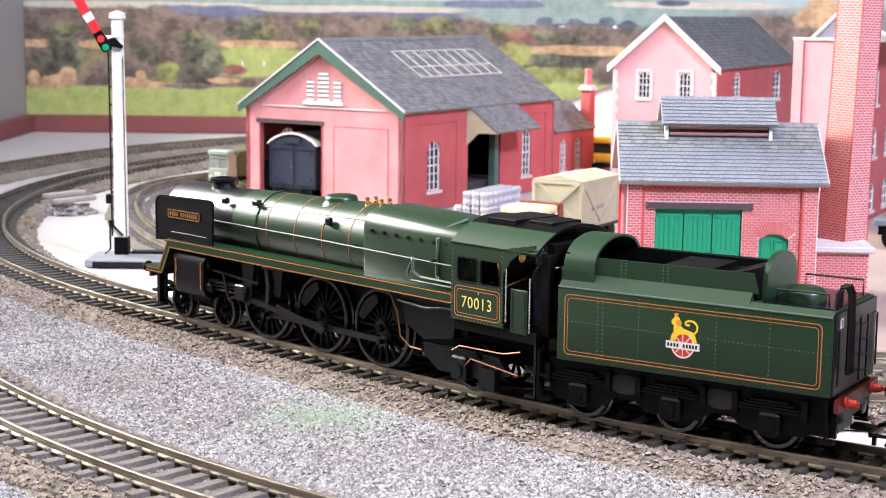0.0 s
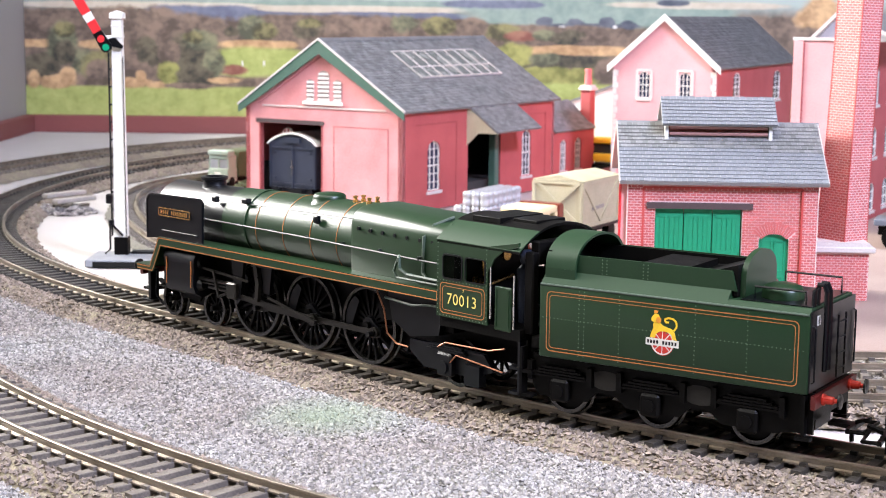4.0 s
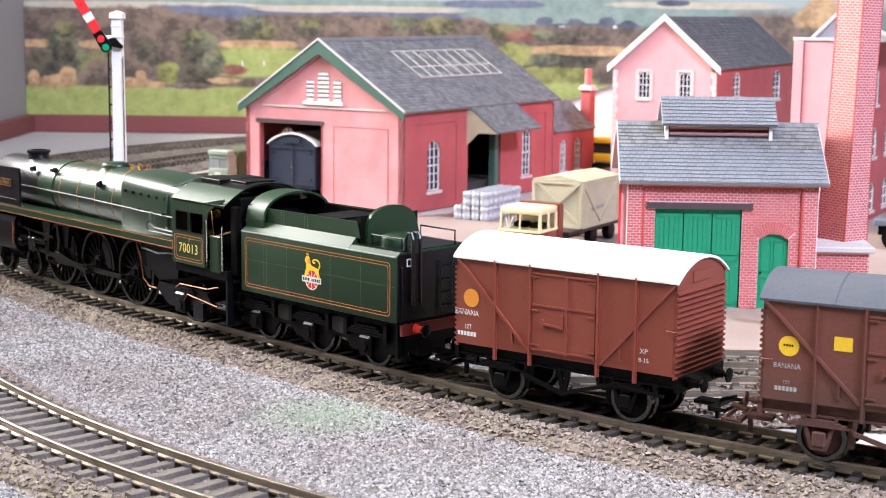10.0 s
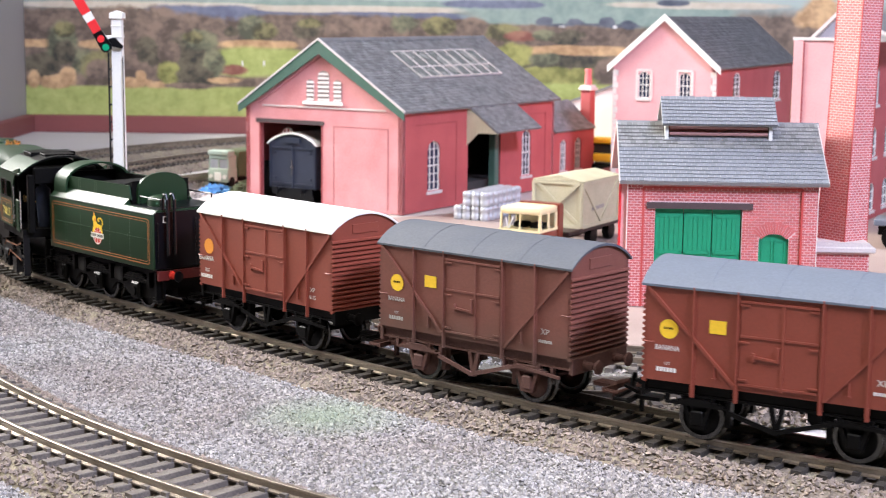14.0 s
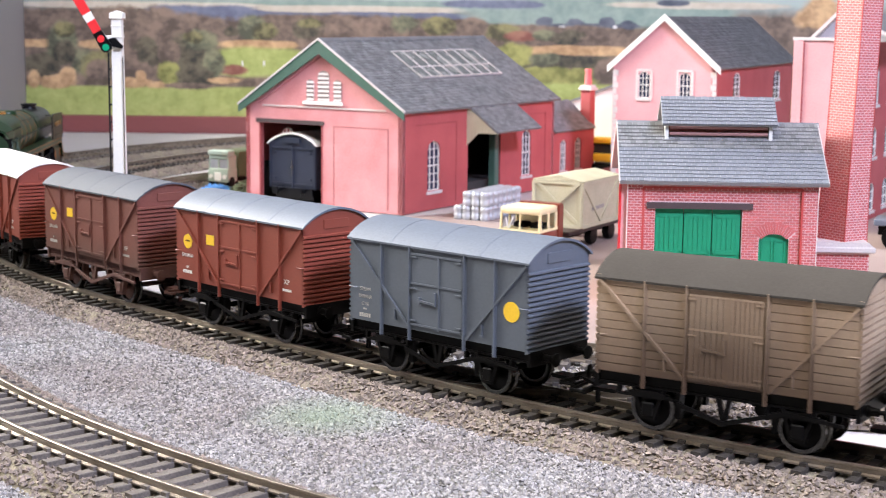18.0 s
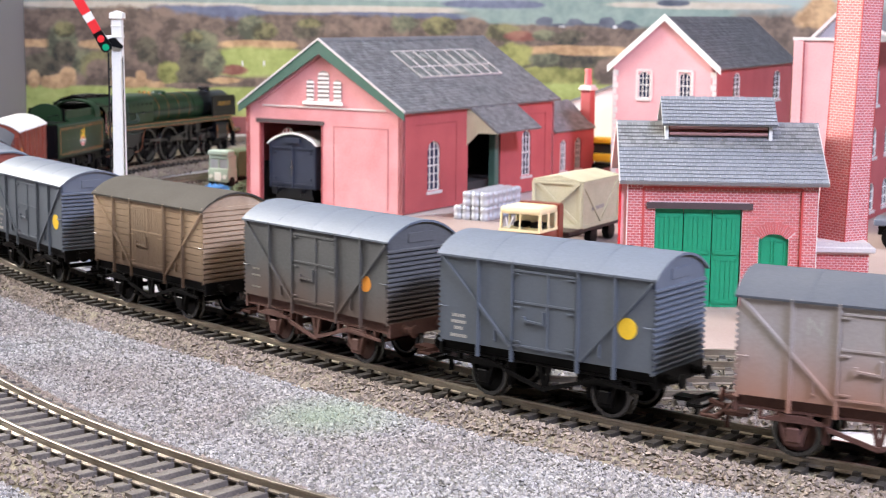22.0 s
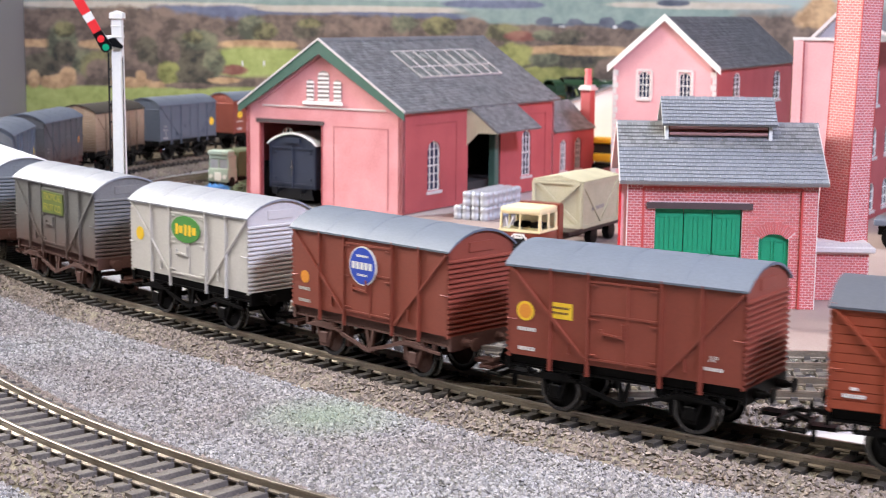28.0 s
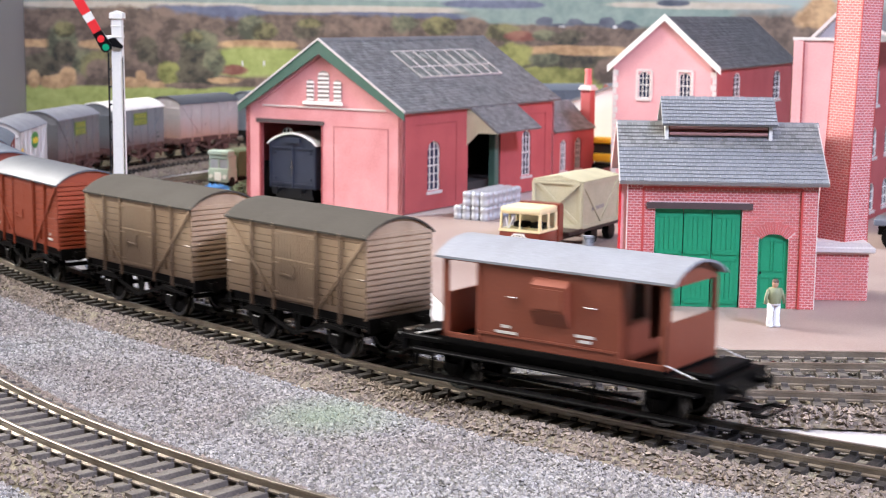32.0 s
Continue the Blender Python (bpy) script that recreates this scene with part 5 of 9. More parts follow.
def goods_van_in_shed():
    v = thing("covered_van", mpose(-23.7, 878.0, GROUND, 0, 0, -32.0) @ mpose(-81.0, 39.0, -1.0), "dark navy covered van with pale roof inside the shed", "goods van")
    quick("body", M["navy"], v, lambda b: prism(b, [(-17.4, 11), (17.4, 11)] + van_roof_pts(17.4, 43, 37.5)[::-1], "y", -36, 36), "navy van body")
    up, dn = van_roof_pts(18.4, 44.4, 37.6), van_roof_pts(18.4, 43.4, 36.6)
    quick("roof", M["roof_white"], v, lambda b: prism(b, up + dn[::-1], "y", -37.2, 37.2), "off-white roof", smooth=40)

    def end(b):
        for x in (-17.0, -0.4, 16.2):
            box(b, x, x + 0.8, -36.8, -36, 11, 37)
        for z in (13, 34.5):
            box(b, -17, 17, -36.7, -36, z, z + 0.7)
        box(b, -6, 6, -37.2, -36, 38.0, 41.2)
        for x in (-13.5, 13):
            for z in (16, 32):
                box(b, x - 0.5, x + 1.2, -37.2, -36, z, z + 1)
    quick("end_framing", M["navy"], v, end)
    quick("door_handle", M["steel"], v, lambda b: (box(b, -0.9, 1.3, -37.3, -36.6, 23, 24), box(b, 0.0, 0.4, -37.4, -36.8, 19, 28)))
    for s in (-9, 9):
        quick("buffer", M["black"], v, lambda b: lathe(b, "y", (s, 9.5), [(-42, 2.2), (-41.4, 2.3), (-41, 1.0), (-36, 1.4)], 14))
    quick("end_beam", M["black"], v, lambda b: (box(b, -15, 15, -37, -35, 7, 11), box(b, -14, 14, -34, 34, 4, 10)))
    for y in (-22, 22):
        quick("wheel", M["black"], v, lambda b: (cyl(b, "x", (y, 6.8), 6.2, -9.4, -7.6, 20), cyl(b, "x", (y, 6.8), 6.2, 7.6, 9.4, 20), cyl(b, "x", (y, 6.8), 1, -11, 11, 8)))


goods_van_in_shed()


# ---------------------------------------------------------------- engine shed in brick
# Lighter copy of the louvre brown: light on the slats put into their colour.
M["louvre_lit"] = mat("lit_brown_louvre", (0.50, 0.27, 0.24), 0.7, var=0.15)


def engine_shed():
    e = thing("engine_shed", mpose(73.0, 607.1, GROUND, 0, 0, -3.1), "small red brick shed with green doors and slate roof", "shed")
    W, H, D, Hr = 74.4, 52.4, 56.0, 71.4
    holes = [(10.9, 45.2, 0, 39.5, 0), (52.0, 63.8, 0, 29.9, 2.6)]
    wb = wall_bm(0, W, 0, H, 2.2, holes)
    fw = part("front_wall", wb, M["mortar"], e, "red brick front with pale mortar")
    for nm, x in (("left_wall", 0.0), ("right_wall", W - 2.2)):
        bm = bmesh.new()
        prism(bm, [(2.2, 0), (D, 0), (D, H), (D / 2, Hr - 1), (2.2, H)], "x", x, x + 2.2)
        part(nm, bm, M["brick"], e)
    quick("back_wall", M["brick"], e, lambda b: box(b, 2.2, W - 2.2, D - 2.2, D, 0, H))
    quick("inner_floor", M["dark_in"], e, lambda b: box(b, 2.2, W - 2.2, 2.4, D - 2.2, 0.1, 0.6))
    # bricks: pilasters and head band proud of the recessed panel
    course, bl = 1.06, 2.45
    single, joined = [], []
    rows = int(H / course)
    arch_c, arch_z = 57.9, 27.6
    for j in range(rows):
        z = j * course
        x = -bl * 0.5 * (j % 2)
        while x < W:
            a, b = max(0.0, x), min(W, x + bl)
            x += bl
            if b - a < 0.5:
                continue
            if math.hypot((a + b) / 2 - arch_c, z + 0.5 - 23.4) < 10.4 and z + 0.5 - 23.4 > 0.95 * abs((a + b) / 2 - arch_c):
                continue
            inside = any(a < h[1] and b > h[0] and z < h[3] + (0.5 if not h[4] else 0) and z + course > h[2] for h in holes)
            if z > 39 and z < 41.6 and 8 < (a + b) / 2 < 48.8:
                continue
            if inside:
                for h in holes:
                    if a < h[1] and b > h[0] and z < h[3] + (0.5 if not h[4] else 0):
                        if a < h[0] - 0.4:
                            b = min(b, h[0])
                        elif b > h[1] + 0.4:
                            a = max(a, h[1])
                        else:
                            a = b
                if b - a < 0.4:
                    continue
            proud = a < 6.0 or b > 68.6 or z > 47.9
            cuts = [a] + [e for e in (6.0, 68.6) if a < e < b] + [b]
            for a2, b2 in list(zip(cuts, cuts[1:]))[:-1]:
                if b2 - a2 > 0.35:
                    joined.append((a2, b2, z, -0.75 if (b2 <= 6.0 or a2 >= 68.6 or z > 47.9) else 0.0))
            a = cuts[-2]
            if b - a < 0.35:
                continue
            proud = b <= 6.01 or a >= 68.59 or z > 47.9
            (single if (proud is False and z < 39 and len(single) < 300 and a > 45) else joined).append((a, b, z, -0.75 if proud else 0.0))
    shapes = {}
    for a, b, z, y in single:
        key = round(b - a, 1)
        if key not in shapes:
            bm = bmesh.new()
            k = key
            prism(bm, [(0.14, 0.13), (k - 0.14, 0.13), (k - 0.14, course - 0.13), (0.14, course - 0.13)], "y", -0.16, 0.05)
            shapes[key] = mesh_of("brick", bm, M["brick_obj"])
        ob = new("brick", shapes[key])
        ob.parent = fw
        ob.matrix_basis = mpose(a, y + random.uniform(-0.04, 0.02), z)
    bm = bmesh.new()
    for a, b, z, y in joined:
        box(bm, a + 0.14, b - 0.14, y - 0.16, 0.05, z + 0.13, z + course - 0.13)
    # the arch ring over the small door
    for i in range(15):
        t0, t1 = 138 - 96 * i / 15, 138 - 96 * (i + 1) / 15
        r0, r1 = 6.7, 11.2
        p = [(arch_c + r * math.cos(radians(t)), 23.4 + r * math.sin(radians(t))) for r, t in ((r0, t0 - 0.6), (r0, t1 + 0.6), (r1, t1 + 0.6), (r1, t0 - 0.6))]
        prism(bm, p, "y", -0.24, 0.05)
    tagged(part("bricks", bm, M["brick"], fw), "red bricks in pale mortar", "", "", "stuff")
    quick("pilaster", M["mortar"], e, lambda b: (box(b, 0, 6.0, -0.78, 0, 0, H), box(b, 68.5, W, -0.78, 0, 0, H), box(b, 6.0, 68.5, -0.78, 0, 48.0, H)))
    quick("panel_shadow_line", M["edge_red"], e, lambda b: lining(b, [(6.1, 0), (6.1, 48.0), (68.4, 48.0), (68.4, 0)], 0.8, -0.95, -0.1, False), "bright red card edge")
    for x in (-0.35, W):
        quick("corner_edge", M["white"], e, lambda b: box(b, x, x + 0.3, -0.9, 0.3, 0, H))
    quick("lintel", M["lintel"], e, lambda b: box(b, 7.6, 49.2, -0.9, 0.6, 39.5, 42.0), "dark brown door lintel")
    quick("left_corner_pier", M["pink"], e, lambda b: box(b, -3.2, -0.4, 0.6, 3.2, 0, H - 1))
    quick("pier_line", M["signal_red"], e, lambda b: (box(b, -3.5, -3.2, 0.5, 1.0, 0, H - 1), box(b, -3.0, -2.6, 0.3, 0.6, 0, H - 1)))
    # three-leaf green doors
    for i in range(3):
        x0, x1 = 11.1 + i * 11.3, 11.1 + (i + 1) * 11.3 - 0.3
        d = quick("door_leaf", M["door_green"], e, lambda b: box(b, x0, x1, 1.2, 1.8, 0, 39.2), "bright green boarded door leaf")
        for z0, z1 in ((22, 36.6), (2.2, 19.4)):
            quick("door_rail", M["door_green"], d, lambda b: lining(b, [(x0 + 0.9, z0), (x1 - 0.9, z0), (x1 - 0.9, z1), (x0 + 0.9, z1)], 1.5, 0.75, 1.2))
            for k in range(4):
                xx = x0 + 1.8 + k * (x1 - x0 - 3.2) / 4
                quick("door_board", M["door_green"], d, lambda b: box(b, xx, xx + (x1 - x0 - 3.2) / 4 - 0.25, 0.95, 1.2, z0 + 0.7, z1 - 0.7))
    d = quick("side_door", M["door_green"], e, lambda b: prism(b, [(52.0, 0), (63.8, 0), (63.8, 27.6)] + [(57.9 + 5.9 * math.cos(math.pi * i / 8), 27.6 + 2.4 * math.sin(math.pi * i / 8)) for i in range(1, 8)] + [(52.0, 27.6)], "y", 1.2, 1.8), "green panelled side door")
    for x0, x1, z0, z1 in ((53.5, 57.3, 15, 27), (58.5, 62.3, 15, 27), (53.5, 57.3, 2, 12.4), (58.5, 62.3, 2, 12.4)):
        quick("door_panel", M["door_green"], d, lambda b: lining(b, [(x0, z0), (x1, z0), (x1, z1), (x0, z1)], 0.5, 0.9, 1.25))
    quick("door_knob", M["black"], d, lambda b: cyl(b, "y", (53.2, 14.2), 0.45, 0.5, 1.2, 8))
    # roof
    ang = math.degrees(math.atan2(Hr - H, D / 2))
    sl = math.hypot(Hr - H, D / 2) + 4.4
    ez = H - 4.0 * (Hr - H) / (D / 2) + 0.9
    for rz, ox, oy in ((0, -3.4, -4.0), (180, W + 3.4, D + 4.0)):
        m = slope_matrix(ox, oy, ez, rz, ang)
        bm = bmesh.new()
        box(bm, 0, W + 6.8, 0, sl - 1.0, -1.2, 0.05)
        rf = part("roof", bm, M["slate_base"], e, "grey slate roof slope with pale joints", m)
        rest = bmesh.new()
        n = 0
        meshes = {}
        for a, b, c, d_, t in slate_rows(None, 0, W + 6.8, sl - 1.0, 16, 34, 0.25):
            if rz == 0 and n < 300:
                key = (round(b - a, 1), round(d_ - c, 1))
                if key not in meshes:
                    q = bmesh.new()
                    w_, h_ = key
                    prism(q, [(0, 0.0), (0, 0.5), (h_, 0.14), (h_, 0.02)], "x", 0, w_ - 0.12)
                    meshes[key] = mesh_of("slate", q, M["slate_obj"])
                ob = new("slate", meshes[key])
                ob.parent = rf
                ob.matrix_basis = mpose(a, c, 0.05, random.uniform(-0.5, 0.5), 0, random.uniform(-0.6, 0.6))
                n += 1
            else:
                q = [rest.verts.new(p) for p in ((a, c, 0.55), (b, c, 0.55), (b, d_, 0.15), (a, d_, 0.15), (a, c, 0.0), (b, c, 0.0))]
                rest.faces.new((q[0], q[1], q[2], q[3]))
                rest.faces.new((q[4], q[5], q[1], q[0]))
        tagged(part("slate_covering", rest, M["slate"], rf), "", "", "", "stuff")
        quick("eave_edge", M["slate_base"], e, lambda b: box(b, 0, W + 6.8, -0.3, 0.0, -1.4, 0.2), "", m)
        for x in (-0.3, W + 6.8):
            quick("verge", M["stone"], e, lambda b: box(b, x, x + 0.3, -0.3, sl - 1, -1.3, 0.3), "pale card roof verge", m)
    for i in range(12):
        quick("ridge_tile", M["slate_obj"], e, lambda b: prism(b, [(D / 2 - 2.6, Hr - 1.0), (D / 2, Hr + 0.9), (D / 2 + 2.6, Hr - 1.0), (D / 2, Hr)], "x", -3.4 + i * 6.85, -3.4 + i * 6.85 + 6.7))
    # louvred vent on the ridge
    vt = quick("roof_vent", M["louvre"], e, lambda b: (box(b, 16.8, 57.0, 20.4, 35.6, 60, 72.4)), "louvred timber roof vent")
    for i in range(3):
        z = 64.6 + i * 2.6
        quick("louvre", M["louvre_lit"], vt, lambda b: prism(b, [(18.0, z), (17.6, z + 0.8), (20.4, z + 2.0), (20.4, z + 1.0)], "x", 17.4, 56.6))
    quick("vent_frame", M["white"], vt, lambda b: (box(b, 15.4, 16.8, 17.4, 20.4, 62.4, 72.6), box(b, 57.0, 58.4, 17.4, 20.4, 62.4, 72.6), box(b, 15.4, 58.4, 17.5, 20.4, 63.2, 63.9)))
    va = math.degrees(math.atan2(10.4, 13.0))
    for rz, ox, oy in ((0, 14.0, 15.0), (180, 60.2, 41.0)):
        m = slope_matrix(ox, oy, 71.8, rz, va)
        bm = bmesh.new()
        box(bm, 0, 46.2, 0, 16.6, -0.9, 0.05)
        vr = part("vent_roof", bm, M["slate_base"], e, "small slate vent roof", m)
        meshes = {}
        for a, b, c, d_, t in slate_rows(None, 0, 46.2, 16.4, 8, 18, 0.25):
            key = (round(b - a, 1), round(d_ - c, 1))
            if key not in meshes:
                q = bmesh.new()
                prism(q, [(0, 0.0), (0, 0.5), (key[1], 0.14), (key[1], 0.02)], "x", 0, key[0] - 0.12)
                meshes[key] = mesh_of("slate", q, M["slate_obj"])
            ob = new("slate", meshes[key])
            ob.parent = vr
            ob.matrix_basis = mpose(a, c, 0.05, 0, 0, random.uniform(-0.6, 0.6))
    return e


M["slate_dark"] = mat("dark_slate", (0.13, 0.13, 0.133), 0.6, var=0.15, size=10, bump=0.3, per="island")
M["edge_red"] = mat("red_card_edge", (0.50, 0.06, 0.05), 0.6, var=0.1, bump=0.05)
M["brick_obj"] = mat("red_brick_piece", (0.54, 0.13, 0.125), 0.75, var=0.1, size=14, bump=0.2, per="object", spread=0.14)
engine_shed()


# the stack is tilted and turned to fit the camera's view, one corner to the front
LEAN = mpose(1.2, 0, 0) @ pose(0, 0, 0, 0, 1.8, 0) @ pose(0, 0, 0, 0, 0, 40.4)


def tall_chimney():
    c = thing("factory_chimney", mpose(163.4, 634.4, GROUND, 0, 0, -3.1), "tall tapering red brick chimney on a square base", "chimney")
    base = quick("base", M["mortar"], c, lambda b: box(b, -11.2, 11.2, -11.2, 11.2, 0, 20.0))
    quick("base_cap", M["stone"], c, lambda b: (rbox(b, -13.4, 13.4, -13.4, 13.4, 20.0, 22.4, 0.4), prism(b, [(-12.8, 22.4), (12.8, 22.4), (10.6, 24.2), (-10.6, 24.2)], "y", -12.8, 12.8)), "pale stone ledge")
    course, bl = 1.06, 2.45

    def half(z):
        return 6.2 + 1.15 * math.exp(-max(0, z - 24) / 32.0)
    bm = bmesh.new()
    for j in range(18):
        for k in range(4):
            q = bmesh.new()
            x = -11.2 - bl * 0.5 * (j % 2)
            while x < 11.2:
                a, b = max(-11.2, x), min(11.2, x + bl)
                x += bl
                if b - a > 0.4:
                    box(q, a + 0.14, b - 0.14, -11.36, -11.1, j * course + 0.13, (j + 1) * course - 0.13)
            merge(bm, q, Matrix.Rotation(math.pi / 2 * k, 4, "Z"))
    tagged(part("base_bricks", bm, M["brick"], base), "red bricks in pale mortar", "", "", "stuff")
    bm = bmesh.new()
    prev = None
    for z in np.arange(22, 212, 6.0):
        h = half(z)
        ring = [bm.verts.new((sx * h, sy * h, z)) for sx, sy in ((-1, -1), (1, -1), (1, 1), (-1, 1))]
        if prev:
            for i in range(4):
                bm.faces.new((prev[i], prev[(i + 1) % 4], ring[(i + 1) % 4], ring[i]))
        else:
            bm.faces.new(ring[::-1])
        prev = ring
    bm.faces.new(prev)
    core = part("shaft", bm, M["mortar"], c, "tapering brick shaft", LEAN)
    bm = bmesh.new()
    for j in range(int(180 / course)):
        z = 24 + j * course
        h0 = half(z)
        n = max(3, round(2 * h0 / bl))
        w = 2 * h0 / n
        for k in range(4):
            q = bmesh.new()
            for i in range(-1, n + 1):
                a, b = max(-h0, -h0 + (i + 0.5 * (j % 2)) * w), min(h0, -h0 + (i + 1 + 0.5 * (j % 2)) * w)
                if b - a > 0.3:
                    v = [q.verts.new(p) for p in ((a + 0.15, -h0 - 0.1, z + 0.13), (b - 0.15, -h0 - 0.1, z + 0.13), (b - 0.15, -half(z + course) - 0.1, z + course - 0.13), (a + 0.15, -half(z + course) - 0.1, z + course - 0.13))]
                    q.faces.new(v)
            merge(bm, q, Matrix.Rotation(math.pi / 2 * k, 4, "Z"))
    tagged(part("shaft_bricks", bm, M["brick"], core), "red bricks in pale mortar", "", "", "stuff")
    bm = bmesh.new()
    for z in np.arange(22, 206, 6.0):
        for k in range(4):
            h, h2 = half(z) + 0.1, half(z + 6) + 0.1
            q = bmesh.new()
            v = [(-h - 0.1, -h - 0.1, z), (-h + 0.25, -h - 0.1, z), (-h2 + 0.25, -h2 - 0.1, z + 6), (-h2 - 0.1, -h2 - 0.1, z + 6)]
            q.faces.new([q.verts.new(p) for p in v])
            v = [(-h - 0.1, -h - 0.1, z), (-h2 - 0.1, -h2 - 0.1, z + 6), (-h2 - 0.1, -h2 + 0.25, z + 6), (-h - 0.1, -h + 0.25, z)]
            q.faces.new([q.verts.new(p) for p in v])
            merge(bm, q, Matrix.Rotation(math.pi / 2 * k, 4, "Z"))
    part("corner_edges", bm, M["edge_red"], core, "red card corner edges")
    quick("chimney_head", M["brick"], c, lambda b: (rbox(b, -8, 8, -8, 8, 200, 206, 0.5), rbox(b, -7, 7, -7, 7, 206, 212, 0.5)), "", LEAN)


tall_chimney()


# ---------------------------------------------------------------- houses behind
def gabled_house():
    h = thing("rear_house", mpose(RH[0], RH[1], GROUND, 0, 0, RH[2]), "pale pink gabled house with white verges and quoins", "house")
    W, L, He, Hp = RH[3:]
    wn = [(-51.4, -43.6), (-24.2, -16.5)]
    fw = wall_bm(-W, 0, 0, He, 3, [(a, b, 62.0, 78.8, 3) for a, b in wn])
    prism(fw, [(-W, He), (0, He), (-W / 2, Hp - 1.5)], "y", 0, 3)
    bmesh.ops.remove_doubles(fw, verts=fw.verts[:], dist=0.001)
    part("front_wall", fw, M["pink_pale"], h, "pale pink gable wall")
    I = Matrix()
    for a, b in wn:
        arched_window(h, I, a, b, 62.0, 78.8, 3, 3, 4, True, 0.8)
        quick("window_surround", M["stone"], h, lambda q: (lining(q, [(a - 1, 61.5), (a - 1, 79.8), (b + 1, 79.8), (b + 1, 61.5)], 1.5, -0.35, 0.1, False)))
    S = pose(0, 0, 0, 0, 0, 90)
    sw = wall_bm(0, L, 0, He, 3, [(41.0, 57.8, 62.0, 77.8, 4), (147.0, 167.2, 56.0, 76.4, 5)])
    part("side_wall", sw, M["card_red"], h, "deep red side wall", S)
    arched_window(h, S, 41.0, 57.8, 62.0, 77.8, 4, 2, 5, True, 0.8)
    arched_window(h, S, 147.0, 167.2, 56.0, 76.4, 5, 2, 5, True, 0.8)
    quick("back_wall", M["pink"], h, lambda b: prism(b, [(-W, 0), (0, 0), (0, He), (-W / 2, Hp - 1.5), (-W, He)], "y", L - 3, L))
    quick("far_side_wall", M["pink"], h, lambda b: box(b, -W, -W + 3, 3, L - 3, 0, He))

    for i in range(int(He / 4)):
        w = 3.4 if i % 2 else 2.2
        for x in (-W, 0):
            x0, x1 = (x - 0.3, x + w) if x < 0 else (x - w, x + 0.3)
            quick("quoin", M["stone"], h, lambda b: box(b, x0, x1, -0.3, 0.1, i * 4, i * 4 + 3.6))
    ang = math.degrees(math.atan2(Hp - He, W / 2))
    sl = math.hypot(Hp - He, W / 2) + 3.4
    ez = He - 3 * (Hp - He) / (W / 2) + 0.8
    for rz, ox, oy in ((90, 3, -2), (-90, -W - 3, L + 2)):
        m = slope_matrix(ox, oy, ez, rz, ang)
        bm = bmesh.new()
        box(bm, 0, L + 4, 0, sl - 0.6, -1.0, 0.05)
        r = part("roof", bm, M["slate_dark"], h, "dark slate roof slope", m)
        bm = bmesh.new()
        add_slates(bm, 0, L + 4, sl - 0.6, 16, 40)
        tagged(part("slate_covering", bm, M["slate_dark"], r), "", "", "", "stuff")

    def verge(b):
        for s in (-1, 1):
            prism(b, [(-W / 2, Hp + 2.0), (-W / 2, Hp - 2.2), (-W / 2 + s * (W / 2 + 3.4), ez - 3.4), (-W / 2 + s * (W / 2 + 3.4), ez + 1.0)], "y", -3.0, -1.9)
    quick("bargeboard", M["white"], h, verge, "white bargeboards")


def works_building():
    h = thing("works_building", mpose(WB[0], WB[1], GROUND, 0, 0, WB[2]), "tall pale pink works building with arched windows", "building")
    W, L, He = WB[3:]
    part("front_wall", wall_bm(-W, 0, 0, He, 3, []), M["pink_pale"], h, "plain pale pink end wall")
    S = pose(0, 0, 0, 0, 0, 90)
    wins = []
    for y in (16, 51, 86):
        for z, t in ((5, 21), (36, 53), (66, 88)):
            wins.append((y, y + 15, z, t, 4))
    part("side_wall", wall_bm(0, L, 0, He, 3, wins), M["card_red"], h, "deep red wall with white windows", S)
    for a, b, c, d, r in wins:
        arched_window(h, S, a, b, c, d, r, 2, 3, True, 0.8)
    quick("parapet", M["stone"], h, lambda b: (box(b, -W - 0.8, 0.8, -0.8, 3.6, He, He + 1.6), box(b, -2.6, 0.8, 3.6, L, He, He + 1.6)))
    quick("pilaster", M["pink_pale"], h, lambda b: (box(b, -W - 0.2, -W + 5, -0.7, 0, 0, He), box(b, -5, 0.4, -0.7, 0, 0, He)))
    quick("panel_shadow_line", M["pink_dark"], h, lambda b: box(b, -W + 5, -W + 5.7, -0.5, 0.05, 0, He - 1))
    quick("far_walls", M["pink"], h, lambda b: (box(b, -W, -W + 3, 3, L, 0, He), box(b, -W + 3, -3, L - 3, L, 0, He)))
    roof = [(-W + 1, He), (-14.4, He + 15.6), (W - 12, He)]
    quick("roof", M["slate"], h, lambda b: prism(b, [(x, z + 0.1) for x, z in roof], "y", 30, L), "grey pitched roof")
    quick("roof_verge", M["stone"], h, lambda b: (bar(b, *roof[0], *roof[1], 1.8, 26, 29), bar(b, *roof[1], *roof[2], 1.8, 26, 29)), "pale roof verge")
    quick("gable_wall", M["skylight_pale"], h, lambda b: prism(b, [(x * 0.9 - 0.6, z - 0.6) for x, z in roof], "y", 29.2, 29.9), "pale grey gable boarding")


RH = (171.6, 980.5, -25.9, 68.6, 204.0, 83.4, 113.8)
WB = (216.9, 830.0, -29.0, 31.0, 125.0, 102.4)
gabled_house()
works_building()

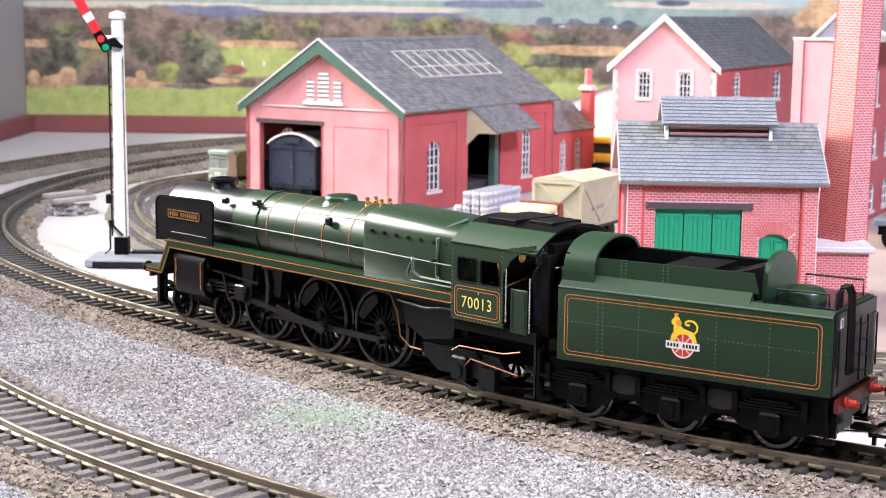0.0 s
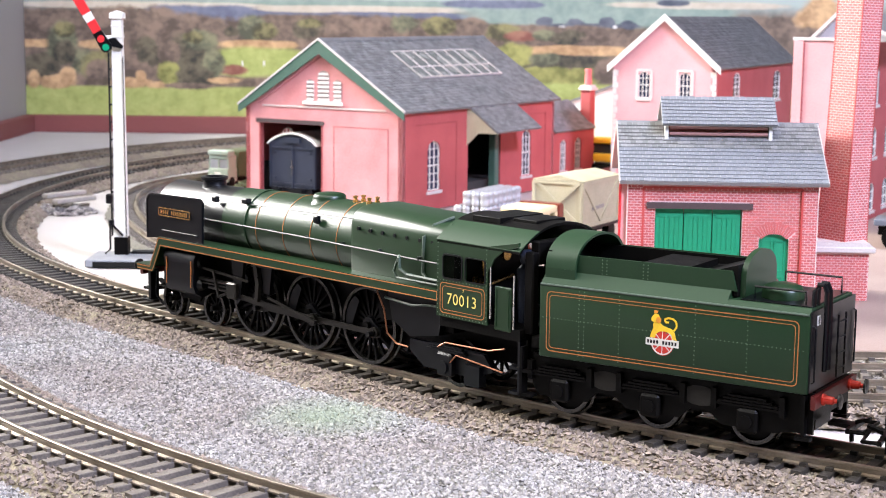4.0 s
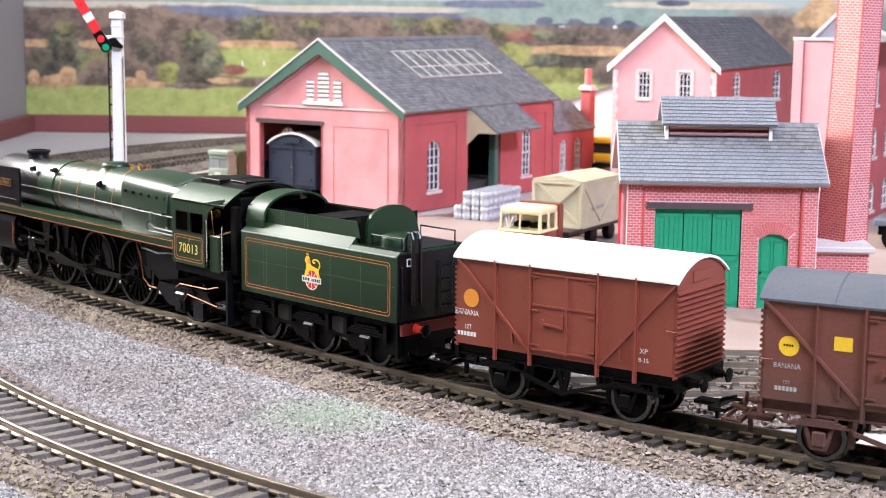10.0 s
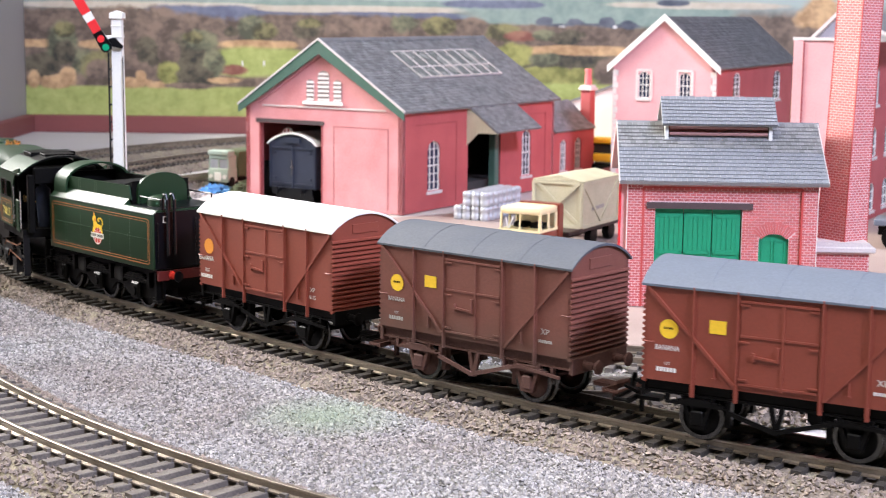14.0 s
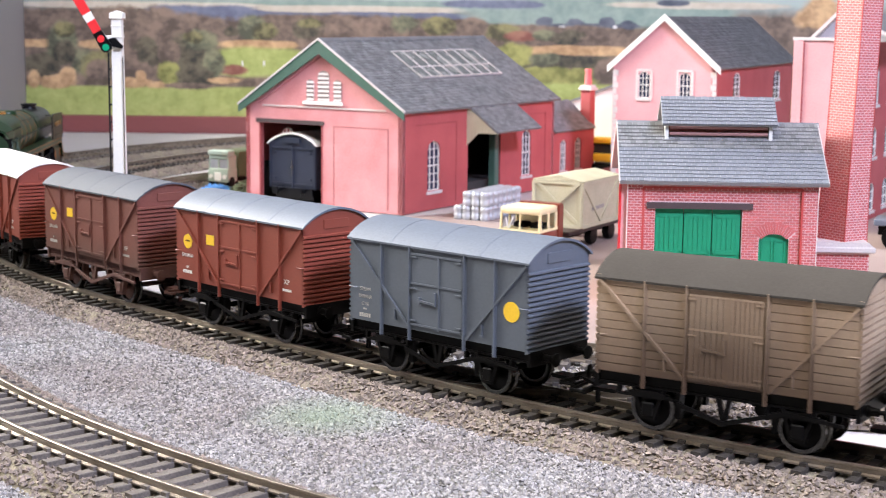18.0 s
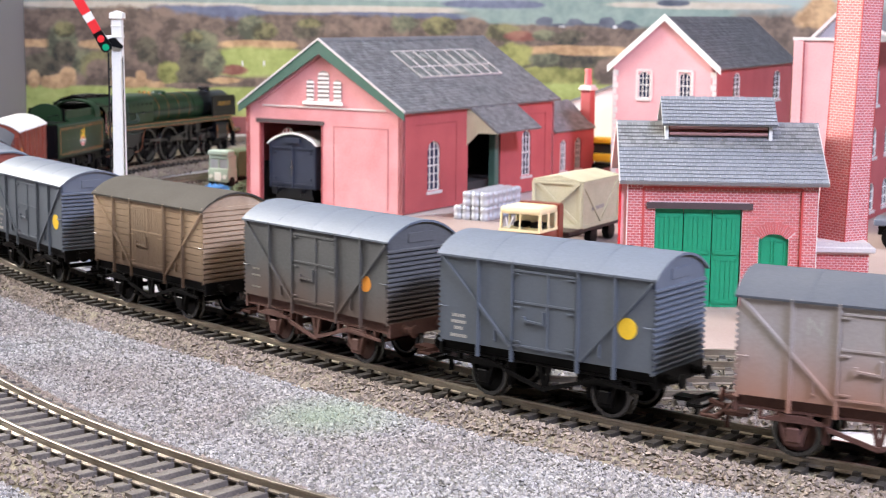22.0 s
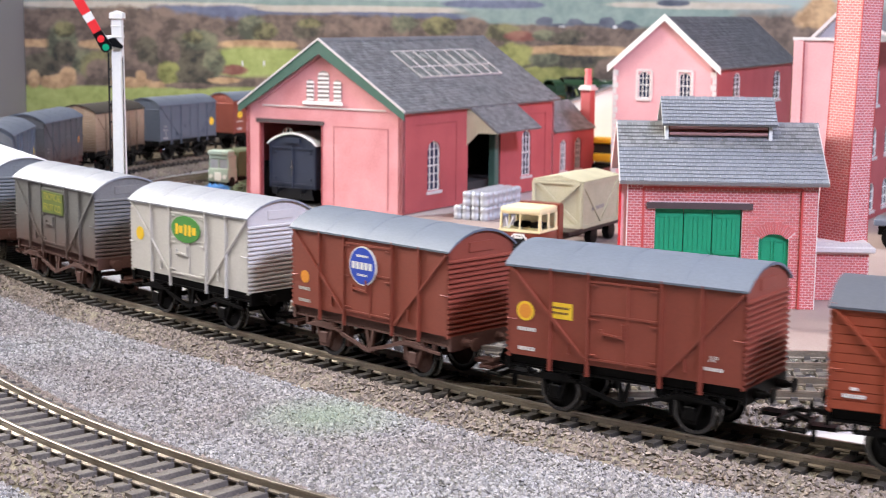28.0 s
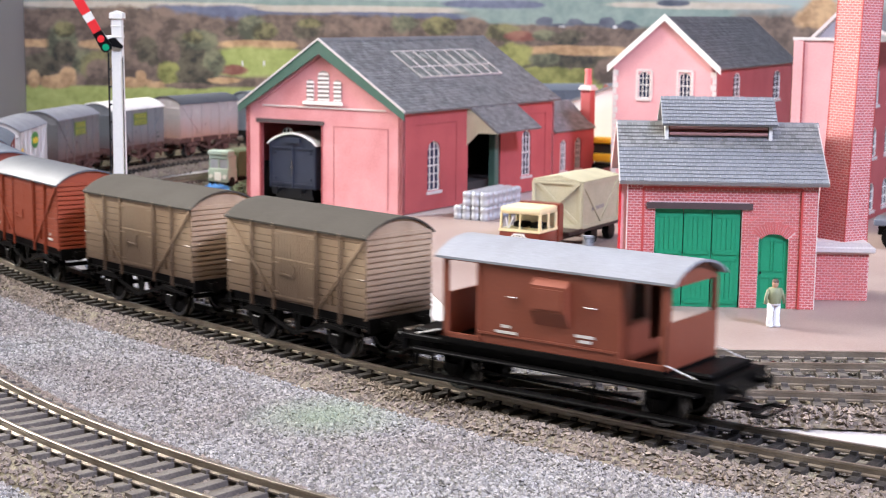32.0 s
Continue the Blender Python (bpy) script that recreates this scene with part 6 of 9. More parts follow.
# ---------------------------------------------------------------- rolling stock
# A vehicle's x runs to its rear, the outer side of the curve is -y, z is up from the rail tops.
def wheel_bm(r, y, spokes=0, crank=0.0):
    """One wheel with tread, flange, rim, hub and spokes (or a disc)."""
    bm = bmesh.new()
    s = -1 if y < 0 else 1
    a = abs(y)
    ring = [(a - 1.6, r - 0.05), (a - 1.35, r + 0.75), (a - 1.0, r + 0.7), (a - 0.75, r + 0.1), (a + 1.1, r), (a + 1.25, r - 0.15), (a + 1.25, r - 1.15), (a + 0.95, r - 1.3), (a - 1.3, r - 1.3)]
    seg = 40 if r > 9 else 24
    rings = []
    for d, q in ring:
        rings.append([bm.verts.new((q * math.cos(2 * math.pi * i / seg), s * d, q * math.sin(2 * math.pi * i / seg))) for i in range(seg)])
    k = len(rings)
    for j in range(k):
        for i in range(seg):
            bm.faces.new((rings[j][i], rings[j][(i + 1) % seg], rings[(j + 1) % k][(i + 1) % seg], rings[(j + 1) % k][i]))
    return bm


def wheelset(parent, x, r, spokes, name="wheelset", y=8.7, disc=None, mat_w=None):
    """Two wheels on an axle, turning about their own origin."""
    bm = bmesh.new()
    cyl(bm, "y", (0, 0), max(0.9, r * 0.1), -11.2, 11.2, 10)
    for sgn in (-1, 1):
        a, b = sorted((sgn * (y - 1.0), sgn * (y + 0.55)))
        if spokes:
            star = []
            for i in range(spokes):
                t = 2 * math.pi * i / spokes
                for ang, rad in ((-min(0.22, 2.4 / spokes), 0.25 * r), (-0.036, r - 1.0), (0.036, r - 1.0), (min(0.22, 2.4 / spokes), 0.25 * r)):
                    star.append((rad * math.cos(t + ang), rad * math.sin(t + ang)))
            prism(bm, star, "y", a + 0.4, b - 0.2)
            cyl(bm, "y", (0, 0), r * 0.2, a - 0.2, b + 0.35, 16)
        else:
            lathe(bm, "y", (0, 0), [(a + 0.3, r - 1.0), (a + 0.3, 1.5), (b - 0.2, 1.5), (b - 0.4, r - 1.0)] if sgn > 0 else [(a + 0.4, r - 1.0), (a + 0.2, 1.5), (b - 0.3, 1.5), (b - 0.3, r - 1.0)], 24)
    w = part(name, bm, mat_w or M["matt_black"], parent, at=mpose(x, 0, r))
    for sgn in (-1, 1):
        part("tyre", wheel_bm(r, sgn * y), M["tyre"], w, smooth=35)
    return w


def buffer_(parent, x, y, z, d, head="matt_black", body="matt_black"):
    """A sprung buffer pointing along d (+1 to the rear)."""
    bm = bmesh.new()
    lathe(bm, "x", (y, z), [(x, 1.5), (x + d * 0.6, 1.5), (x + d * 0.7, 1.15), (x + d * 3.0, 1.0), (x + d * 3.1, 0.6), (x + d * 4.2, 0.6)], 12)
    b = part("buffer", bm, M[body], parent)
    bm = bmesh.new()
    lathe(bm, "x", (y, z), [(x + d * 4.15, 1.0), (x + d * 4.4, 2.0), (x + d * 4.9, 1.9), (x + d * 5.1, 0.8)], 16)
    part("buffer_head", bm, M[head], b)
    return b


def coupling(parent, x, d, m):
    bm = bmesh.new()
    box(bm, min(x, x + d * 7.5), max(x, x + d * 7.5), -2.2, 2.2, 6.2, 7.2)
    tube(bm, [(x + d * 7, -6.5, 6.6), (x + d * 11, -6.5, 6.6), (x + d * 11, 6.5, 6.6), (x + d * 7, 6.5, 6.6)], 0.55, 6)
    box(bm, min(x + d * 6.4, x + d * 7.4), max(x + d * 6.4, x + d * 7.4), -7, 7, 6.0, 7.3)
    prism(bm, [(x + d * 7, 7.2), (x + d * 11, 8.8), (x + d * 10.8, 9.4), (x + d * 7, 8.2)], "y", -1.0, 1.0)
    box(bm, x + d * 6 - 0.5, x + d * 6 + 0.5, -0.6, 0.6, 2.5, 6.2)
    return part("coupling", bm, m, parent)


VL, VW, VB, VT = 34.6, 13.7, 15.0, 40.0


def van_meshes(planked):
    """The shared pieces of a ventilated van, each a mesh of its own."""
    out = {}
    bm = bmesh.new()
    s = -1
    if planked:
        rows = 11
        pts = [(-VW + 0.9, VB)]
        for i in range(rows):
            a, b = VB + (VT - VB) * i / rows, VB + (VT - VB) * (i + 1) / rows
            pts += [(-VW + 0.25, a), (-VW, a + 0.24), (-VW, b - 0.02)]
        pts.append((-VW + 0.9, VT))
        prism(bm, pts, "x", -VL, VL)
    else:
        box(bm, -VL, VL, -VW, -VW + 0.9, VB, VT)
    out["side"] = bm
    bm = bmesh.new()
    box(bm, -VL + 0.9, VL - 0.9, -VW + 1, VW - 1, VB, VB + 0.8)
    out["floor"] = bm
    # the lower end is ribbed, its arched head is flat
    bm = bmesh.new()
    n = 16 if not planked else 15
    top = VT - 2.6 if not planked else VT + 0.6
    pts = [(VL - 0.6, VB - 0.8)]
    h = (top - VB + 0.8) / n
    for i in range(n):
        a = VB - 0.8 + h * i
        pts += [(VL - 0.35, a), (VL + 0.65, a + 0.28 * h), (VL + 0.65, a + 0.62 * h), (VL - 0.35, a + h * 0.98)] if not planked else [(VL - 0.2, a), (VL + 0.5, a + 0.3 * h), (VL + 0.5, a + 0.97 * h)]
    pts.append((VL - 0.6, top))
    prism(bm, pts, "y", -VW, VW)
    out["end"] = bm
    bm = bmesh.new()
    prism(bm, [(-VW, VT - 3.0), (VW, VT - 3.0)] + van_roof_pts(VW, 44.6, VT)[::-1], "x", VL - 0.62, VL)
    out["end_head"] = bm
    bm = bmesh.new()
    rbox(bm, VL - 0.1, VL + 0.3, -5.2, 5.2, -1.5, 1.5, 0.1)
    out["end_plate"] = bm
    bm = bmesh.new()
    up = van_roof_pts(VW + 0.7, 45.4, VT - 0.1, 18)
    dn = van_roof_pts(VW + 0.7, 44.7, VT - 0.7, 18)
    prism(bm, up + dn[::-1], "x", -VL - 0.9, VL + 0.9)
    out["roof"] = bm
    bm = bmesh.new()
    u2 = van_roof_pts(VW + 0.73, 45.48, VT - 0.04, 18)
    prism(bm, u2 + up[::-1], "x", -0.2, 0.2)
    out["roof_seam"] = bm
    # an upright T-iron: flat plate with a web, one outline
    bm = bmesh.new()
    prism(bm, [(-0.6, -VW), (-0.6, -VW - 0.32), (-0.2, -VW - 0.32), (-0.2, -VW - 0.8), (0.2, -VW - 0.8), (0.2, -VW - 0.32), (0.6, -VW - 0.32), (0.6, -VW)], "z", VB - 3.2, VT)
    out["upright"] = bm
    for nm, e in (("strap_a", (-34, VT - 0.8, -10.4, VB + 1.2)), ("strap_b", (12.4, VB + 0.2, 34.2, VT - 1.0))):
        bm = bmesh.new()
        bar(bm, *e, 0.8, -VW - 0.6, -VW)
        out[nm] = bm
    bm = bmesh.new()
    tube(bm, [(-1.3, -VW - 0.2, 0), (-1.0, -VW - 0.9, 0), (1.0, -VW - 0.9, 0), (1.3, -VW - 0.2, 0)], 0.2, 5)
    out["handle"] = bm
    for nm, a, b in (("leaf_a", -9.0, 1.6), ("leaf_b", 2.0, 10.8)):
        bm = bmesh.new()
        if planked:
            pts = [(a, -VW)]
            k = 7
            for i in range(k):
                x0, x1 = a + (b - a) * i / k, a + (b - a) * (i + 1) / k
                pts += [(x0, -VW - 0.3), (x0 + 0.15, -VW - 0.55), (x1 - 0.05, -VW - 0.55)]
            pts += [(b, -VW)]
            prism(bm, pts, "z", VB + 1.0, VT - 2.2)
        else:
            box(bm, a, b, -VW - 0.35, -VW, VB + 1.0, VT - 2.2)
        out[nm] = bm
    bm = bmesh.new()
    box(bm, 1.5, 2.2, -VW - 0.66, -VW - 0.3, VB + 1.0, VT - 2.0)
    out["door_post"] = bm
    bm = bmesh.new()
    box(bm, -9.0, 10.8, -VW - 0.62, -VW - 0.3, -0.28, 0.28)
    out["door_rail"] = bm
    bm = bmesh.new()
    bar(bm, -1.2, 0, 1.2, 0, 0.4, -VW - 0.8, -VW - 0.3)
    out["hinge"] = bm
    bm = bmesh.new()
    y2, y3 = -VW - 1.0, -VW - 0.3
    prism(bm, [(-6.0, 23.9), (-5.75, 23.9), (-5.75, 23.1), (-5.05, 23.1), (-5.05, 23.8), (0.3, 23.4), (0.3, 23.3), (1.1, 23.3), (1.1, 27.2), (0.3, 27.2), (0.3, 24.0), (-5.05, 24.4), (-5.05, 25.2), (-5.75, 25.2), (-5.75, 24.5), (-6.0, 24.5)], "y", y2, y3)
    out["latch"] = bm
    bm = bmesh.new()
    prism(bm, [(-0.17, 0.4), (-0.17, 3.5), (0.17, 3.5), (0.17, 0.4), (0.45, 0.4), (0.45, 0), (-0.45, 0), (-0.45, 0.4)], "y", y2 + 0.3, y3 + 0.3)
    out["label_clip"] = bm
    return out


def underframe_meshes():
    out = {}
    bm = bmesh.new()
    prism(bm, [(-10.8, 14.9), (-12.7, 14.9), (-12.7, 14.1), (-12.1, 14.1), (-12.1, 12.2), (-12.7, 12.2), (-12.7, 11.6), (-11.2, 11.6), (-11.2, 14.1), (-10.8, 14.1)], "x", -VL, VL)
    out["solebar"] = bm
    bm = bmesh.new()
    prism(bm, [(-4.6, 11.8), (-3.6, 11.8), (-1.3, 5.0), (1.3, 5.0), (3.6, 11.8), (4.6, 11.8), (2.0, 3.6), (-2.0, 3.6)], "y", -13.2, -11.6)
    out["axle_guard"] = bm
    bm = bmesh.new()
    rbox(bm, -1.7, 1.7, -13.6, -11.4, 4.4, 8.2, 0.35)
    out["axlebox"] = bm
    bm = bmesh.new()
    pts = [(-8.4, 9.4), (8.4, 9.4)]
    for k in range(4):
        w = 8.4 - k * 1.6
        pts.append((w, 9.85 + k * 0.45))
        if k < 3:
            pts.append((w - 1.6, 9.85 + k * 0.45))
    for k in range(3, -1, -1):
        w = 8.4 - k * 1.6
        if k < 3:
            pts.append((-w + 1.6, 9.85 + k * 0.45))
        pts.append((-w, 9.85 + k * 0.45))
    prism(bm, pts, "y", -13.6, -12.2)
    out["leaf_spring"] = bm
    bm = bmesh.new()
    prism(bm, [(-0.4, 2.4), (0.6, 2.4), (0.3, 0), (-0.3, 0)], "y", -13.2, -11.6)
    out["spring_hanger"] = bm
    bm = bmesh.new()
    box(bm, VL - 0.4, VL + 0.8, -13.0, 13.0, 10.6, 14.9)
    out["headstock"] = bm
    bm = bmesh.new()
    box(bm, -VL + 0.5, VL - 0.5, -11, 11, 13.4, 14.6)
    out["floor_frame"] = bm
    bm = bmesh.new()
    prism(bm, [(-11.9, 8.5), (0.4, 5.0), (0.6, 5.0), (17.2, 10.1), (31.5, 9.0), (31.5, 9.8), (17.0, 11.1), (0.5, 6.2), (-11.5, 9.5)], "y", -13.9, -13.2)
    out["brake_lever"] = bm
    bm = bmesh.new()
    prism(bm, [(-1.6, 11.8), (-0.4, 11.8), (0.5, 7.6), (1.4, 11.8), (2.6, 11.8), (1.1, 4.6), (0.0, 4.6)], "y", -12.8, -11.8)
    out["v_hanger"] = bm
    bm = bmesh.new()
    prism(bm, [(-0.9, 10.5), (0.9, 10.5), (0.7, 4.0), (-0.7, 4.0)], "y", -9.8, -7.6)
    out["brake_shoe"] = bm
    bm = bmesh.new()
    cyl(bm, "y", (8.5, 8.6), 3.0, -4, 4, 14)
    out["vacuum_cylinder"] = bm
    return out


VAN_MESH = {}
for _pl in (False, True):
    for _k, _bm in van_meshes(_pl).items():
        VAN_MESH[(_pl, _k)] = _bm


def shared(key, material, smooth=None, cache={}):
    """A mesh of a van's piece in that material, made once."""
    kk = (key, material.name)
    if kk not in cache:
        src = UNDER[key] if isinstance(key, str) else VAN_MESH[key]
        cache[kk] = mesh_of(key if isinstance(key, str) else key[1], src.copy(), material, smooth)
    return cache[kk]


UNDER = underframe_meshes()
WHEELS = {}


def child(name, me, parent, m=None, label=""):
    ob = new(name, me)
    ob.parent = parent
    if m is not None:
        ob.matrix_basis = m
    if label:
        ob["label"] = label
    return ob


def side_mark(parent, name, pts, x, z, material, lift=0.42):
    """A flat painted shape on both sides of a body (pts about its centre)."""
    obs = []
    for s in (-1, 1):
        bm = bmesh.new()
        y0, y1 = sorted((s * (VW + 0.02), s * (VW + lift)))
        prism(bm, [(-px - x, pz + z) for px, pz in pts] if s > 0 else [(px + x, pz + z) for px, pz in pts], "y", y0, y1)
        obs.append(part(name, bm, material, parent))
    return obs


def bars(parent, x, z, w, h, material, lift=0.42, both=True):
    n = max(1, round(w / max(0.7, h * 0.85))) if w > 1.5 * h else 1
    for s in (-1, 1):
        bm = bmesh.new()
        for i in range(n):
            a, b = -w / 2 + w * i / n, -w / 2 + w * (i + 0.72) / n if n > 1 else w / 2
            box(bm, *sorted((-s * (x + a), -s * (x + b))), *sorted((s * (VW + 0.02), s * (VW + lift))), z - h / 2, z + h / 2)
        part("lettering_bar", bm, material, parent)


def side_words(parent, text, size, x, z, material, lift=0.05, w=VW, squash=1.0, space=1.0):
    words(text, size, material, parent, mpose(x, -w - lift, z, 90, 0, 0), squash=squash, space=space)
    words(text, size, material, parent, mpose(-x, w + lift, z, 90, 0, 180), squash=squash, space=space)


TRAIN = []  # (vehicle, distance behind the first van, half its wheelbase)
SPIN = []   # (wheelset, x, radius, vehicle's distance)


def van(label, back, body, roof, planked=False, frame_m="matt_black", marks=None):
    v = thing("goods_van", Matrix(), label, "goods van", "vans of the train")
    mb, mf = M[body], M[frame_m]
    turn = pose(0, 0, 0, 0, 0, 180)
    get = lambda k, m, smooth=None: shared((planked, k), m, smooth)
    child("floor", get("floor", mb), v)
    child("roof", get("roof", M[roof], 40), v)
    if not planked:
        for x in (-17.5, 0, 17.5):
            child("roof_seam", get("roof_seam", M[roof], 40), v, mpose(x, 0, 0))
    child("floor_frame", shared("floor_frame", mf), v)
    child("vacuum_cylinder", shared("vacuum_cylinder", mf), v)
    for T in (Matrix(), turn):
        end = child("van_end", get("end", mb), v, T)
        child("end_head", get("end_head", mb), end)
        if not planked:
            child("end_plate", get("end_plate", mb), end, mpose(0, 0, VT + 0.2))
        child("headstock", shared("headstock", mf), v, T)
        # the pattern of irons runs the same way along both sides, as a mirror image
        side = child("van_side", get("side", mb), v, T)
        for x in (-21.3, -9.8, 11.6, 23.0):
            child("upright", get("upright", mb), side, mpose(x, 0, 0))
        child("diagonal_strap", get("strap_a", mb), side)
        child("diagonal_strap", get("strap_b", mb), side)
        for x, z in ((-33.2, 25), (33.5, 27)):
            child("grab_handle", get("handle", mb), side, mpose(x, 0, z))
        for x in (-15.5, 18.5):
            child("label_clip", get("label_clip", mb), side, mpose(x, 0, 17))
        for nm in ("leaf_a", "leaf_b"):
            leaf = child("door", get(nm, mb), v, T)
            for z in (VB + 3.0, 27.5, VT - 3.2):
                child("hinge", get("hinge", mb), leaf, mpose(-8.0 if nm == "leaf_a" else 9.7, 0, z))
            if nm == "leaf_a":
                child("latch", get("latch", mb), leaf)
            else:
                child("door_post", get("door_post", mb), leaf)
                for z in (VT - 2.3, 29.0, VB + 1.8):
                    child("door_rail", get("door_rail", mb), leaf, mpose(0, 0, z))
        sole = child("solebar", shared("solebar", mf), v, T)
        child("brake_lever", shared("brake_lever", mf), sole)
        child("v_hanger", shared("v_hanger", mf), sole)
        for x in (-20, 20):
            child("axle_guard", shared("axle_guard", mf), sole, mpose(x, 0, 0))
            child("axlebox", shared("axlebox", mf), sole, mpose(x, 0, 0))
            child("leaf_spring", shared("leaf_spring", mf), sole, mpose(x, 0, 0))
            for e in (-8.4, 8.4):
                child("spring_hanger", shared("spring_hanger", mf), sole, mpose(x + e, 0, 9.4))
        for x in (-13, 13):
            child("brake_shoe", shared("brake_shoe", mf), sole, mpose(x, 0, 0))
    for x in (-20.0, 20.0):
        key = (frame_m,)
        if key not in WHEELS:
            WHEELS[key] = wheelset(v, x, 6.2, 0, mat_w=M[frame_m])
            w = WHEELS[key]
        else:
            src = WHEELS[key]
            w = child("wheelset", src.data, v, mpose(x, 0, 6.2))
            for c in src.children:
                child("tyre", c.data, w)
        SPIN.append((w, x, 6.2, back))
    for d_ in (-1, 1):
        for y in (-7.2, 7.2):
            buffer_(v, d_ * (VL + 0.7), y, 12.6, d_, body=frame_m, head=frame_m)
        coupling(v, d_ * VL, d_, M[frame_m])
    if marks:
        marks(v)
    TRAIN.append((v, back, 20.0))
    return v


DOT = disc_pts(0, 0, 2.5, 24)
P_ = 93.05


def marks_white_roof(v):
    side_mark(v, "orange_dot", disc_pts(0, 0, 2.6, 24), -29.5, 28.3, M["orange_dot"], 0.12)
    side_words(v, "BANANA", 2.3, -31.0, 24.0, M["letter"], squash=0.85)
    side_words(v, "12T", 1.7, -30.6, 20.0, M["letter"])
    bars(v, -30.8, 18.0, 6.5, 1.2, M["letter"], 0.1)
    side_words(v, "XP", 2.0, 25.5, 20.6, M["letter"])
    side_words(v, "8-15", 1.7, 25.5, 18.2, M["letter"])


def marks_dot_panel(v, tone="letter"):
    side_mark(v, "yellow_dot", DOT, -28.0, 28.6, M["yellow"], 0.12)
    bars(v, -28.0, 28.8, 2.6, 0.55, M["matt_black"], 0.16)
    side_mark(v, "yellow_label", [(-2.2, -1.7), (2.2, -1.7), (2.2, 1.7), (-2.2, 1.7)], -15.0, 30.4, M["yellow"], 0.12)
    side_words(v, "BANANA", 1.9, -28.3, 23.6, M[tone], squash=0.85)
    side_words(v, "12T", 1.1, -28.3, 19.6, M[tone])
    bars(v, -28.3, 18.0, 5.6, 1.1, M[tone], 0.1)
    side_words(v, "XP", 2.3, 26.4, 21.4, M[tone])
    bars(v, 26.6, 18.8, 4.6, 0.8, M[tone], 0.1)


def marks_grey(v, tone="letter_grey"):
    side_mark(v, "yellow_dot", disc_pts(0, 0, 2.9, 24), 29.0, 25.5, M["yellow"], 0.12)
    side_words(v, "STEAM", 1.6, -28.3, 24.6, M[tone], squash=0.95)
    side_words(v, "BANANA", 1.6, -28.3, 22.4, M[tone], squash=0.85)
    side_words(v, "G W", 1.5, -28.3, 20.1, M[tone])
    bars(v, -28.3, 18.6, 1.6, 0.5, M[tone], 0.1)
    bars(v, -28.3, 16.7, 4.8, 1.2, M[tone], 0.1)


def marks_grey_plain(v):
    side_mark(v, "yellow_dot", disc_pts(0, 0, 2.9, 24), 26.8, 26.0, M["yellow"], 0.12)
    for z, w in ((22.6, 4.6), (20.8, 5.2), (19.0, 3.2), (16.8, 5.8)):
        bars(v, -28.0, z, w, 0.9, M["letter_grey"], 0.1)


def marks_dark(v):
    side_mark(v, "yellow_dot", disc_pts(0, 0, 2.5, 24), 25.0, 26.0, M["orange_dot"], 0.12)
    for z, w in ((24.0, 3.6), (21.8, 4.4), (18.0, 4.6)):
        bars(v, -28.6, z, w, 0.6, M["letter_dim"], 0.1)


def marks_ne(v):
    side_words(v, "N", 6.2, -15.6, 33.6, M["letter_grey"])
    side_words(v, "E", 6.2, 16.2, 33.4, M["letter_grey"])


def marks_poster(v):
    side_mark(v, "green_panel", [(-9.0, -4.2), (9.0, -4.2), (9.0, 4.2), (-9.0, 4.2)], 0.8, 32.6, M["panel_green"], 0.85)
    side_words(v, "TROPICAL", 4.0, 0.9, 34.7, M["poster_yellow"], 0.9, squash=0.84)
    side_words(v, "FRUIT CO.", 4.0, 0.9, 30.5, M["poster_yellow"], 0.9, squash=0.84)


def marks_v9(v):
    marks_poster(v)
    side_mark(v, "yellow_dot", disc_pts(0, 0, 2.2, 24), -28.6, 28.6, M["orange_dot"], 0.12)
    side_words(v, "12T", 2.2, -28.6, 21.4, M["letter_dark"])
    bars(v, -28.6, 18.6, 5.6, 1.2, M["letter_dark"], 0.1)
    side_words(v, "XP", 2.0, 25.8, 21.4, M["letter_dark"])
    bars(v, 25.8, 18.6, 5.2, 1.1, M["letter_dark"], 0.1)


def marks_v10(v):
    marks_poster(v)


def marks_oval(v):
    side_mark(v, "green_oval", disc_pts(0, 0, 8.4, 36, 4.6), 0.4, 32.6, M["oval_green"], 0.85)
    for x, w, h in ((-5.0, 1.6, 3.8), (-2.6, 2.2, 2.6), (0.2, 1.5, 3.8), (2.6, 1.5, 3.8), (5.2, 2.2, 2.6)):
        bars(v, x + 0.4, 32.4, w, h, M["yellow"], 0.92)
    side_mark(v, "yellow_dot", disc_pts(0, 0, 2.4, 24), -28.8, 28.2, M["yellow"], 0.12)


def marks_disc(v):
    side_mark(v, "white_ring", disc_pts(0, 0, 6.0, 36), -0.8, 31.4, M["letter"], 0.82)
    side_mark(v, "blue_disc", disc_pts(0, 0, 5.6, 36), -0.8, 31.4, M["blue"], 0.88)
    bars(v, -0.8, 31.4, 9.4, 2.2, M["letter"], 0.93)
    bars(v, -0.8, 34.4, 5.4, 0.7, M["letter"], 0.93)
    bars(v, -0.8, 28.6, 4.6, 0.7, M["letter"], 0.93)
    side_mark(v, "yellow_dot", disc_pts(0, 0, 2.0, 24), -28.6, 24.6, M["orange_dot"], 0.12)
    for z, w in ((20.8, 5.6), (17.0, 5.8)):
        bars(v, -28.8, z, w, 1.0, M["letter_grey"], 0.1)


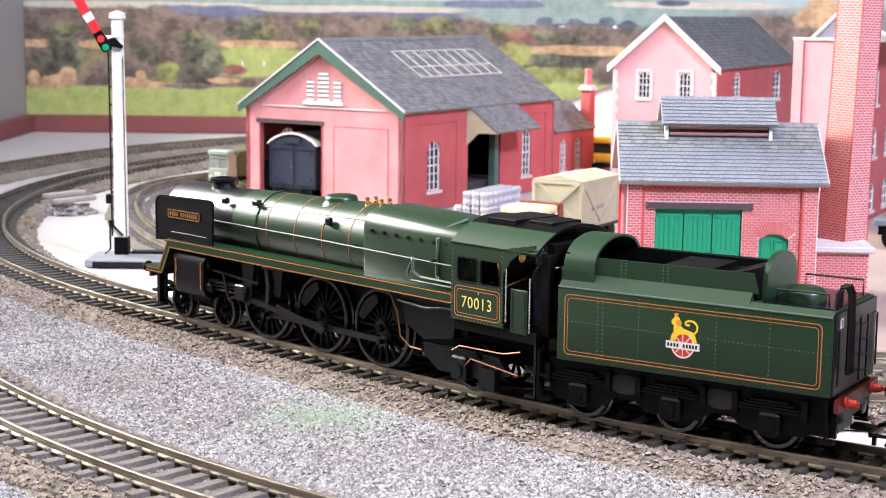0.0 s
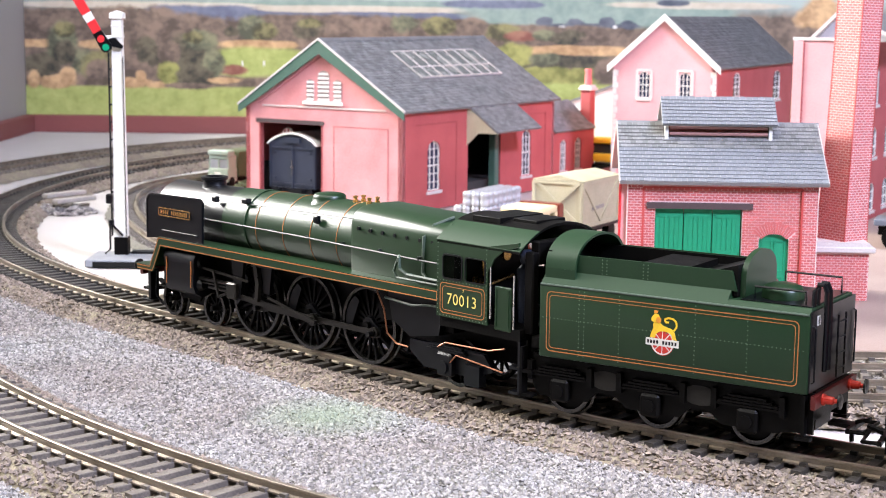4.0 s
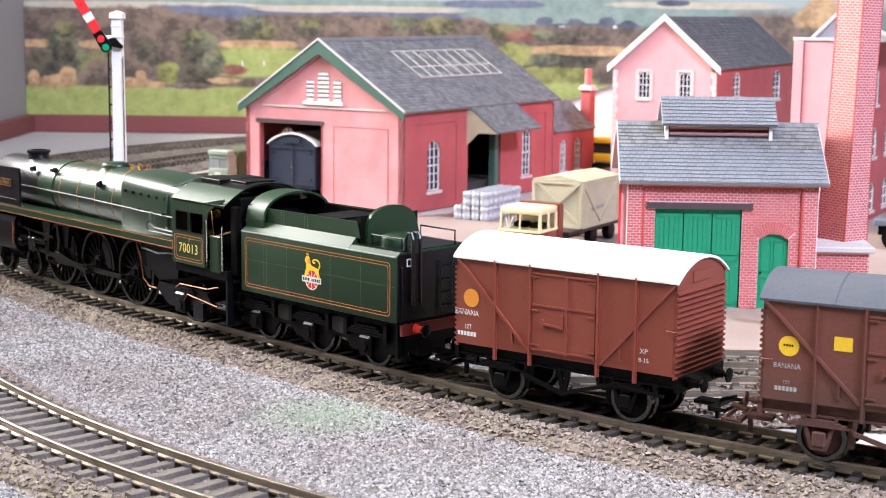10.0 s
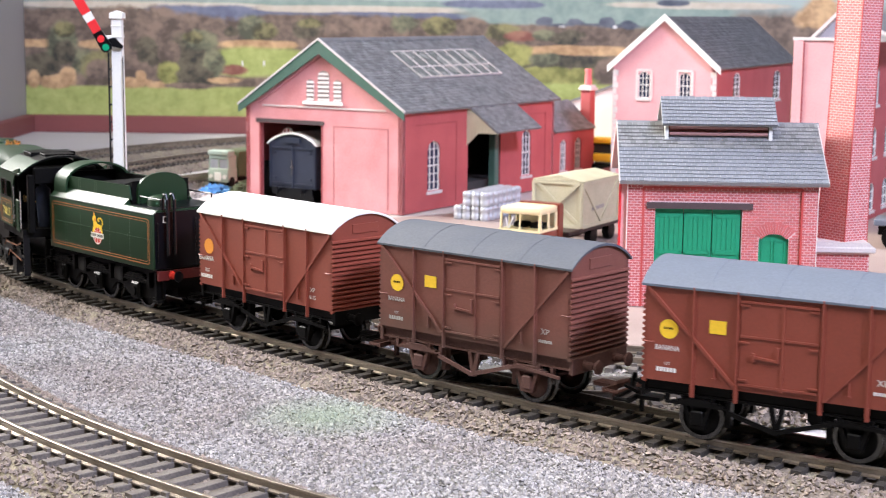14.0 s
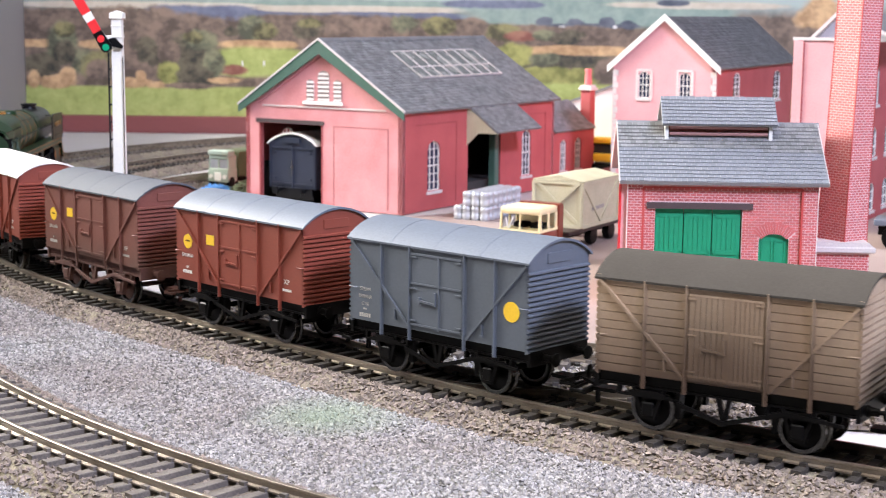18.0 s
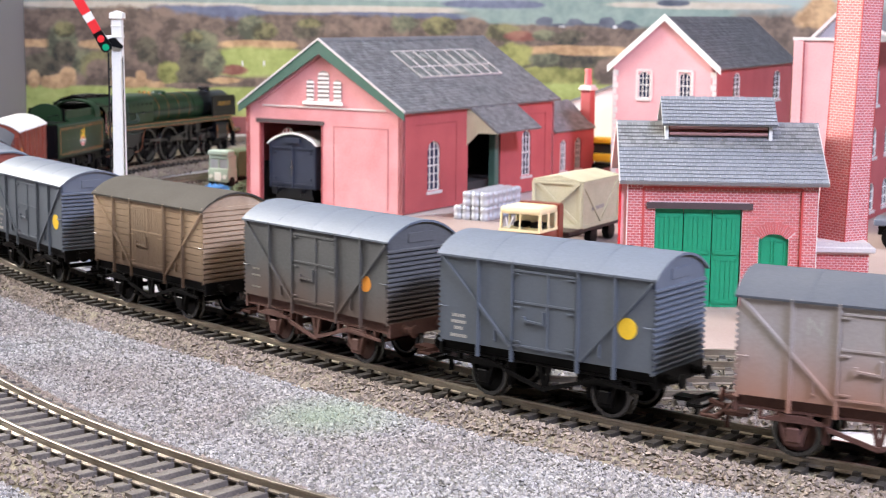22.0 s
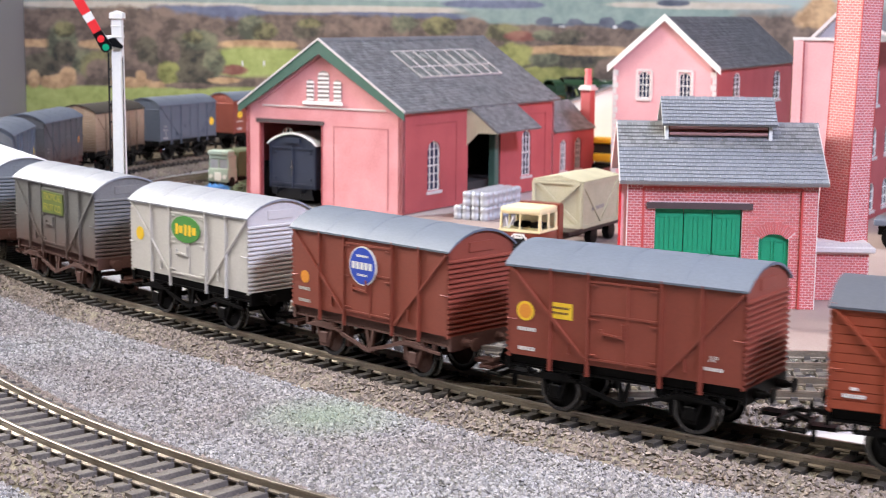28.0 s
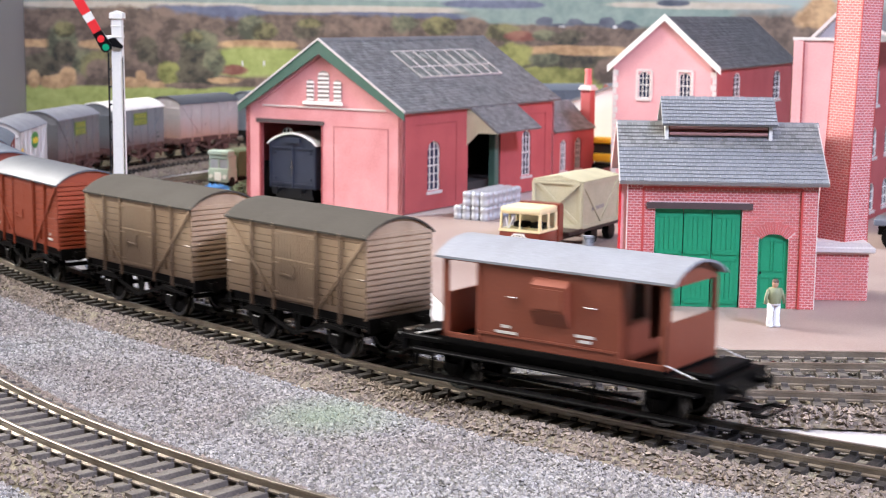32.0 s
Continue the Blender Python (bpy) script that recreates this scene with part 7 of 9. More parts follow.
def marks_v13(v):
    side_mark(v, "yellow_dot", disc_pts(0, 0, 2.7, 24), -29.2, 27.4, M["yellow"], 0.12)
    side_mark(v, "red_centre", disc_pts(0, 0, 2.0, 24), -29.2, 27.4, M["orange_dot"], 0.16)
    side_mark(v, "yellow_label", [(-3.6, -2.2), (3.6, -2.2), (3.6, 2.2), (-3.6, 2.2)], -18.2, 28.6, M["yellow"], 0.12)
    bars(v, -18.2, 29.4, 5.6, 0.6, M["frame_rust"], 0.16)
    bars(v, -18.2, 28.0, 5.0, 0.6, M["frame_rust"], 0.16)
    for z, w in ((22.4, 5.8), (17.0, 5.4)):
        bars(v, -28.6, z, w, 1.0, M["letter"], 0.1)
    side_words(v, "XP", 2.2, 26.4, 21.4, M["letter"])
    bars(v, 26.6, 18.8, 5.4, 0.9, M["letter"], 0.1)


def marks_v14(v):
    bars(v, -28.6, 18.6, 5.6, 0.9, M["letter"], 0.3)
    bars(v, -28.6, 20.4, 2.0, 0.7, M["letter"], 0.3)
    side_words(v, "XP", 1.7, 27.6, 20.0, M["letter"], 0.2)
    bars(v, 27.6, 18.2, 4.4, 0.8, M["letter"], 0.3)


VANS = [
    ("bauxite red banana van with a clean white roof", 0, "van_red", "roof_white", False, "matt_black", marks_white_roof),
    ("weathered brown van with a dark roof and yellow markings", 0, "van_brown", "roof_dark", False, "frame_rust", lambda v: marks_dot_panel(v, "letter_grey")),
    ("bauxite red van with grey roof, yellow dot and label", 0, "van_red", "roof_grey", False, "matt_black", marks_dot_panel),
    ("plain grey steam banana van with a yellow dot", 0, "van_grey", "roof_grey", False, "matt_black", marks_grey),
    ("weathered tan planked van with sooty brown roof", 0, "van_tan", "roof_brown", True, "matt_black", None),
    ("dirty dark grey van on a rusty underframe", 0, "van_dark", "roof_grey", False, "frame_rust", marks_dark),
    ("clean grey van with yellow dot and pale lettering", 0, "van_grey", "roof_grey", False, "matt_black", marks_grey_plain),
    ("faded pale van lettered N E, rusting towards the sole", 0, "van_pale", "roof_dark", False, "frame_rust", marks_ne),
    ("dusty grey van with white roof and green poster", 0, "van_panel", "roof_white", False, "frame_rust", marks_v9),
    ("grimy grey van with streaked roof and green poster", 0, "van_worn", "roof_silver", False, "frame_rust", marks_v10),
    ("off-white van with a green oval badge", 0, "van_white", "roof_silver", False, "matt_black", marks_oval),
    ("bauxite van with a round blue and white badge", 0, "van_red", "roof_grey", False, "frame_rust", marks_disc),
    ("bauxite van with grey roof and yellow paper label", 0, "van_red", "roof_grey", False, "matt_black", marks_v13),
    ("fresh orange-brown planked van with grey roof", 2, "van_orange", "roof_silver_dark", True, "matt_black", marks_v14),
    ("weathered tan planked van with sooty brown roof", 5, "van_tan", "roof_brown", True, "matt_black", None),
    ("weathered tan planked van before the brake van", 8, "van_tan", "roof_brown", True, "matt_black", None),
]
for i, (lab, shift, body, roof, pl, fr, mk) in enumerate(VANS):
    van(lab, P_ * i - shift, body, roof, pl, fr, mk)

# ---------------------------------------------------------------- locomotive and tender
RODS = []
DRIVER_R = 12.3
DRIVERS = (-33.0, -5.0, 23.0)
PIN0 = (3.2, -3.3)


def pin(a, phase=0.0):
    c, s = math.cos(radians(a + phase)), math.sin(radians(a + phase))
    return PIN0[0] * c - PIN0[1] * s, PIN0[0] * s + PIN0[1] * c


def driver(loco, x):
    w = wheelset(loco, x, DRIVER_R, 18, "driving_wheelset")
    bm = bmesh.new()
    for s, ph in ((-1, 0), (1, 90)):
        px, pz = pin(0, ph)
        y0, y1 = yy(s, 8.8, 10.0)
        t = math.degrees(math.atan2(pz, px))
        q = bmesh.new()
        prism(q, disc_pts(0, 0, 2.6, 14), "y", y0, y1)
        prism(q, disc_pts(4.6, 0, 1.7, 12), "y", y0, y1)
        prism(q, [(0, -2.3), (4.6, -1.6), (4.6, 1.6), (0, 2.3)], "y", y0 + 0.1, y1 - 0.1)
        prism(q, disc_pts(4.6, 0, 0.9, 10), "y", *yy(s, 9.0, 14.2))
        # balance weight opposite the crank
        prism(q, [(-10.4 * math.cos(radians(k)), 10.4 * math.sin(radians(k))) for k in range(-32, 33, 8)] + [(-6.6, 4.8), (-6.6, -4.8)], "y", y0, y1 - 0.4 if s > 0 else y1)
        merge(bm, q, Matrix.Rotation(-radians(t), 4, "Y"))
    part("crank_and_weight", bm, M["black"], w)
    SPIN.append((w, x, DRIVER_R, 0))
    return w


def locomotive():
    v = thing("steam_locomotive", Matrix(), "glossy green lined express steam locomotive with black smokebox", "locomotive")
    TRAIN.append((v, -228.43, 28.0))
    ax = 36.6
    # boiler, smokebox, firebox
    quick("boiler", M["loco_green"], v, lambda b: lathe(b, "x", (0, ax), [(-50.6, 10.6), (-50.4, 10.9), (-28, 11.2), (18, 12.0), (18.1, 0.1)], 48), "green tapered boiler barrel", smooth=30)
    quick("smokebox", M["black"], v, lambda b: lathe(b, "x", (0, ax), [(-90.4, 0.1), (-90.4, 9.0), (-90.0, 10.3), (-89.4, 10.6), (-50.8, 10.6)], 48), "black smokebox", smooth=30)
    sd = quick("smokebox_door", M["black"], v, lambda b: lathe(b, "x", (0, ax), [(-92.2, 0.1), (-92.0, 3.0), (-91.2, 6.5), (-90.4, 8.0)], 32), smooth=40)

    def dart(b):
        bar(b, -93.4, ax, -93.2, ax + 0.01, 0.5, -3.0, 3.0)
        for z in (-3.5, 3.5):
            box(b, -92.6, -90.6, -7.5, 7.5, ax + z - 0.4, ax + z + 0.4)
    quick("door_hinge", M["black"], sd, dart)
    quick("saddle", M["black"], v, lambda b: prism(b, [(-84, 17), (-62, 17), (-62, 28), (-84, 28)], "y", -9, 9))

    def firebox(b):
        n = 20
        rings = []
        for x, hw, top, drop in ((17.6, 12.2, 48.9, 8.0), (19.0, 12.7, 49.1, 7.4), (58, 13.6, 47.8, 6.6), (61, 13.6, 47.6, 6.6)):
            ring = []
            pts = [(-hw, 26)] + [(-hw, top - drop - 3)]
            for i in range(n + 1):
                a = radians(180 - 180 * i / n)
                cx, sx = math.cos(a), math.sin(a)
                ring_y = hw * math.copysign(abs(cx) ** 0.62, cx)
                ring_z = top - drop + drop * abs(sx) ** 0.62
                pts.append((ring_y, ring_z))
            pts += [(hw, top - drop - 3), (hw, 26)]
            rings.append([b.verts.new((x, y, z)) for y, z in pts])
        for a_, c_ in zip(rings, rings[1:]):
            for i in range(len(a_) - 1):
                b.faces.new((a_[i], a_[i + 1], c_[i + 1], c_[i]))
        b.faces.new(rings[0])
        b.faces.new(rings[-1][::-1])
    quick("firebox", M["loco_green"], v, firebox, "green Belpaire firebox", smooth=40)

    def washouts(b):
        for i in range(7):
            x = 22.0 + i * 5.4
            both(lambda s: cyl(b, "y", (x, 42.4 - 0.12 * i), 0.6, *yy(s, 12.4, 13.5), 10))
    scattered("washout_plug", M["black"], v, washouts)

    def bands(b):
        r = 10.9 + (x + 50) / 68 * 1.15
        lathe(b, "x", (0, ax), [(x - 0.1, r + 0.02), (x - 0.1, r + 0.08), (x + 0.1, r + 0.08), (x + 0.1, r + 0.02)], 48)
    for x in (-31.5, -17, -3, 10):
        quick("boiler_band", M["orange"], v, bands, "orange-lined boiler band", smooth=40)

    def wide_band(b):
        for x in (-38.0,):
            r = 10.9 + (x + 50) / 68 * 1.15
            lathe(b, "x", (0, ax), [(x - 0.8, r), (x - 0.8, r + 0.35), (x + 0.8, r + 0.35), (x + 0.8, r)], 48)
    quick("boiler_joint_ring", M["loco_green"], v, wide_band, smooth=40)

    def seam(b):
        for s in (-1, 1):
            y0, y1 = yy(s, 10.5, 11.6)
            tube(b, [(-88, s * 12.0, 37.2), (-50, s * 12.2, 37.0), (-5, s * 12.9, 36.8), (40, s * 14.6, 36.4), (58, s * 14.8, 36.2)], 0.34, 6)
            for x in (-80, -60, -40, -22, -4, 14, 32, 50):
                cyl(b, "y", (x, 36.9), 0.5, *yy(s, 10.0, 12.6 + max(0, x) * 0.05), 6)
            tube(b, [(-49, s * 9.4, 43.6), (-30, s * 9.7, 44.0), (-5, s * 9.9, 44.3), (16, s * 10.2, 44.6)], 0.2, 5)
    quick("handrail", M["loco_rail"], v, seam, "thin steel handrail along the boiler")

    def chimney(b):
        lathe(b, "z", (-69, 0), [(45.0, 5.2), (46.2, 4.6), (47.0, 4.2), (48.6, 4.1), (48.9, 4.7), (49.8, 4.8), (50.0, 4.4), (50.0, 3.2), (47.5, 3.0)], 28)
    quick("chimney", M["black"], v, chimney, smooth=35)

    def dome(b):
        lathe(b, "z", (-7, 0), [(46.2, 6.6), (47.2, 5.6), (48.2, 5.3), (49.0, 5.2), (49.5, 4.6), (49.8, 3.2), (49.9, 0.1)], 32)
    quick("dome", M["loco_green"], v, dome, smooth=70)

    def valves(b):
        for x in (7.5, 14.0):
            for y in (-1.7, 1.7):
                lathe(b, "z", (x, y), [(47.5, 0.9), (48.9, 0.9), (49.0, 0.6), (49.6, 0.6), (49.7, 0.85), (50.1, 0.8), (50.3, 0.2)], 10)
    scattered("safety_valve", M["brass"], v, valves, "brass safety valve", 40)
    scattered("clack_valve", M["black"], v, lambda b: (rbox(b, -1, 1.2, -12.0, -10.4, 41.5, 44.0, 0.3), rbox(b, -56, -53.5, -11.0, -9.0, 43, 45, 0.3), rbox(b, -40, -37, -10.6, -8.2, 44, 45.6, 0.3), cyl(b, "y", (0.2, 42.6), 0.7, -12.4, -11.8, 10)))

    # running plate with valance
    def plate(b):
        for s in (-1, 1):
            y0, y1 = yy(s, 10.0, 17.3)
            box(b, -78, 61, y0, y1, 28.6, 29.2)
            prism(b, [(-78.6, 29.2), (-77.6, 29.2), (-83.4, 18.4), (-84.4, 18.4)], "y", y0, y1)
            box(b, -93, -83.6, y0, y1, 17.8, 18.4)
            prism(b, [(-78.4, 29.2), (61, 29.2), (61, 26.0), (-77.0, 26.0), (-82.2, 16.4), (-92, 16.4), (-92, 18.4), (-84, 18.4)], "y", *yy(s, 17.0, 17.5))
        box(b, -93, -84, -10, 10, 17.8, 18.4)
    quick("running_plate", M["loco_green"], v, plate, "green running plate with lined valance")

    def plate_lines(b):
        for s in (-1, 1):
            y0, y1 = yy(s, 17.5, 17.56)
            lining(b, [(-91.6, 18.0), (-84.0, 18.0), (-78.2, 28.8), (60.6, 28.8)], 0.3, y0, y1, False)
            lining(b, [(60.6, 28.8), (60.6, 26.3), (-77.2, 26.3), (-82.4, 16.8), (-91.6, 16.8)], 0.3, y0, y1, False)
    quick("valance_lining", M["orange"], v, plate_lines, "orange lining")

    # smoke deflectors with nameplate
    for s in (-1, 1):
        bm = bmesh.new()
        pts = [(-86.5, 28.0)] + [(-86.5 + 0.01, 40.5), (-86.2, 42.2), (-85.0, 43.4), (-83.2, 44.0), (-55.0, 44.6), (-53.4, 44.2), (-52.8, 43.0), (-53.4, 29.2), (-76, 29.2)]
        prism(bm, pts, "y", *yy(s, 16.2, 16.8))
        d = part("smoke_deflector", bm, M["black"], v, "black smoke deflector with nameplate")
        quick("rim", M["black"], d, lambda b: lining(b, [(-85.9, 29.4), (-85.9, 41.6), (-84.6, 43.2), (-55, 44.2), (-53.3, 43.0), (-53.6, 30)], 0.5, *yy(s, 16.8, 17.0), False))
        quick("nameplate", M["black"], d, lambda b: box(b, -78, -60, *yy(s, 16.8, 17.2), 36.9, 39.5), "black nameplate with brass edge")
        quick("nameplate_edge", M["brass"], d, lambda b: lining(b, [(-78, 36.9), (-60, 36.9), (-60, 39.5), (-78, 39.5)], 0.35, *yy(s, 17.15, 17.3)))

        def plate_bars(b):
            for x0, x1 in ((-77, -71.8), (-70.6, -61)):
                n = int((x1 - x0) / 1.1)
                for i in range(n):
                    xa = x0 + (x1 - x0) * i / n
                    box(b, xa, xa + 0.75, *yy(s, 17.2, 17.3), 37.5, 38.9)
        quick("lettering_bar", M["brass"], d, plate_bars)
        quick("deflector_stay", M["black"], d, lambda b: tube(b, [(-66, s * 10.4, 43), (-66, s * 16.3, 43.2)], 0.35))
        quick("grab_rail", M["loco_rail"], d, lambda b: tube(b, [(-76, s * 17.0, 31.5), (-76, s * 17.4, 31.9), (-56, s * 17.4, 31.9), (-56, s * 17.0, 31.5)], 0.16))

    # front end
    quick("buffer_beam", M["beam_red"], v, lambda b: box(b, -93.4, -92.0, -15.2, 15.2, 14.0, 17.6), "red buffer beam with shade in its colour")
    for y in (-12.4, 12.4):
        buffer_(v, -93.6, y, 16.6, -1, "black", "red")
    scattered("front_step", M["black"], v, lambda b: both(lambda s: (box(b, -88, -86.5, *yy(s, 12.0, 15.5), 5.0, 16.4), box(b, -90.5, -84.5, *yy(s, 12.0, 16.2), 5.0, 5.6), tube(b, [(-84, s * 14.5, 16), (-83.4, s * 15.2, 8), (-80, s * 14.5, 4.4)], 0.4))))
    coupling(v, -93, -1, M["matt_black"])

    # frames and trailing truck
    def frames(b):
        for s in (-1, 1):
            y0, y1 = yy(s, 5.4, 6.4)
            prism(b, [(-92, 16), (-92, 20), (-60, 27), (60, 27), (86, 20), (86, 10), (60, 8.5), (34, 6.5), (-62, 6.5), (-68, 11)], "y", y0, y1)
        box(b, -40, 60, -5.4, 5.4, 10, 26)
        box(b, -90, -40, -5.4, 5.4, 14, 26)
        box(b, 30, 62, -12, 12, 16, 27)
    quick("main_frame", M["matt_black"], v, frames)
    quick("ashpan", M["black"], v, lambda b: both(lambda s: prism(b, [(36, 26), (60, 26), (58, 15), (46, 13), (38, 17)], "y", *yy(s, 9.5, 14.0))))

    def truck(b):
        for s in (-1, 1):
            y0, y1 = yy(s, 12.4, 14.0)
            prism(b, [(46, 12.4), (76, 12.4), (80, 8), (72, 5), (52, 5), (46, 9)], "y", y0, y1)
            rbox(b, 59.0, 65.0, *yy(s, 13.6, 16.2), 4.0, 11.0, 0.6)
            cyl(b, "y", (62, 6.8), 2.0, *yy(s, 16.0, 16.8), 14)
            for k in range(3):
                box(b, 54 + k * 0.8, 70 - k * 0.8, *yy(s, 14.0, 15.2), 11.0 + k * 0.7, 11.5 + k * 0.7)
            box(b, 70, 76, *yy(s, 12.8, 15.6), 3.0, 9.0)
    scattered("trailing_truck", M["black"], v, truck)
    for x, r, sp, nm in ((-81, 6.1, 10, "bogie_wheelset"), (-56.5, 6.1, 10, "bogie_wheelset"), (62, 6.6, 10, "trailing_wheelset")):
        w = wheelset(v, x, r, sp, nm)
        SPIN.append((w, x, r, 0))
    for x in DRIVERS:
        driver(v, x)

    def bogie(b):
        for s in (-1, 1):
            box(b, -86, -51, *yy(s, 5.6, 6.6), 5.0, 9.0)
            prism(b, [(-78, 13), (-60, 13), (-64, 7.5), (-74, 7.5)], "y", *yy(s, 9.8, 10.6))
        box(b, -74, -64, -6, 6, 6, 12)
    quick("bogie_frame", M["matt_black"], v, bogie)

    # cylinders and slide bars
    for s in (-1, 1):
        bm = bmesh.new()
        pts = [(s * y, z) for y, z in ((8.0, 25.6), (13.6, 25.6), (15.6, 24.8), (16.6, 23.2), (16.7, 21.0), (16.5, 19.6), (16.9, 17.0), (16.9, 14.0), (15.8, 11.4), (13.6, 10.2), (11.0, 10.2), (8.0, 12.0))]
        prism(bm, pts if s > 0 else pts[::-1], "x", -76.0, -58.8)
        c = part("cylinder", bm, M["black"], v, "black lined cylinder casing", smooth=35)
        quick("cylinder_lining", M["orange"], c, lambda b: (bar(b, -74.6, 13.4, -74.6, 22.6, 0.25, *yy(s, 16.4, 17.0)), bar(b, -60.2, 13.4, -60.2, 22.6, 0.25, *yy(s, 16.4, 17.0))))
        quick("cylinder_cover", M["black"], c, lambda b: (lathe(b, "x", (s * 13.4, 22.2), [(-78.6, 1.0), (-78.0, 2.4), (-76.0, 2.6)], 16), lathe(b, "x", (s * 13.4, 22.0), [(-60.6, 2.2), (-58.6, 2.0), (-58.2, 1.0)], 16), lathe(b, "x", (s * 13.4, 14.4), [(-60.6, 3.0), (-59.4, 2.6), (-57.2, 1.2)], 16)))
        scattered("slide_bar", M["rod"], v, lambda b: (box(b, -59, -38, *yy(s, 12.6, 14.6), 16.4, 17.2), box(b, -59, -38, *yy(s, 12.6, 14.6), 15.4, 15.8)))
        quick("valve_gear_bracket", M["black"], v, lambda b: (prism(b, [(-42, 26), (-35, 26), (-37, 12), (-39, 10), (-40, 14)], "y", *yy(s, 12.2, 13.4)), prism(b, [(-26, 26), (-20, 26), (-21.5, 16), (-24.5, 16)], "y", *yy(s, 12.0, 13.4))))

        def gear(b):
            bar(b, -57, 20.5, -32, 19.0, 0.8, *yy(s, 13.6, 14.2))
            bar(b, -50, 20.6, -47, 11.6, 0.8, *yy(s, 14.6, 15.2))
            bar(b, -47.2, 12.0, -43, 13.6, 0.8, *yy(s, 14.6, 15.2))
            prism(b, [(-28.6, 25), (-26.8, 25.0), (-25.6, 19), (-26.4, 13), (-28.0, 13), (-27.4, 19)], "y", *yy(s, 13.2, 14.6))
            bar(b, -30, 24.6, -14, 25.4, 0.7, *yy(s, 13.8, 14.4))
        quick("valve_gear", M["rod"], v, gear, "dull metal valve gear")
        ph = 0 if s < 0 else 90
        # moving rods
        bm = bmesh.new()
        y0, y1 = yy(s, 11.0, 12.0)
        for x in DRIVERS:
            prism(bm, disc_pts(x, 0, 1.7, 14), "y", y0, y1)
            cyl(bm, "y", (x, 0), 0.9, *yy(s, 10.8, 12.4), 10)
        prism(bm, [(-33, -0.85), (23, -0.85), (23, 0.85), (-33, 0.85)], "y", *yy(s, 11.15, 11.85))
        rod = part("coupling_rod", bm, M["rod"], v, "fluted coupling rod")
        RODS.append((rod, lambda a, ph=ph: mpose(pin(a, ph)[0], 0, DRIVER_R + pin(a, ph)[1])))
        L, zc = 40.0, 13.2
        bm = bmesh.new()
        y0, y1 = yy(s, 12.5, 13.4)
        prism(bm, disc_pts(0, 0, 2.0, 14), "y", y0, y1)
        cyl(bm, "y", (0, 0), 1.1, *yy(s, 12.4, 14.4), 10)
        prism(bm, [(0, -1.1), (0, 1.1), (-L, 0.8), (-L, -0.8)], "y", y0 + 0.1, y1 - 0.1)
        con = part("connecting_rod", bm, M["rod"], v, "tapered connecting rod")

        def con_pose(a, ph=ph):
            px, pz = pin(a, ph)
            px, pz = px + DRIVERS[1], pz + DRIVER_R
            return mpose(px, 0, pz, 0, math.degrees(math.asin((zc - pz) / L)), 0)
        RODS.append((con, con_pose))
        bm = bmesh.new()
        rbox(bm, -2.6, 2.6, *yy(s, 11.8, 15.0), 12.0, 17.6, 0.5)
        bm2 = bm
        tube(bm2, [(-2.6, s * 13.4, 14.2), (-14, s * 13.4, 14.2)], 0.6, 8)
        ch = part("crosshead", bm, M["rod"], v, "crosshead and piston rod")

        def ch_pose(a, ph=ph):
            px, pz = pin(a, ph)
            px, pz = px + DRIVERS[1], pz + DRIVER_R
            return mpose(px - math.sqrt(L * L - (pz - zc) ** 2), 0, 0)
        RODS.append((ch, ch_pose))
        bm = bmesh.new()
        prism(bm, [(-0.8, -0.7), (4.2, -0.5), (4.2, 0.5), (-0.8, 0.7)], "y", *yy(s, 14.2, 14.9))
        prism(bm, [(4.2, -0.4), (-19.5, 4.2), (-19.5, 5.0), (4.2, 0.4)], "y", *yy(s, 14.9, 15.4))
        rc = part("return_crank", bm, M["rod"], v, "return crank and eccentric rod")
        RODS.append((rc, lambda a, ph=ph: mpose(pin(a, ph)[0] + DRIVERS[1], 0, DRIVER_R + pin(a, ph)[1])))
        # pipes below the firebox
        quick("injector_pipe", M["copper"], v, lambda b: (tube(b, [(33, s * 15.5, 25), (36.5, s * 15.8, 20), (38.0, s * 15.8, 13), (42, s * 15.8, 10.5), (47, s * 15.8, 10.3)], 0.28), tube(b, [(62, s * 15.5, 6.0), (64, s * 15.8, 8.0), (67, s * 15.8, 11), (85, s * 15.8, 9.2)], 0.26), tube(b, [(60, s * 16.2, 12.5), (63, s * 16.3, 14.2), (80, s * 16.3, 14.6), (86, s * 16.0, 16)], 0.26)), "copper pipes")
        quick("steam_pipe", M["pipe"], v, lambda b: (tube(b, [(36, s * 15.0, 23.5), (48, s * 15.6, 22.8), (55, s * 15.6, 23.8), (62, s * 15.6, 24.0)], 0.4), tube(b, [(56, s * 6, 48.6), (52.6, s * 11, 46.4), (51.0, s * 13.4, 43), (51.0, s * 13.8, 32.5), (53, s * 14.4, 31.0), (60.5, s * 15.2, 30.8)], 0.6), tube(b, [(41, s * 14, 36.5), (42.5, s * 15.4, 36.0), (43.0, s * 15.6, 33.0), (46, s * 15.6, 31.6), (60.5, s * 15.6, 31.4)], 0.5), tube(b, [(41, s * 14, 36.5), (40.4, s * 15.6, 32.0), (42, s * 15.6, 30.2), (60.5, s * 15.6, 30.2)], 0.4)), "grey-green pipework before the cab")

    # cab
    for s in (-1, 1):
        bm = bmesh.new()
        y0, y1 = yy(s, 16.9, 17.5)
        for a, b, c, d in ((60.5, 80.5, 22.0, 33.2), (60.5, 80.5, 40.0, 44.0), (60.5, 63.0, 33.2, 40.0), (70.6, 71.8, 33.2, 40.0), (79.6, 80.5, 33.2, 40.0)):
            box(bm, a, b, y0, y1, c, d)
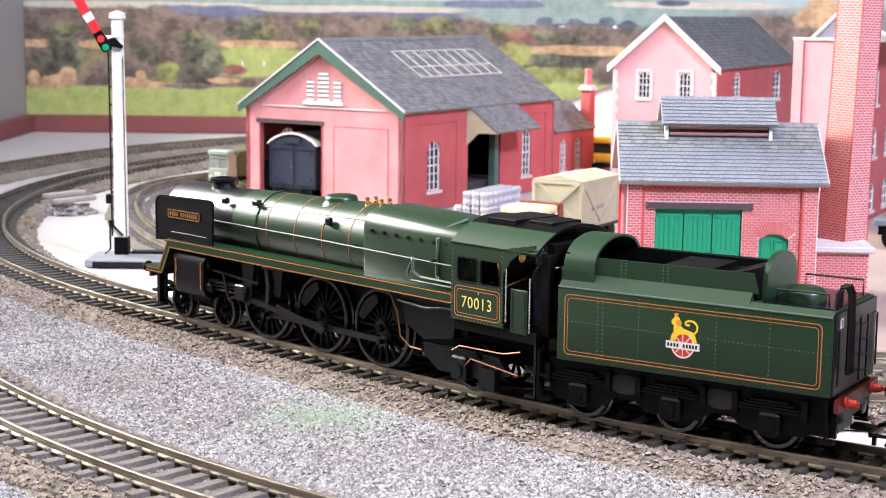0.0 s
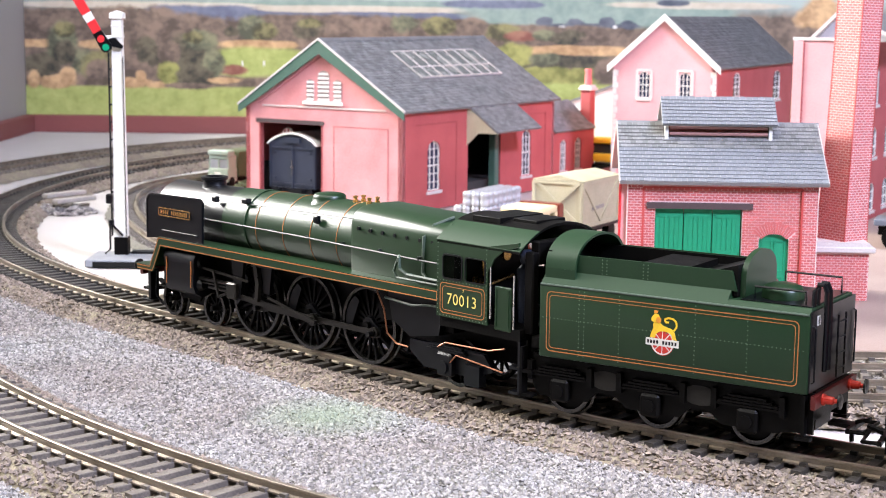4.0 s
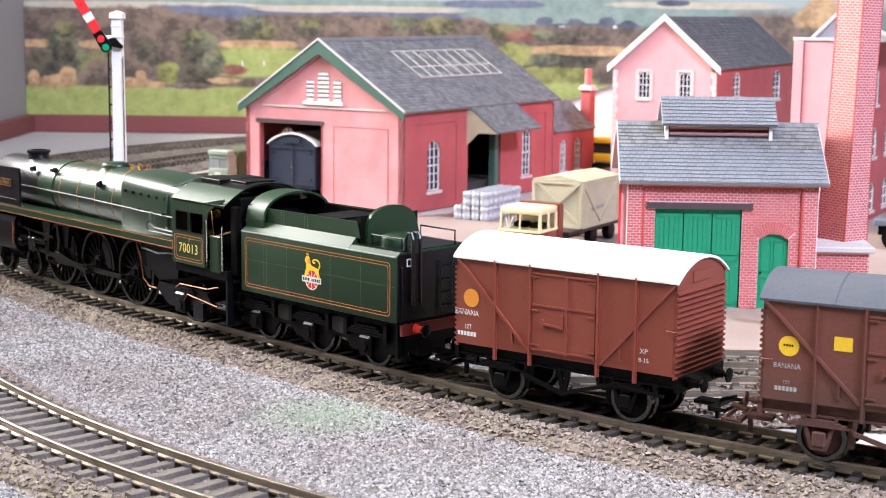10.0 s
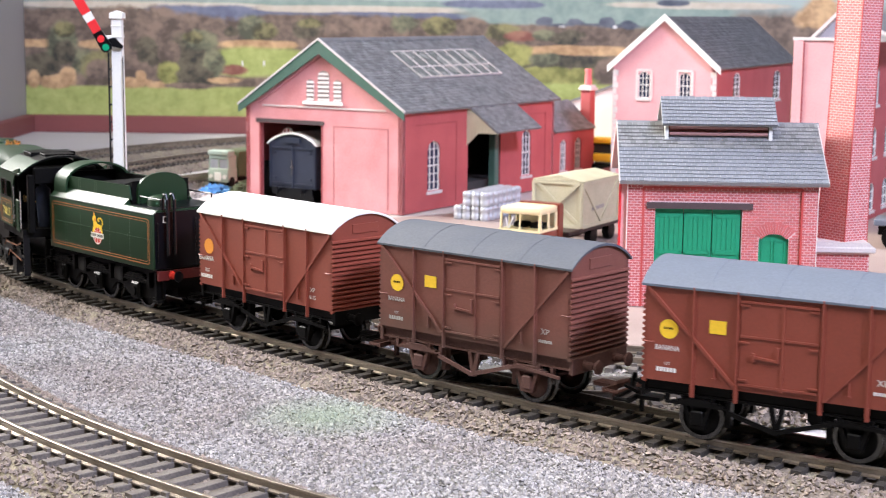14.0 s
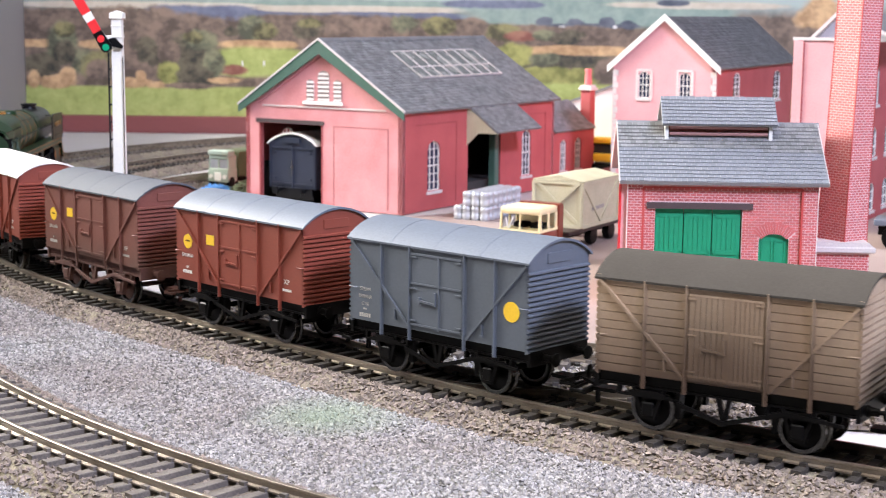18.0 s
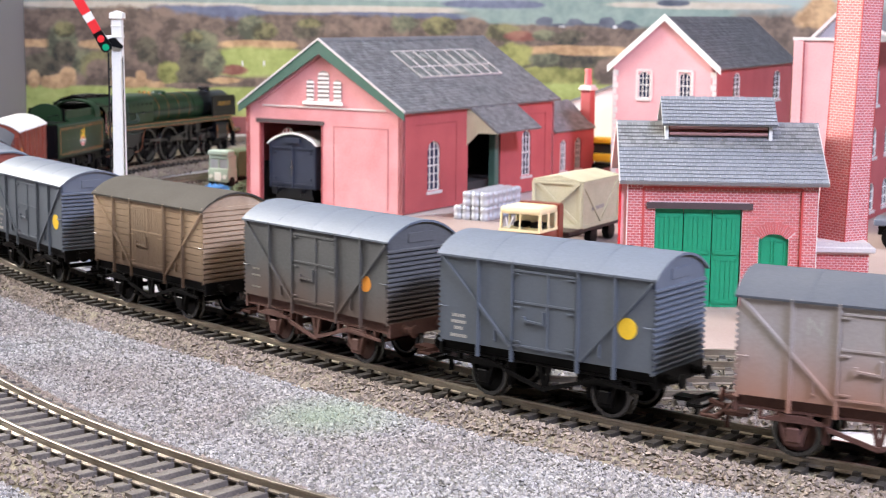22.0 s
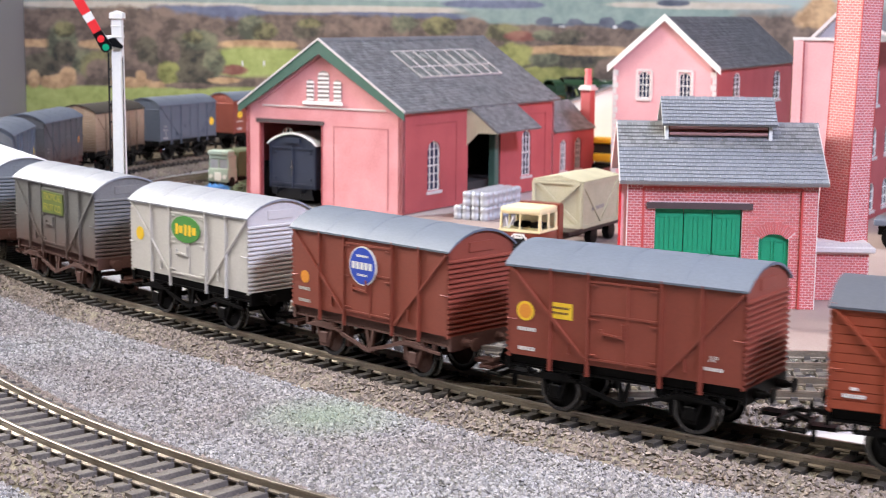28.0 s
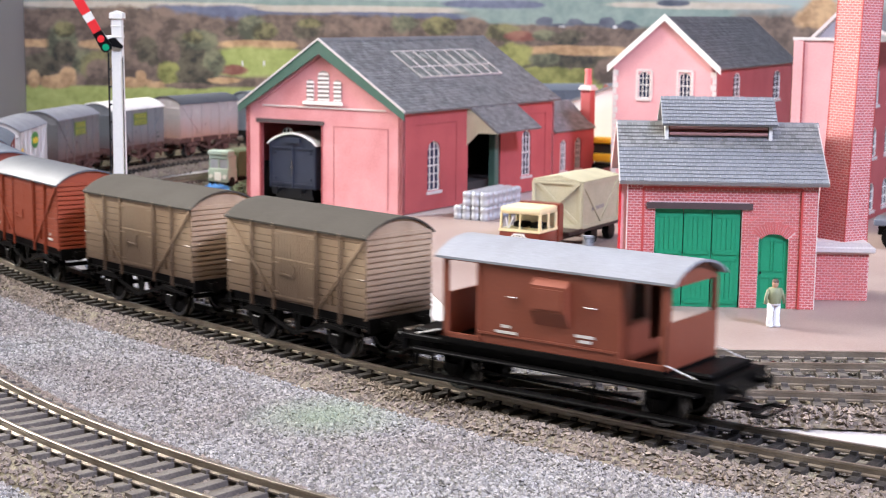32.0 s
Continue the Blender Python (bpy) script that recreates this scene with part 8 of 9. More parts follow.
        prism(bm, [(80.5, 44.0), (92.0, 46.2), (92.0, 45.2), (86, 43.2), (83, 41.0), (81.6, 38.6), (80.5, 37.0)], "y", y0, y1)
        c = part("cab_side", bm, M["loco_green"], v, "green lined cab side with two windows")
        quick("window_frame", M["black"], c, lambda b: (lining(b, rrect(63, 70.6, 33.2, 40.0, 1.0), 0.5, *yy(s, 17.5, 17.7)), lining(b, rrect(71.8, 79.6, 33.2, 40.0, 1.0), 0.35, *yy(s, 17.5, 17.65))))
        gl = quick("window_glass", GLASS, c, lambda b: box(b, 63.2, 70.4, *yy(s, 17.1, 17.2), 33.4, 39.8))
        quick("cab_lining", M["orange"], c, lambda b: (lining(b, rrect(62.0, 79.4, 23.2, 31.8, 1.2), 0.26, *yy(s, 17.5, 17.56)), lining(b, rrect(62.9, 78.5, 24.1, 30.9, 1.0), 0.17, *yy(s, 17.5, 17.56))), "orange and black lining")

        def rivets(b):
            for z in np.arange(23, 44, 1.25):
                for x in (61.0, 80.1):
                    box(b, x - 0.14, x + 0.14, *yy(s, 17.5, 17.62), z - 0.14, z + 0.14)
            for x in np.arange(62, 80, 1.3):
                box(b, x - 0.14, x + 0.14, *yy(s, 17.5, 17.62), 22.3, 22.58)
                box(b, x - 0.14, x + 0.14, *yy(s, 17.5, 17.62), 32.4, 32.68)
        tagged(quick("rivets", M["loco_rivet"], c, rivets), "", "", "", "stuff")
        m = mpose(70.6, -17.56, 27.3, 90, 0, 0) if s < 0 else mpose(70.6, 17.56, 27.3, 90, 0, 180)
        words("70013", 4.6, M["gold"], c, m, "cab_number", 0.98, 1.08)
        words("7", 1.3, M["gold"], c, mpose(71.2, s * 17.56, 30.2, 90, 0, 0 if s < 0 else 180), "cab_number")
        quick("cab_door", M["loco_green"], v, lambda b: (rbox(b, 82.5, 88.8, *yy(s, 16.2, 16.9), 21.0, 33.4, 0.3), bar(b, 83.4, 22.2, 83.4, 32.6, 0.3, *yy(s, 16.9, 17.1)), bar(b, 87.9, 22.2, 87.9, 32.6, 0.3, *yy(s, 16.9, 17.1))), "green cab door panel")
        quick("cab_handrail", M["steel"], v, lambda b: (tube(b, [(81.4, s * 17.2, 24), (81.4, s * 17.2, 39)], 0.3), tube(b, [(89.6, s * 16.6, 22), (89.6, s * 16.6, 37)], 0.3)))

    def cab_roof(b):
        n = 18
        up = [(-17.5 + 35 * i / n, 43.9 + 6.6 * (1 - abs(-1 + 2 * i / n) ** 2.3)) for i in range(n + 1)]
        dn = [(y, z - 0.7) for y, z in up]
        prism(b, up + dn[::-1], "x", 60.5, 92.4)
    quick("cab_roof", M["matt_black"], v, cab_roof, "black curved cab roof", smooth=40)

    def roof_sides(b):
        n = 18
        for s in (-1, 1):
            pts = [(s * (17.55 - 35 * i / n), 44.0 + 6.6 * (1 - abs(1 - 2 * i / n) ** 2.3)) for i in range(5)]
            dn = [(y - s * 0.02, z - 0.25) for y, z in pts]
            prism(b, pts + dn[::-1], "x", 60.3, 92.5)
    quick("cab_roof_side", M["loco_satin"], v, roof_sides, "green cab roof shoulder", smooth=40)
    quick("roof_hatch", M["matt_black"], v, lambda b: (rbox(b, 66, 77, -9, 9, 49.0, 50.75, 0.2), rbox(b, 79, 88, -6, 6, 49.4, 50.85, 0.2)))
    quick("cab_front", M["loco_green"], v, lambda b: both(lambda s: prism(b, [(s * 13.0, 26), (s * 17.2, 26), (s * 17.2, 44), (s * 12, 48), (s * 13.2, 40)], "x", 60.6, 61.4)))
    quick("cab_floor", M["matt_black"], v, lambda b: (box(b, 61, 92, -16.5, 16.5, 19.0, 22.2), box(b, 62, 67, -12, 12, 22.2, 44)))
    quick("backhead_fittings", M["brass"], v, lambda b: (tube(b, [(67.4, -6, 40), (68.4, -6, 30), (68.4, 6, 32)], 0.5), cyl(b, "x", (-4, 38), 1.6, 67, 67.8, 12), cyl(b, "x", (4, 38), 1.6, 67, 67.8, 12), rbox(b, 67, 68.6, -10, -6, 30, 33, 0.3)))
    scattered("cab_step", M["black"], v, lambda b: both(lambda s: (box(b, 88, 92, *yy(s, 14.0, 16.4), 4.0, 4.8), box(b, 88, 92, *yy(s, 14.0, 16.4), 11.0, 11.8), box(b, 91.2, 92, *yy(s, 14.0, 16.4), 4.0, 20))))
    # Black filler, added to stand in for the dark gap before the tender.
    quick("gangway_sheet", M["matt_black"], v, lambda b: (rbox(b, 91.4, 94.6, -14.6, -12.0, 21, 43.6, 0.4), rbox(b, 91.4, 94.6, 12.0, 14.6, 21, 43.6, 0.4), rbox(b, 91.4, 94.6, -12.2, 12.2, 40.0, 46.4, 0.4)), "black filler added for the shade between cab and tender")
    # crew figures stay single plain shapes
    for x, y in ((85.0, -6.5), (83.0, 8.0)):
        f = thing_mesh("crew_figurine", v, x, y)
    return v


def thing_mesh(name, parent, x, y):
    bm = bmesh.new()
    lathe(bm, "z", (x, y), [(22.2, 2.2), (30, 2.6), (37, 3.0), (38.6, 1.4), (39.2, 1.9), (41.6, 2.0), (42.6, 1.0)], 10)
    return part(name, bm, M["navy"], parent, "small dark painted crew figurine", smooth=60)


def emblem(parent, x, z):
    """The plain badge: a wheel with a bar, under a yellow beast-like shape."""
    for s in (-1, 1):
        y = lambda a, b: yy(s, 17.5 + a, 17.5 + b)
        quick("badge_wheel", M["red"], parent, lambda b: cyl(b, "y", (x, z - 1.7), 3.5, *y(0, 0.06), 28), "red and white wheel badge")
        quick("badge_ring", M["letter"], parent, lambda b: (lining(b, disc_pts(x, z - 1.7, 3.2, 28), 0.35, *y(0.06, 0.1)), [bar(b, x, z - 1.8, x + 3.1 * math.cos(k * 0.785), z - 1.7 + 3.1 * math.sin(k * 0.785), 0.22, *y(0.06, 0.1)) for k in range(8)]))
        quick("badge_bar", M["letter"], parent, lambda b: box(b, x - 4.9, x + 4.9, *y(0.1, 0.16), z - 2.8, z - 0.9))
        quick("lettering_bar", M["black"], parent, lambda b: [box(b, x - 4.4 + i * 0.9, x - 4.4 + i * 0.9 + 0.55, *y(0.16, 0.2), z - 2.3, z - 1.4) for i in range(10) if i != 4])
        body = [(-3.7, -0.8), (-3.3, 0.6), (-2.7, 1.6), (-2.8, 2.8), (-2.3, 3.6), (-1.0, 3.4), (0.2, 2.5), (1.6, 2.2), (2.8, 1.9), (3.6, 0.9), (3.9, -0.2), (4.2, -0.8), (3.0, -0.8), (2.7, 0.3), (2.0, 0.9), (0.6, 1.1), (-0.9, 1.0), (-1.8, 0.3), (-2.2, -0.8)]
        quick("badge_beast", M["yellow"], parent, lambda b: prism(b, [(x + p, z + q) for p, q in body], "y", *y(0, 0.12)), "yellow heraldic shape")
        quick("badge_tail", M["yellow"], parent, lambda b: lining(b, [(x + p, z + q) for p, q in ((3.3, 1.5), (4.1, 2.6), (4.0, 3.8), (3.0, 4.6), (1.6, 4.7), (0.5, 4.2), (0.9, 3.5), (1.8, 3.6))], 0.5, *y(0, 0.12), False))
        quick("badge_head", M["yellow"], parent, lambda b: prism(b, [(x - 3.3, z + 3.5), (x - 2.6, z + 3.2), (x - 1.2, z + 3.3), (x - 0.7, z + 4.4), (x - 1.3, z + 5.4), (x - 2.4, z + 5.5), (x - 2.9, z + 4.9), (x - 3.4, z + 4.2)], "y", *y(0.1, 0.18)))
        quick("badge_mane", M["orange_dot"], parent, lambda b: (cyl(b, "y", (x - 1.2, z + 3.9), 0.8, *y(0.18, 0.22), 12), box(b, x - 2.6, x - 1.5, *y(0.1, 0.2), z + 5.6, z + 6.3)))


def tender():
    t = thing("locomotive_tender", Matrix(), "green lined coal tender with a yellow and red badge", "tender")
    TRAIN.append((t, -98.81, 28.0))
    body = quick("tank", M["loco_green"], t, lambda b: rbox(b, -34.2, 45.2, -17.5, 17.5, 16.6, 36.2, 0.35, 2), "green tender tank side", smooth=30)
    quick("tank_top", M["loco_satin"], t, lambda b: (prism(b, [(-17.3, 36.2), (17.3, 36.2), (13.6, 39.6), (-13.6, 39.6)], "x", -34.0, 22), prism(b, [(-17.3, 36.2), (17.3, 36.2), (15.6, 37.6), (-15.6, 37.6)], "x", 22, 45.0)), "sloping tank shoulder")
    for s in (-1, 1):
        quick("coal_rail", M["loco_satin"], t, lambda b: prism(b, [(-32.5, 39.4), (-32.5, 44.2), (22, 44.4), (23.5, 39.4)], "y", *yy(s, 13.0, 13.6)), "green coal bunker side")
        quick("tank_lining", M["orange"], body, lambda b: (lining(b, rrect(-31.8, 42.4, 18.4, 34.4, 1.3), 0.26, *yy(s, 17.5, 17.56)), lining(b, rrect(-30.9, 41.5, 19.3, 33.5, 1.0), 0.17, *yy(s, 17.5, 17.56))), "orange and black lining")

        def rivets(b):
            for x in (-21.5, -19.9, -9.0, 13.6, 28.5):
                for z in np.arange(18.0, 35.4, 1.15):
                    box(b, x - 0.13, x + 0.13, *yy(s, 17.5, 17.6), z - 0.13, z + 0.13)
            for x in np.arange(-33, 44.6, 1.2):
                box(b, x - 0.13, x + 0.13, *yy(s, 17.5, 17.6), 27.2, 27.46)
            for x in (-15.8, -3.2):
                for z in np.arange(40, 44, 0.9):
                    for e in (-0.7, 0.7):
                        box(b, x + e - 0.14, x + e + 0.14, *yy(s, 13.6, 13.72), z - 0.14, z + 0.14)
        tagged(quick("rivets", M["loco_rivet"], body, rivets), "", "", "", "stuff")
        quick("edge_beading", M["pipe"], t, lambda b: tube(b, [(-34, s * 17.35, 36.2), (45, s * 17.35, 36.2)], 0.35, 6))
    emblem(body, 4.2, 26.6)
    # curved front shield and rear bulkhead
    def shield(b, x0, x1, hw, z0, top):
        n = 16
        pts = [(-hw, z0)] + [(-hw * math.cos(math.pi * i / n), z0 + 4.2 + (top - z0 - 4.2) * math.sin(math.pi * i / n) ** 0.8) for i in range(n + 1)] + [(hw, z0)]
        prism(b, pts, "x", x0, x1)
    quick("rear_bulkhead", M["loco_green"], t, lambda b: shield(b, 23.5, 25.0, 11.2, 37.5, 48.8), "green curved bulkhead", smooth=30)

    def hood(b):
        n = 16
        out = [(-15.5 * math.cos(math.pi * i / n), 40.2 + 8.8 * math.sin(math.pi * i / n) ** 0.8) for i in range(n + 1)]
        inn = [(y * 0.95, z - 0.6) for y, z in out]
        prism(b, out + inn[::-1], "x", -33.6, -24.0)
        for s in (-1, 1):
            box(b, -33.6, -24, *yy(s, 14.7, 15.5), 37.6, 40.4)
    quick("coal_hood", M["loco_satin"], t, hood, "green curved front shield", smooth=30)
    quick("bunker_floor", M["matt_black"], t, lambda b: (prism(b, [(-24, 38), (-24, 39.4), (10, 42.0), (23.4, 46), (23.4, 38)], "y", -12.9, 12.9), box(b, -6, 8, -10, 10, 41, 43.6), box(b, -33.5, -32.5, -14, 14, 37, 45.0)), "black empty coal bunker")
    quick("bunker_inner", M["matt_black"], t, lambda b: both(lambda s: box(b, -32, 22.5, *yy(s, 12.4, 12.98), 39.2, 44.0)))
    quick("water_filler", M["loco_green"], t, lambda b: lathe(b, "z", (33.5, -6.0), [(37.4, 5.6), (39.8, 5.6), (41.0, 4.8), (41.6, 2.9), (41.8, 0.1)], 24), "domed water filler", smooth=40)
    quick("tank_deck", M["black"], t, lambda b: box(b, 25, 44.4, -14.5, 14.5, 37.4, 37.9))
    scattered("deck_rail", M["black"], t, lambda b: (tube(b, [(28, -12, 37.6), (28, -12, 41), (42, -12, 41), (42, -12, 37.6)], 0.3), tube(b, [(28, 10, 37.6), (28, 10, 42), (44, 10, 42), (44, 10, 37.6)], 0.3)))
    for y in (-12.5, -9.5):
        quick("pipe_hoop", M["black"], t, lambda b: tube(b, [(44.2, y, 36), (44.4, y, 41.5), (45.4, y, 43.2), (46.8, y, 43.2), (47.6, y, 41.5), (47.8, y, 33), (47.8, y, 22)], 0.65, 8))
    quick("rear_ladder", M["black"], t, lambda b: ([tube(b, [(46.6, y, 18), (46.6, y, 34)], 0.3) for y in (1, 7)] + [tube(b, [(46.6, 1, z), (46.6, 7, z)], 0.25) for z in (20, 24, 28, 32)]))
    for y in (-15.8, 15.8):
        quick("rear_handrail", M["black"], t, lambda b: tube(b, [(45.2, y, 19), (46.4, y, 19.6), (46.4, y, 33), (45.2, y, 33.6)], 0.28))
    quick("tank_rear", M["black"], t, lambda b: box(b, 45.2, 45.7, -16.9, 16.9, 17, 37))
    quick("lamp_label", M["letter"], t, lambda b: [box(b, 45.7, 45.9, *e) for e in ((-13.4, -11.2, 33.2, 33.6), (-13.4, -11.2, 35.2, 35.6), (-13.4, -13.0, 33.6, 35.2), (-11.6, -11.2, 33.6, 35.2))])
    # frames
    for s in (-1, 1):
        bm = bmesh.new()
        pts = [(-38, 16.4), (46, 16.4), (46, 6.0), (39.5, 6.0), (36, 5.0), (20.5, 5.0), (17, 8.0), (11.5, 8.0), (8, 5.0), (-8, 5.0), (-11.5, 8), (-17, 8), (-20.5, 5.0), (-36, 5.0), (-38, 8)]
        prism(bm, pts, "y", *yy(s, 12.8, 13.8))
        fr = part("side_frame", bm, M["matt_black"], t, "black tender side frame")

        def boxes(b):
            for x in (-28.5, 0.0, 28.4):
                rbox(b, x - 3.0, x + 3.0, *yy(s, 13.8, 16.0), 4.2, 10.4, 0.7)
                cyl(b, "y", (x, 7.2), 1.7, *yy(s, 15.9, 16.7), 14)
                for k in range(4):
                    box(b, x - 10 + k * 1.6, x + 10 - k * 1.6, *yy(s, 13.8, 15.4), 10.6 + k * 0.8, 11.2 + k * 0.8)
                for e in (-1, 1):
                    box(b, x + e * 9.6 - 0.8, x + e * 9.6 + 0.8, *yy(s, 13.6, 15.6), 9.4, 14.6)
        scattered("axlebox", M["matt_black"], fr, boxes)

        def slots(b):
            for x in (-14.2, 14.2):
                prism(b, disc_pts(x, 11.6, 5.6, 16, 2.6), "y", *yy(s, 13.75, 14.0))
        quick("frame_opening", M["dark_in"], fr, slots)
        scattered("tender_step", M["matt_black"], t, lambda b: (box(b, -41, -37, *yy(s, 13, 16.5), 4.4, 5.2), box(b, -41, -37, *yy(s, 13, 16.5), 11, 11.8), box(b, -41, -40.2, *yy(s, 13, 16.5), 4.4, 18), box(b, 42, 46, *yy(s, 13.8, 16.5), 4.8, 5.6), box(b, 43.5, 44.4, *yy(s, 13.8, 16), 5, 16)))
    quick("frame_block", M["matt_black"], t, lambda b: (box(b, -38, 46, -12.8, 12.8, 9.5, 16.8), box(b, -36, 44, -6, 6, 5.5, 9.5)))
    quick("buffer_beam", M["beam_red"], t, lambda b: box(b, 46, 47.2, -16.5, 16.5, 12.9, 16.2), "red tender buffer beam with shade in its colour")
    for y in (-10.6, 10.6):
        buffer_(t, 47.2, y, 14.6, 1, "black", "red")
    coupling(t, 46, 1, M["matt_black"])
    quick("draw_bar", M["matt_black"], t, lambda b: box(b, -46, -34, -6, 6, 9, 11))
    quick("fall_plate", M["matt_black"], t, lambda b: (box(b, -38, -34, -15, 15, 18, 21), box(b, -35, -33.8, -15.5, 15.5, 20, 37)))
    for x in (-27.8, -1.0, 25.6):
        w = wheelset(t, x, 6.6, 0, "tender_wheelset")
        SPIN.append((w, x, 6.6, 0))
    # the body is narrowed, shortened and shifted to fit the camera's view
    for ob in t.children_recursive:
        if ob.type == "MESH" and "wheelset" not in ob.name and "tyre" not in ob.name:
            for vert in ob.data.vertices:
                vert.co.y = vert.co.y * 0.92 - 0.0008
                vert.co.x = -0.0332 + (vert.co.x + 0.0342) * 0.94
    return t


locomotive()
tender()


# ---------------------------------------------------------------- brake van
def brake_van():
    v = thing("brake_van", Matrix(), "red-brown guard's brake van with open verandas and grey roof", "brake van")
    TRAIN.append((v, P_ * 16 + 3.8, 33.0))
    w = 13.9
    body = bmesh.new()
    for s in (-1, 1):
        box(body, -24, 22, *yy(s, w - 0.7, w), 16, 39.5)
    quick("cabin", M["brake_red"], v, lambda b: merge(b, body), "red-brown cabin sides")
    for x in (-24.0, 22.0):
        e = quick("cabin_end", M["brake_red"], v, lambda b: [box(b, x - 0.4, x + 0.4, *q) for q in ((-w + 0.7, -8, 16, 39.2), (-1.5, 1.5, 16, 42), (8, w - 0.7, 16, 39.2), (-8, -1.5, 16, 27), (1.5, 8, 16, 20), (-8, 8, 37, 41.6))])
        quick("cabin_glass", GLASS, e, lambda b: box(b, x - 0.1, x + 0.1, -8, -1.5, 27, 37))
    for s in (-1, 1):
        def strips(b):
            for x in (-23.6, 21.6):
                box(b, x - 0.5, x + 0.5, *yy(s, w, w + 0.3), 16, 39.5)
            box(b, -24, 22, *yy(s, w, w + 0.35), 18.6, 19.2)
            box(b, -24, 22, *yy(s, w, w + 0.25), 38.6, 39.4)
        quick("beading", M["brake_red"], v, strips)
        quick("side_lookout", M["brake_red"], v, lambda b: prism(b, [(s * w, 36.5), (s * (w + 2.4), 34.8), (s * (w + 2.4), 27.6), (s * w, 23.4)], "x", -4.8, 6.4), "projecting side lookout")
        quick("lookout_panel", M["brake_red"], v, lambda b: (box(b, -3.6, 5.2, *yy(s, w + 2.4, w + 2.7), 28.4, 34.0)))
        quick("hand_rail", M["steel"], v, lambda b: [tube(b, [(x - 1.6, s * (w + 0.2), 30), (x - 1.4, s * (w + 0.7), 30), (x + 1.4, s * (w + 0.7), 30), (x + 1.6, s * (w + 0.2), 30)], 0.22, 5) for x in (-12, 13)])
        for x, z, ww in ((-14, 21.6, 3.0), (-14, 19.9, 7.2), (11.5, 22.0, 6.0), (11.5, 20.6, 4.0)):
            quick("lettering_bar", M["letter"], v, lambda b: box(b, x - ww / 2, x + ww / 2, *yy(s, w + 0.3, w + 0.42), z - 0.4, z + 0.4))
        for d in (-1, 1):
            xe = d * 35.6
            quick("veranda_side", M["brake_red"], v, lambda b: box(b, *sorted((d * 34.2, d * 36)), *yy(s, w - 0.7, w), 16, 39.5))
            quick("veranda_rail", M["brake_red"], v, lambda b: box(b, *sorted((d * 23, d * 36)), *yy(s, w - 0.6, w - 0.1), 38.2, 39.5))
            quick("sole_step", M["brake_red"], v, lambda b: box(b, *sorted((d * 22, d * 36)), *yy(s, w - 1.0, w), 15.6, 17.4))
            quick("grab_rail", M["letter"], v, lambda b: tube(b, [(d * 36.4, s * 14.8, 18.0), (d * 45, s * 14.8, 15.6)], 0.22, 5))
        quick("long_footboard", M["matt_black"], v, lambda b: (rbox(b, -46, 46, *yy(s, 13.2, 17.2), 3.6, 4.4, 0.2), rbox(b, -46, 46, *yy(s, 13.2, 16.4), 11.0, 11.7, 0.2), [box(b, x - 0.5, x + 0.5, *yy(s, 13.0, 13.8), 4, 13) for x in (-40, -14, 14, 40)]), "black continuous footboards")
    for d in (-1, 1):
        quick("veranda_end", M["brake_red"], v, lambda b: (box(b, *sorted((d * 35.4, d * 36)), -w, w, 16, 28.5), box(b, *sorted((d * 35.4, d * 36)), -w, w, 37.6, 38.7), prism(b, [(-w, 38.7), (w, 38.7)] + van_roof_pts(w, 43.0, 38.7)[::-1], "x", *sorted((d * 35.4, d * 36))), [box(b, *sorted((d * 35.3, d * 36.1)), y - 0.7, y + 0.7, 28, 38.6) for y in (-w + 0.8, w - 0.8)]), "open veranda end with pillars")
        for y in (-8, 8):
            buffer_(v, d * 50.6, y, 12.6, d)
        coupling(v, d * 50, d, M["matt_black"])
        quick("end_platform", M["matt_black"], v, lambda b: (rbox(b, *sorted((d * 34, d * 50)), -14, 14, 13.4, 15.0, 0.3), rbox(b, *sorted((d * 49.6, d * 51)), -14.5, 14.5, 10.0, 15.2, 0.3), rbox(b, *sorted((d * 40, d * 48)), -12, 12, 15, 16.6, 0.5)), "black end platform with ballast weights")
    up, dn = van_roof_pts(w + 0.9, 44.0, 39.3, 18), van_roof_pts(w + 0.9, 43.3, 38.6, 18)
    quick("roof", M["roof_silver"], v, lambda b: prism(b, up + dn[::-1], "x", -38.4, 38.4), "pale grey arched roof", smooth=40)
    quick("stove_chimney", M["roof_silver"], v, lambda b: lathe(b, "z", (2, 2), [(43.0, 1.1), (46.0, 1.0), (46.2, 1.3), (46.7, 1.3), (46.8, 0.1)], 12))
    quick("floor", M["matt_black"], v, lambda b: (box(b, -36, 36, -14.8, 14.8, 14.6, 16), box(b, -50, 50, -11.6, 11.6, 11.6, 14.6)))

    def under(b):
        for s in (-1, 1):
            box(b, -50, 50, *yy(s, 11.6, 12.8), 11.0, 14.4)
            for x in (-33, 33):
                prism(b, [(x - 4.6, 11.8), (x - 3.6, 11.8), (x - 1.3, 5.0), (x + 1.3, 5.0), (x + 3.6, 11.8), (x + 4.6, 11.8), (x + 2, 3.6), (x - 2, 3.6)], "y", *yy(s, 11.4, 12.6))
                rbox(b, x - 1.8, x + 1.8, *yy(s, 11.6, 13.2), 4.4, 8.4, 0.3)
            bar(b, -26, 6.5, 26, 6.5, 0.8, *yy(s, 9, 10))
    scattered("underframe_member", M["matt_black"], v, under)
    quick("stove", M["matt_black"], v, lambda b: cyl(b, "z", (2, 2), 3, 16, 28, 12))
    for x in (-33, 33):
        ws = wheelset(v, x, 6.2, 0)
        SPIN.append((ws, x, 6.2, 0))
    return v


brake_van()

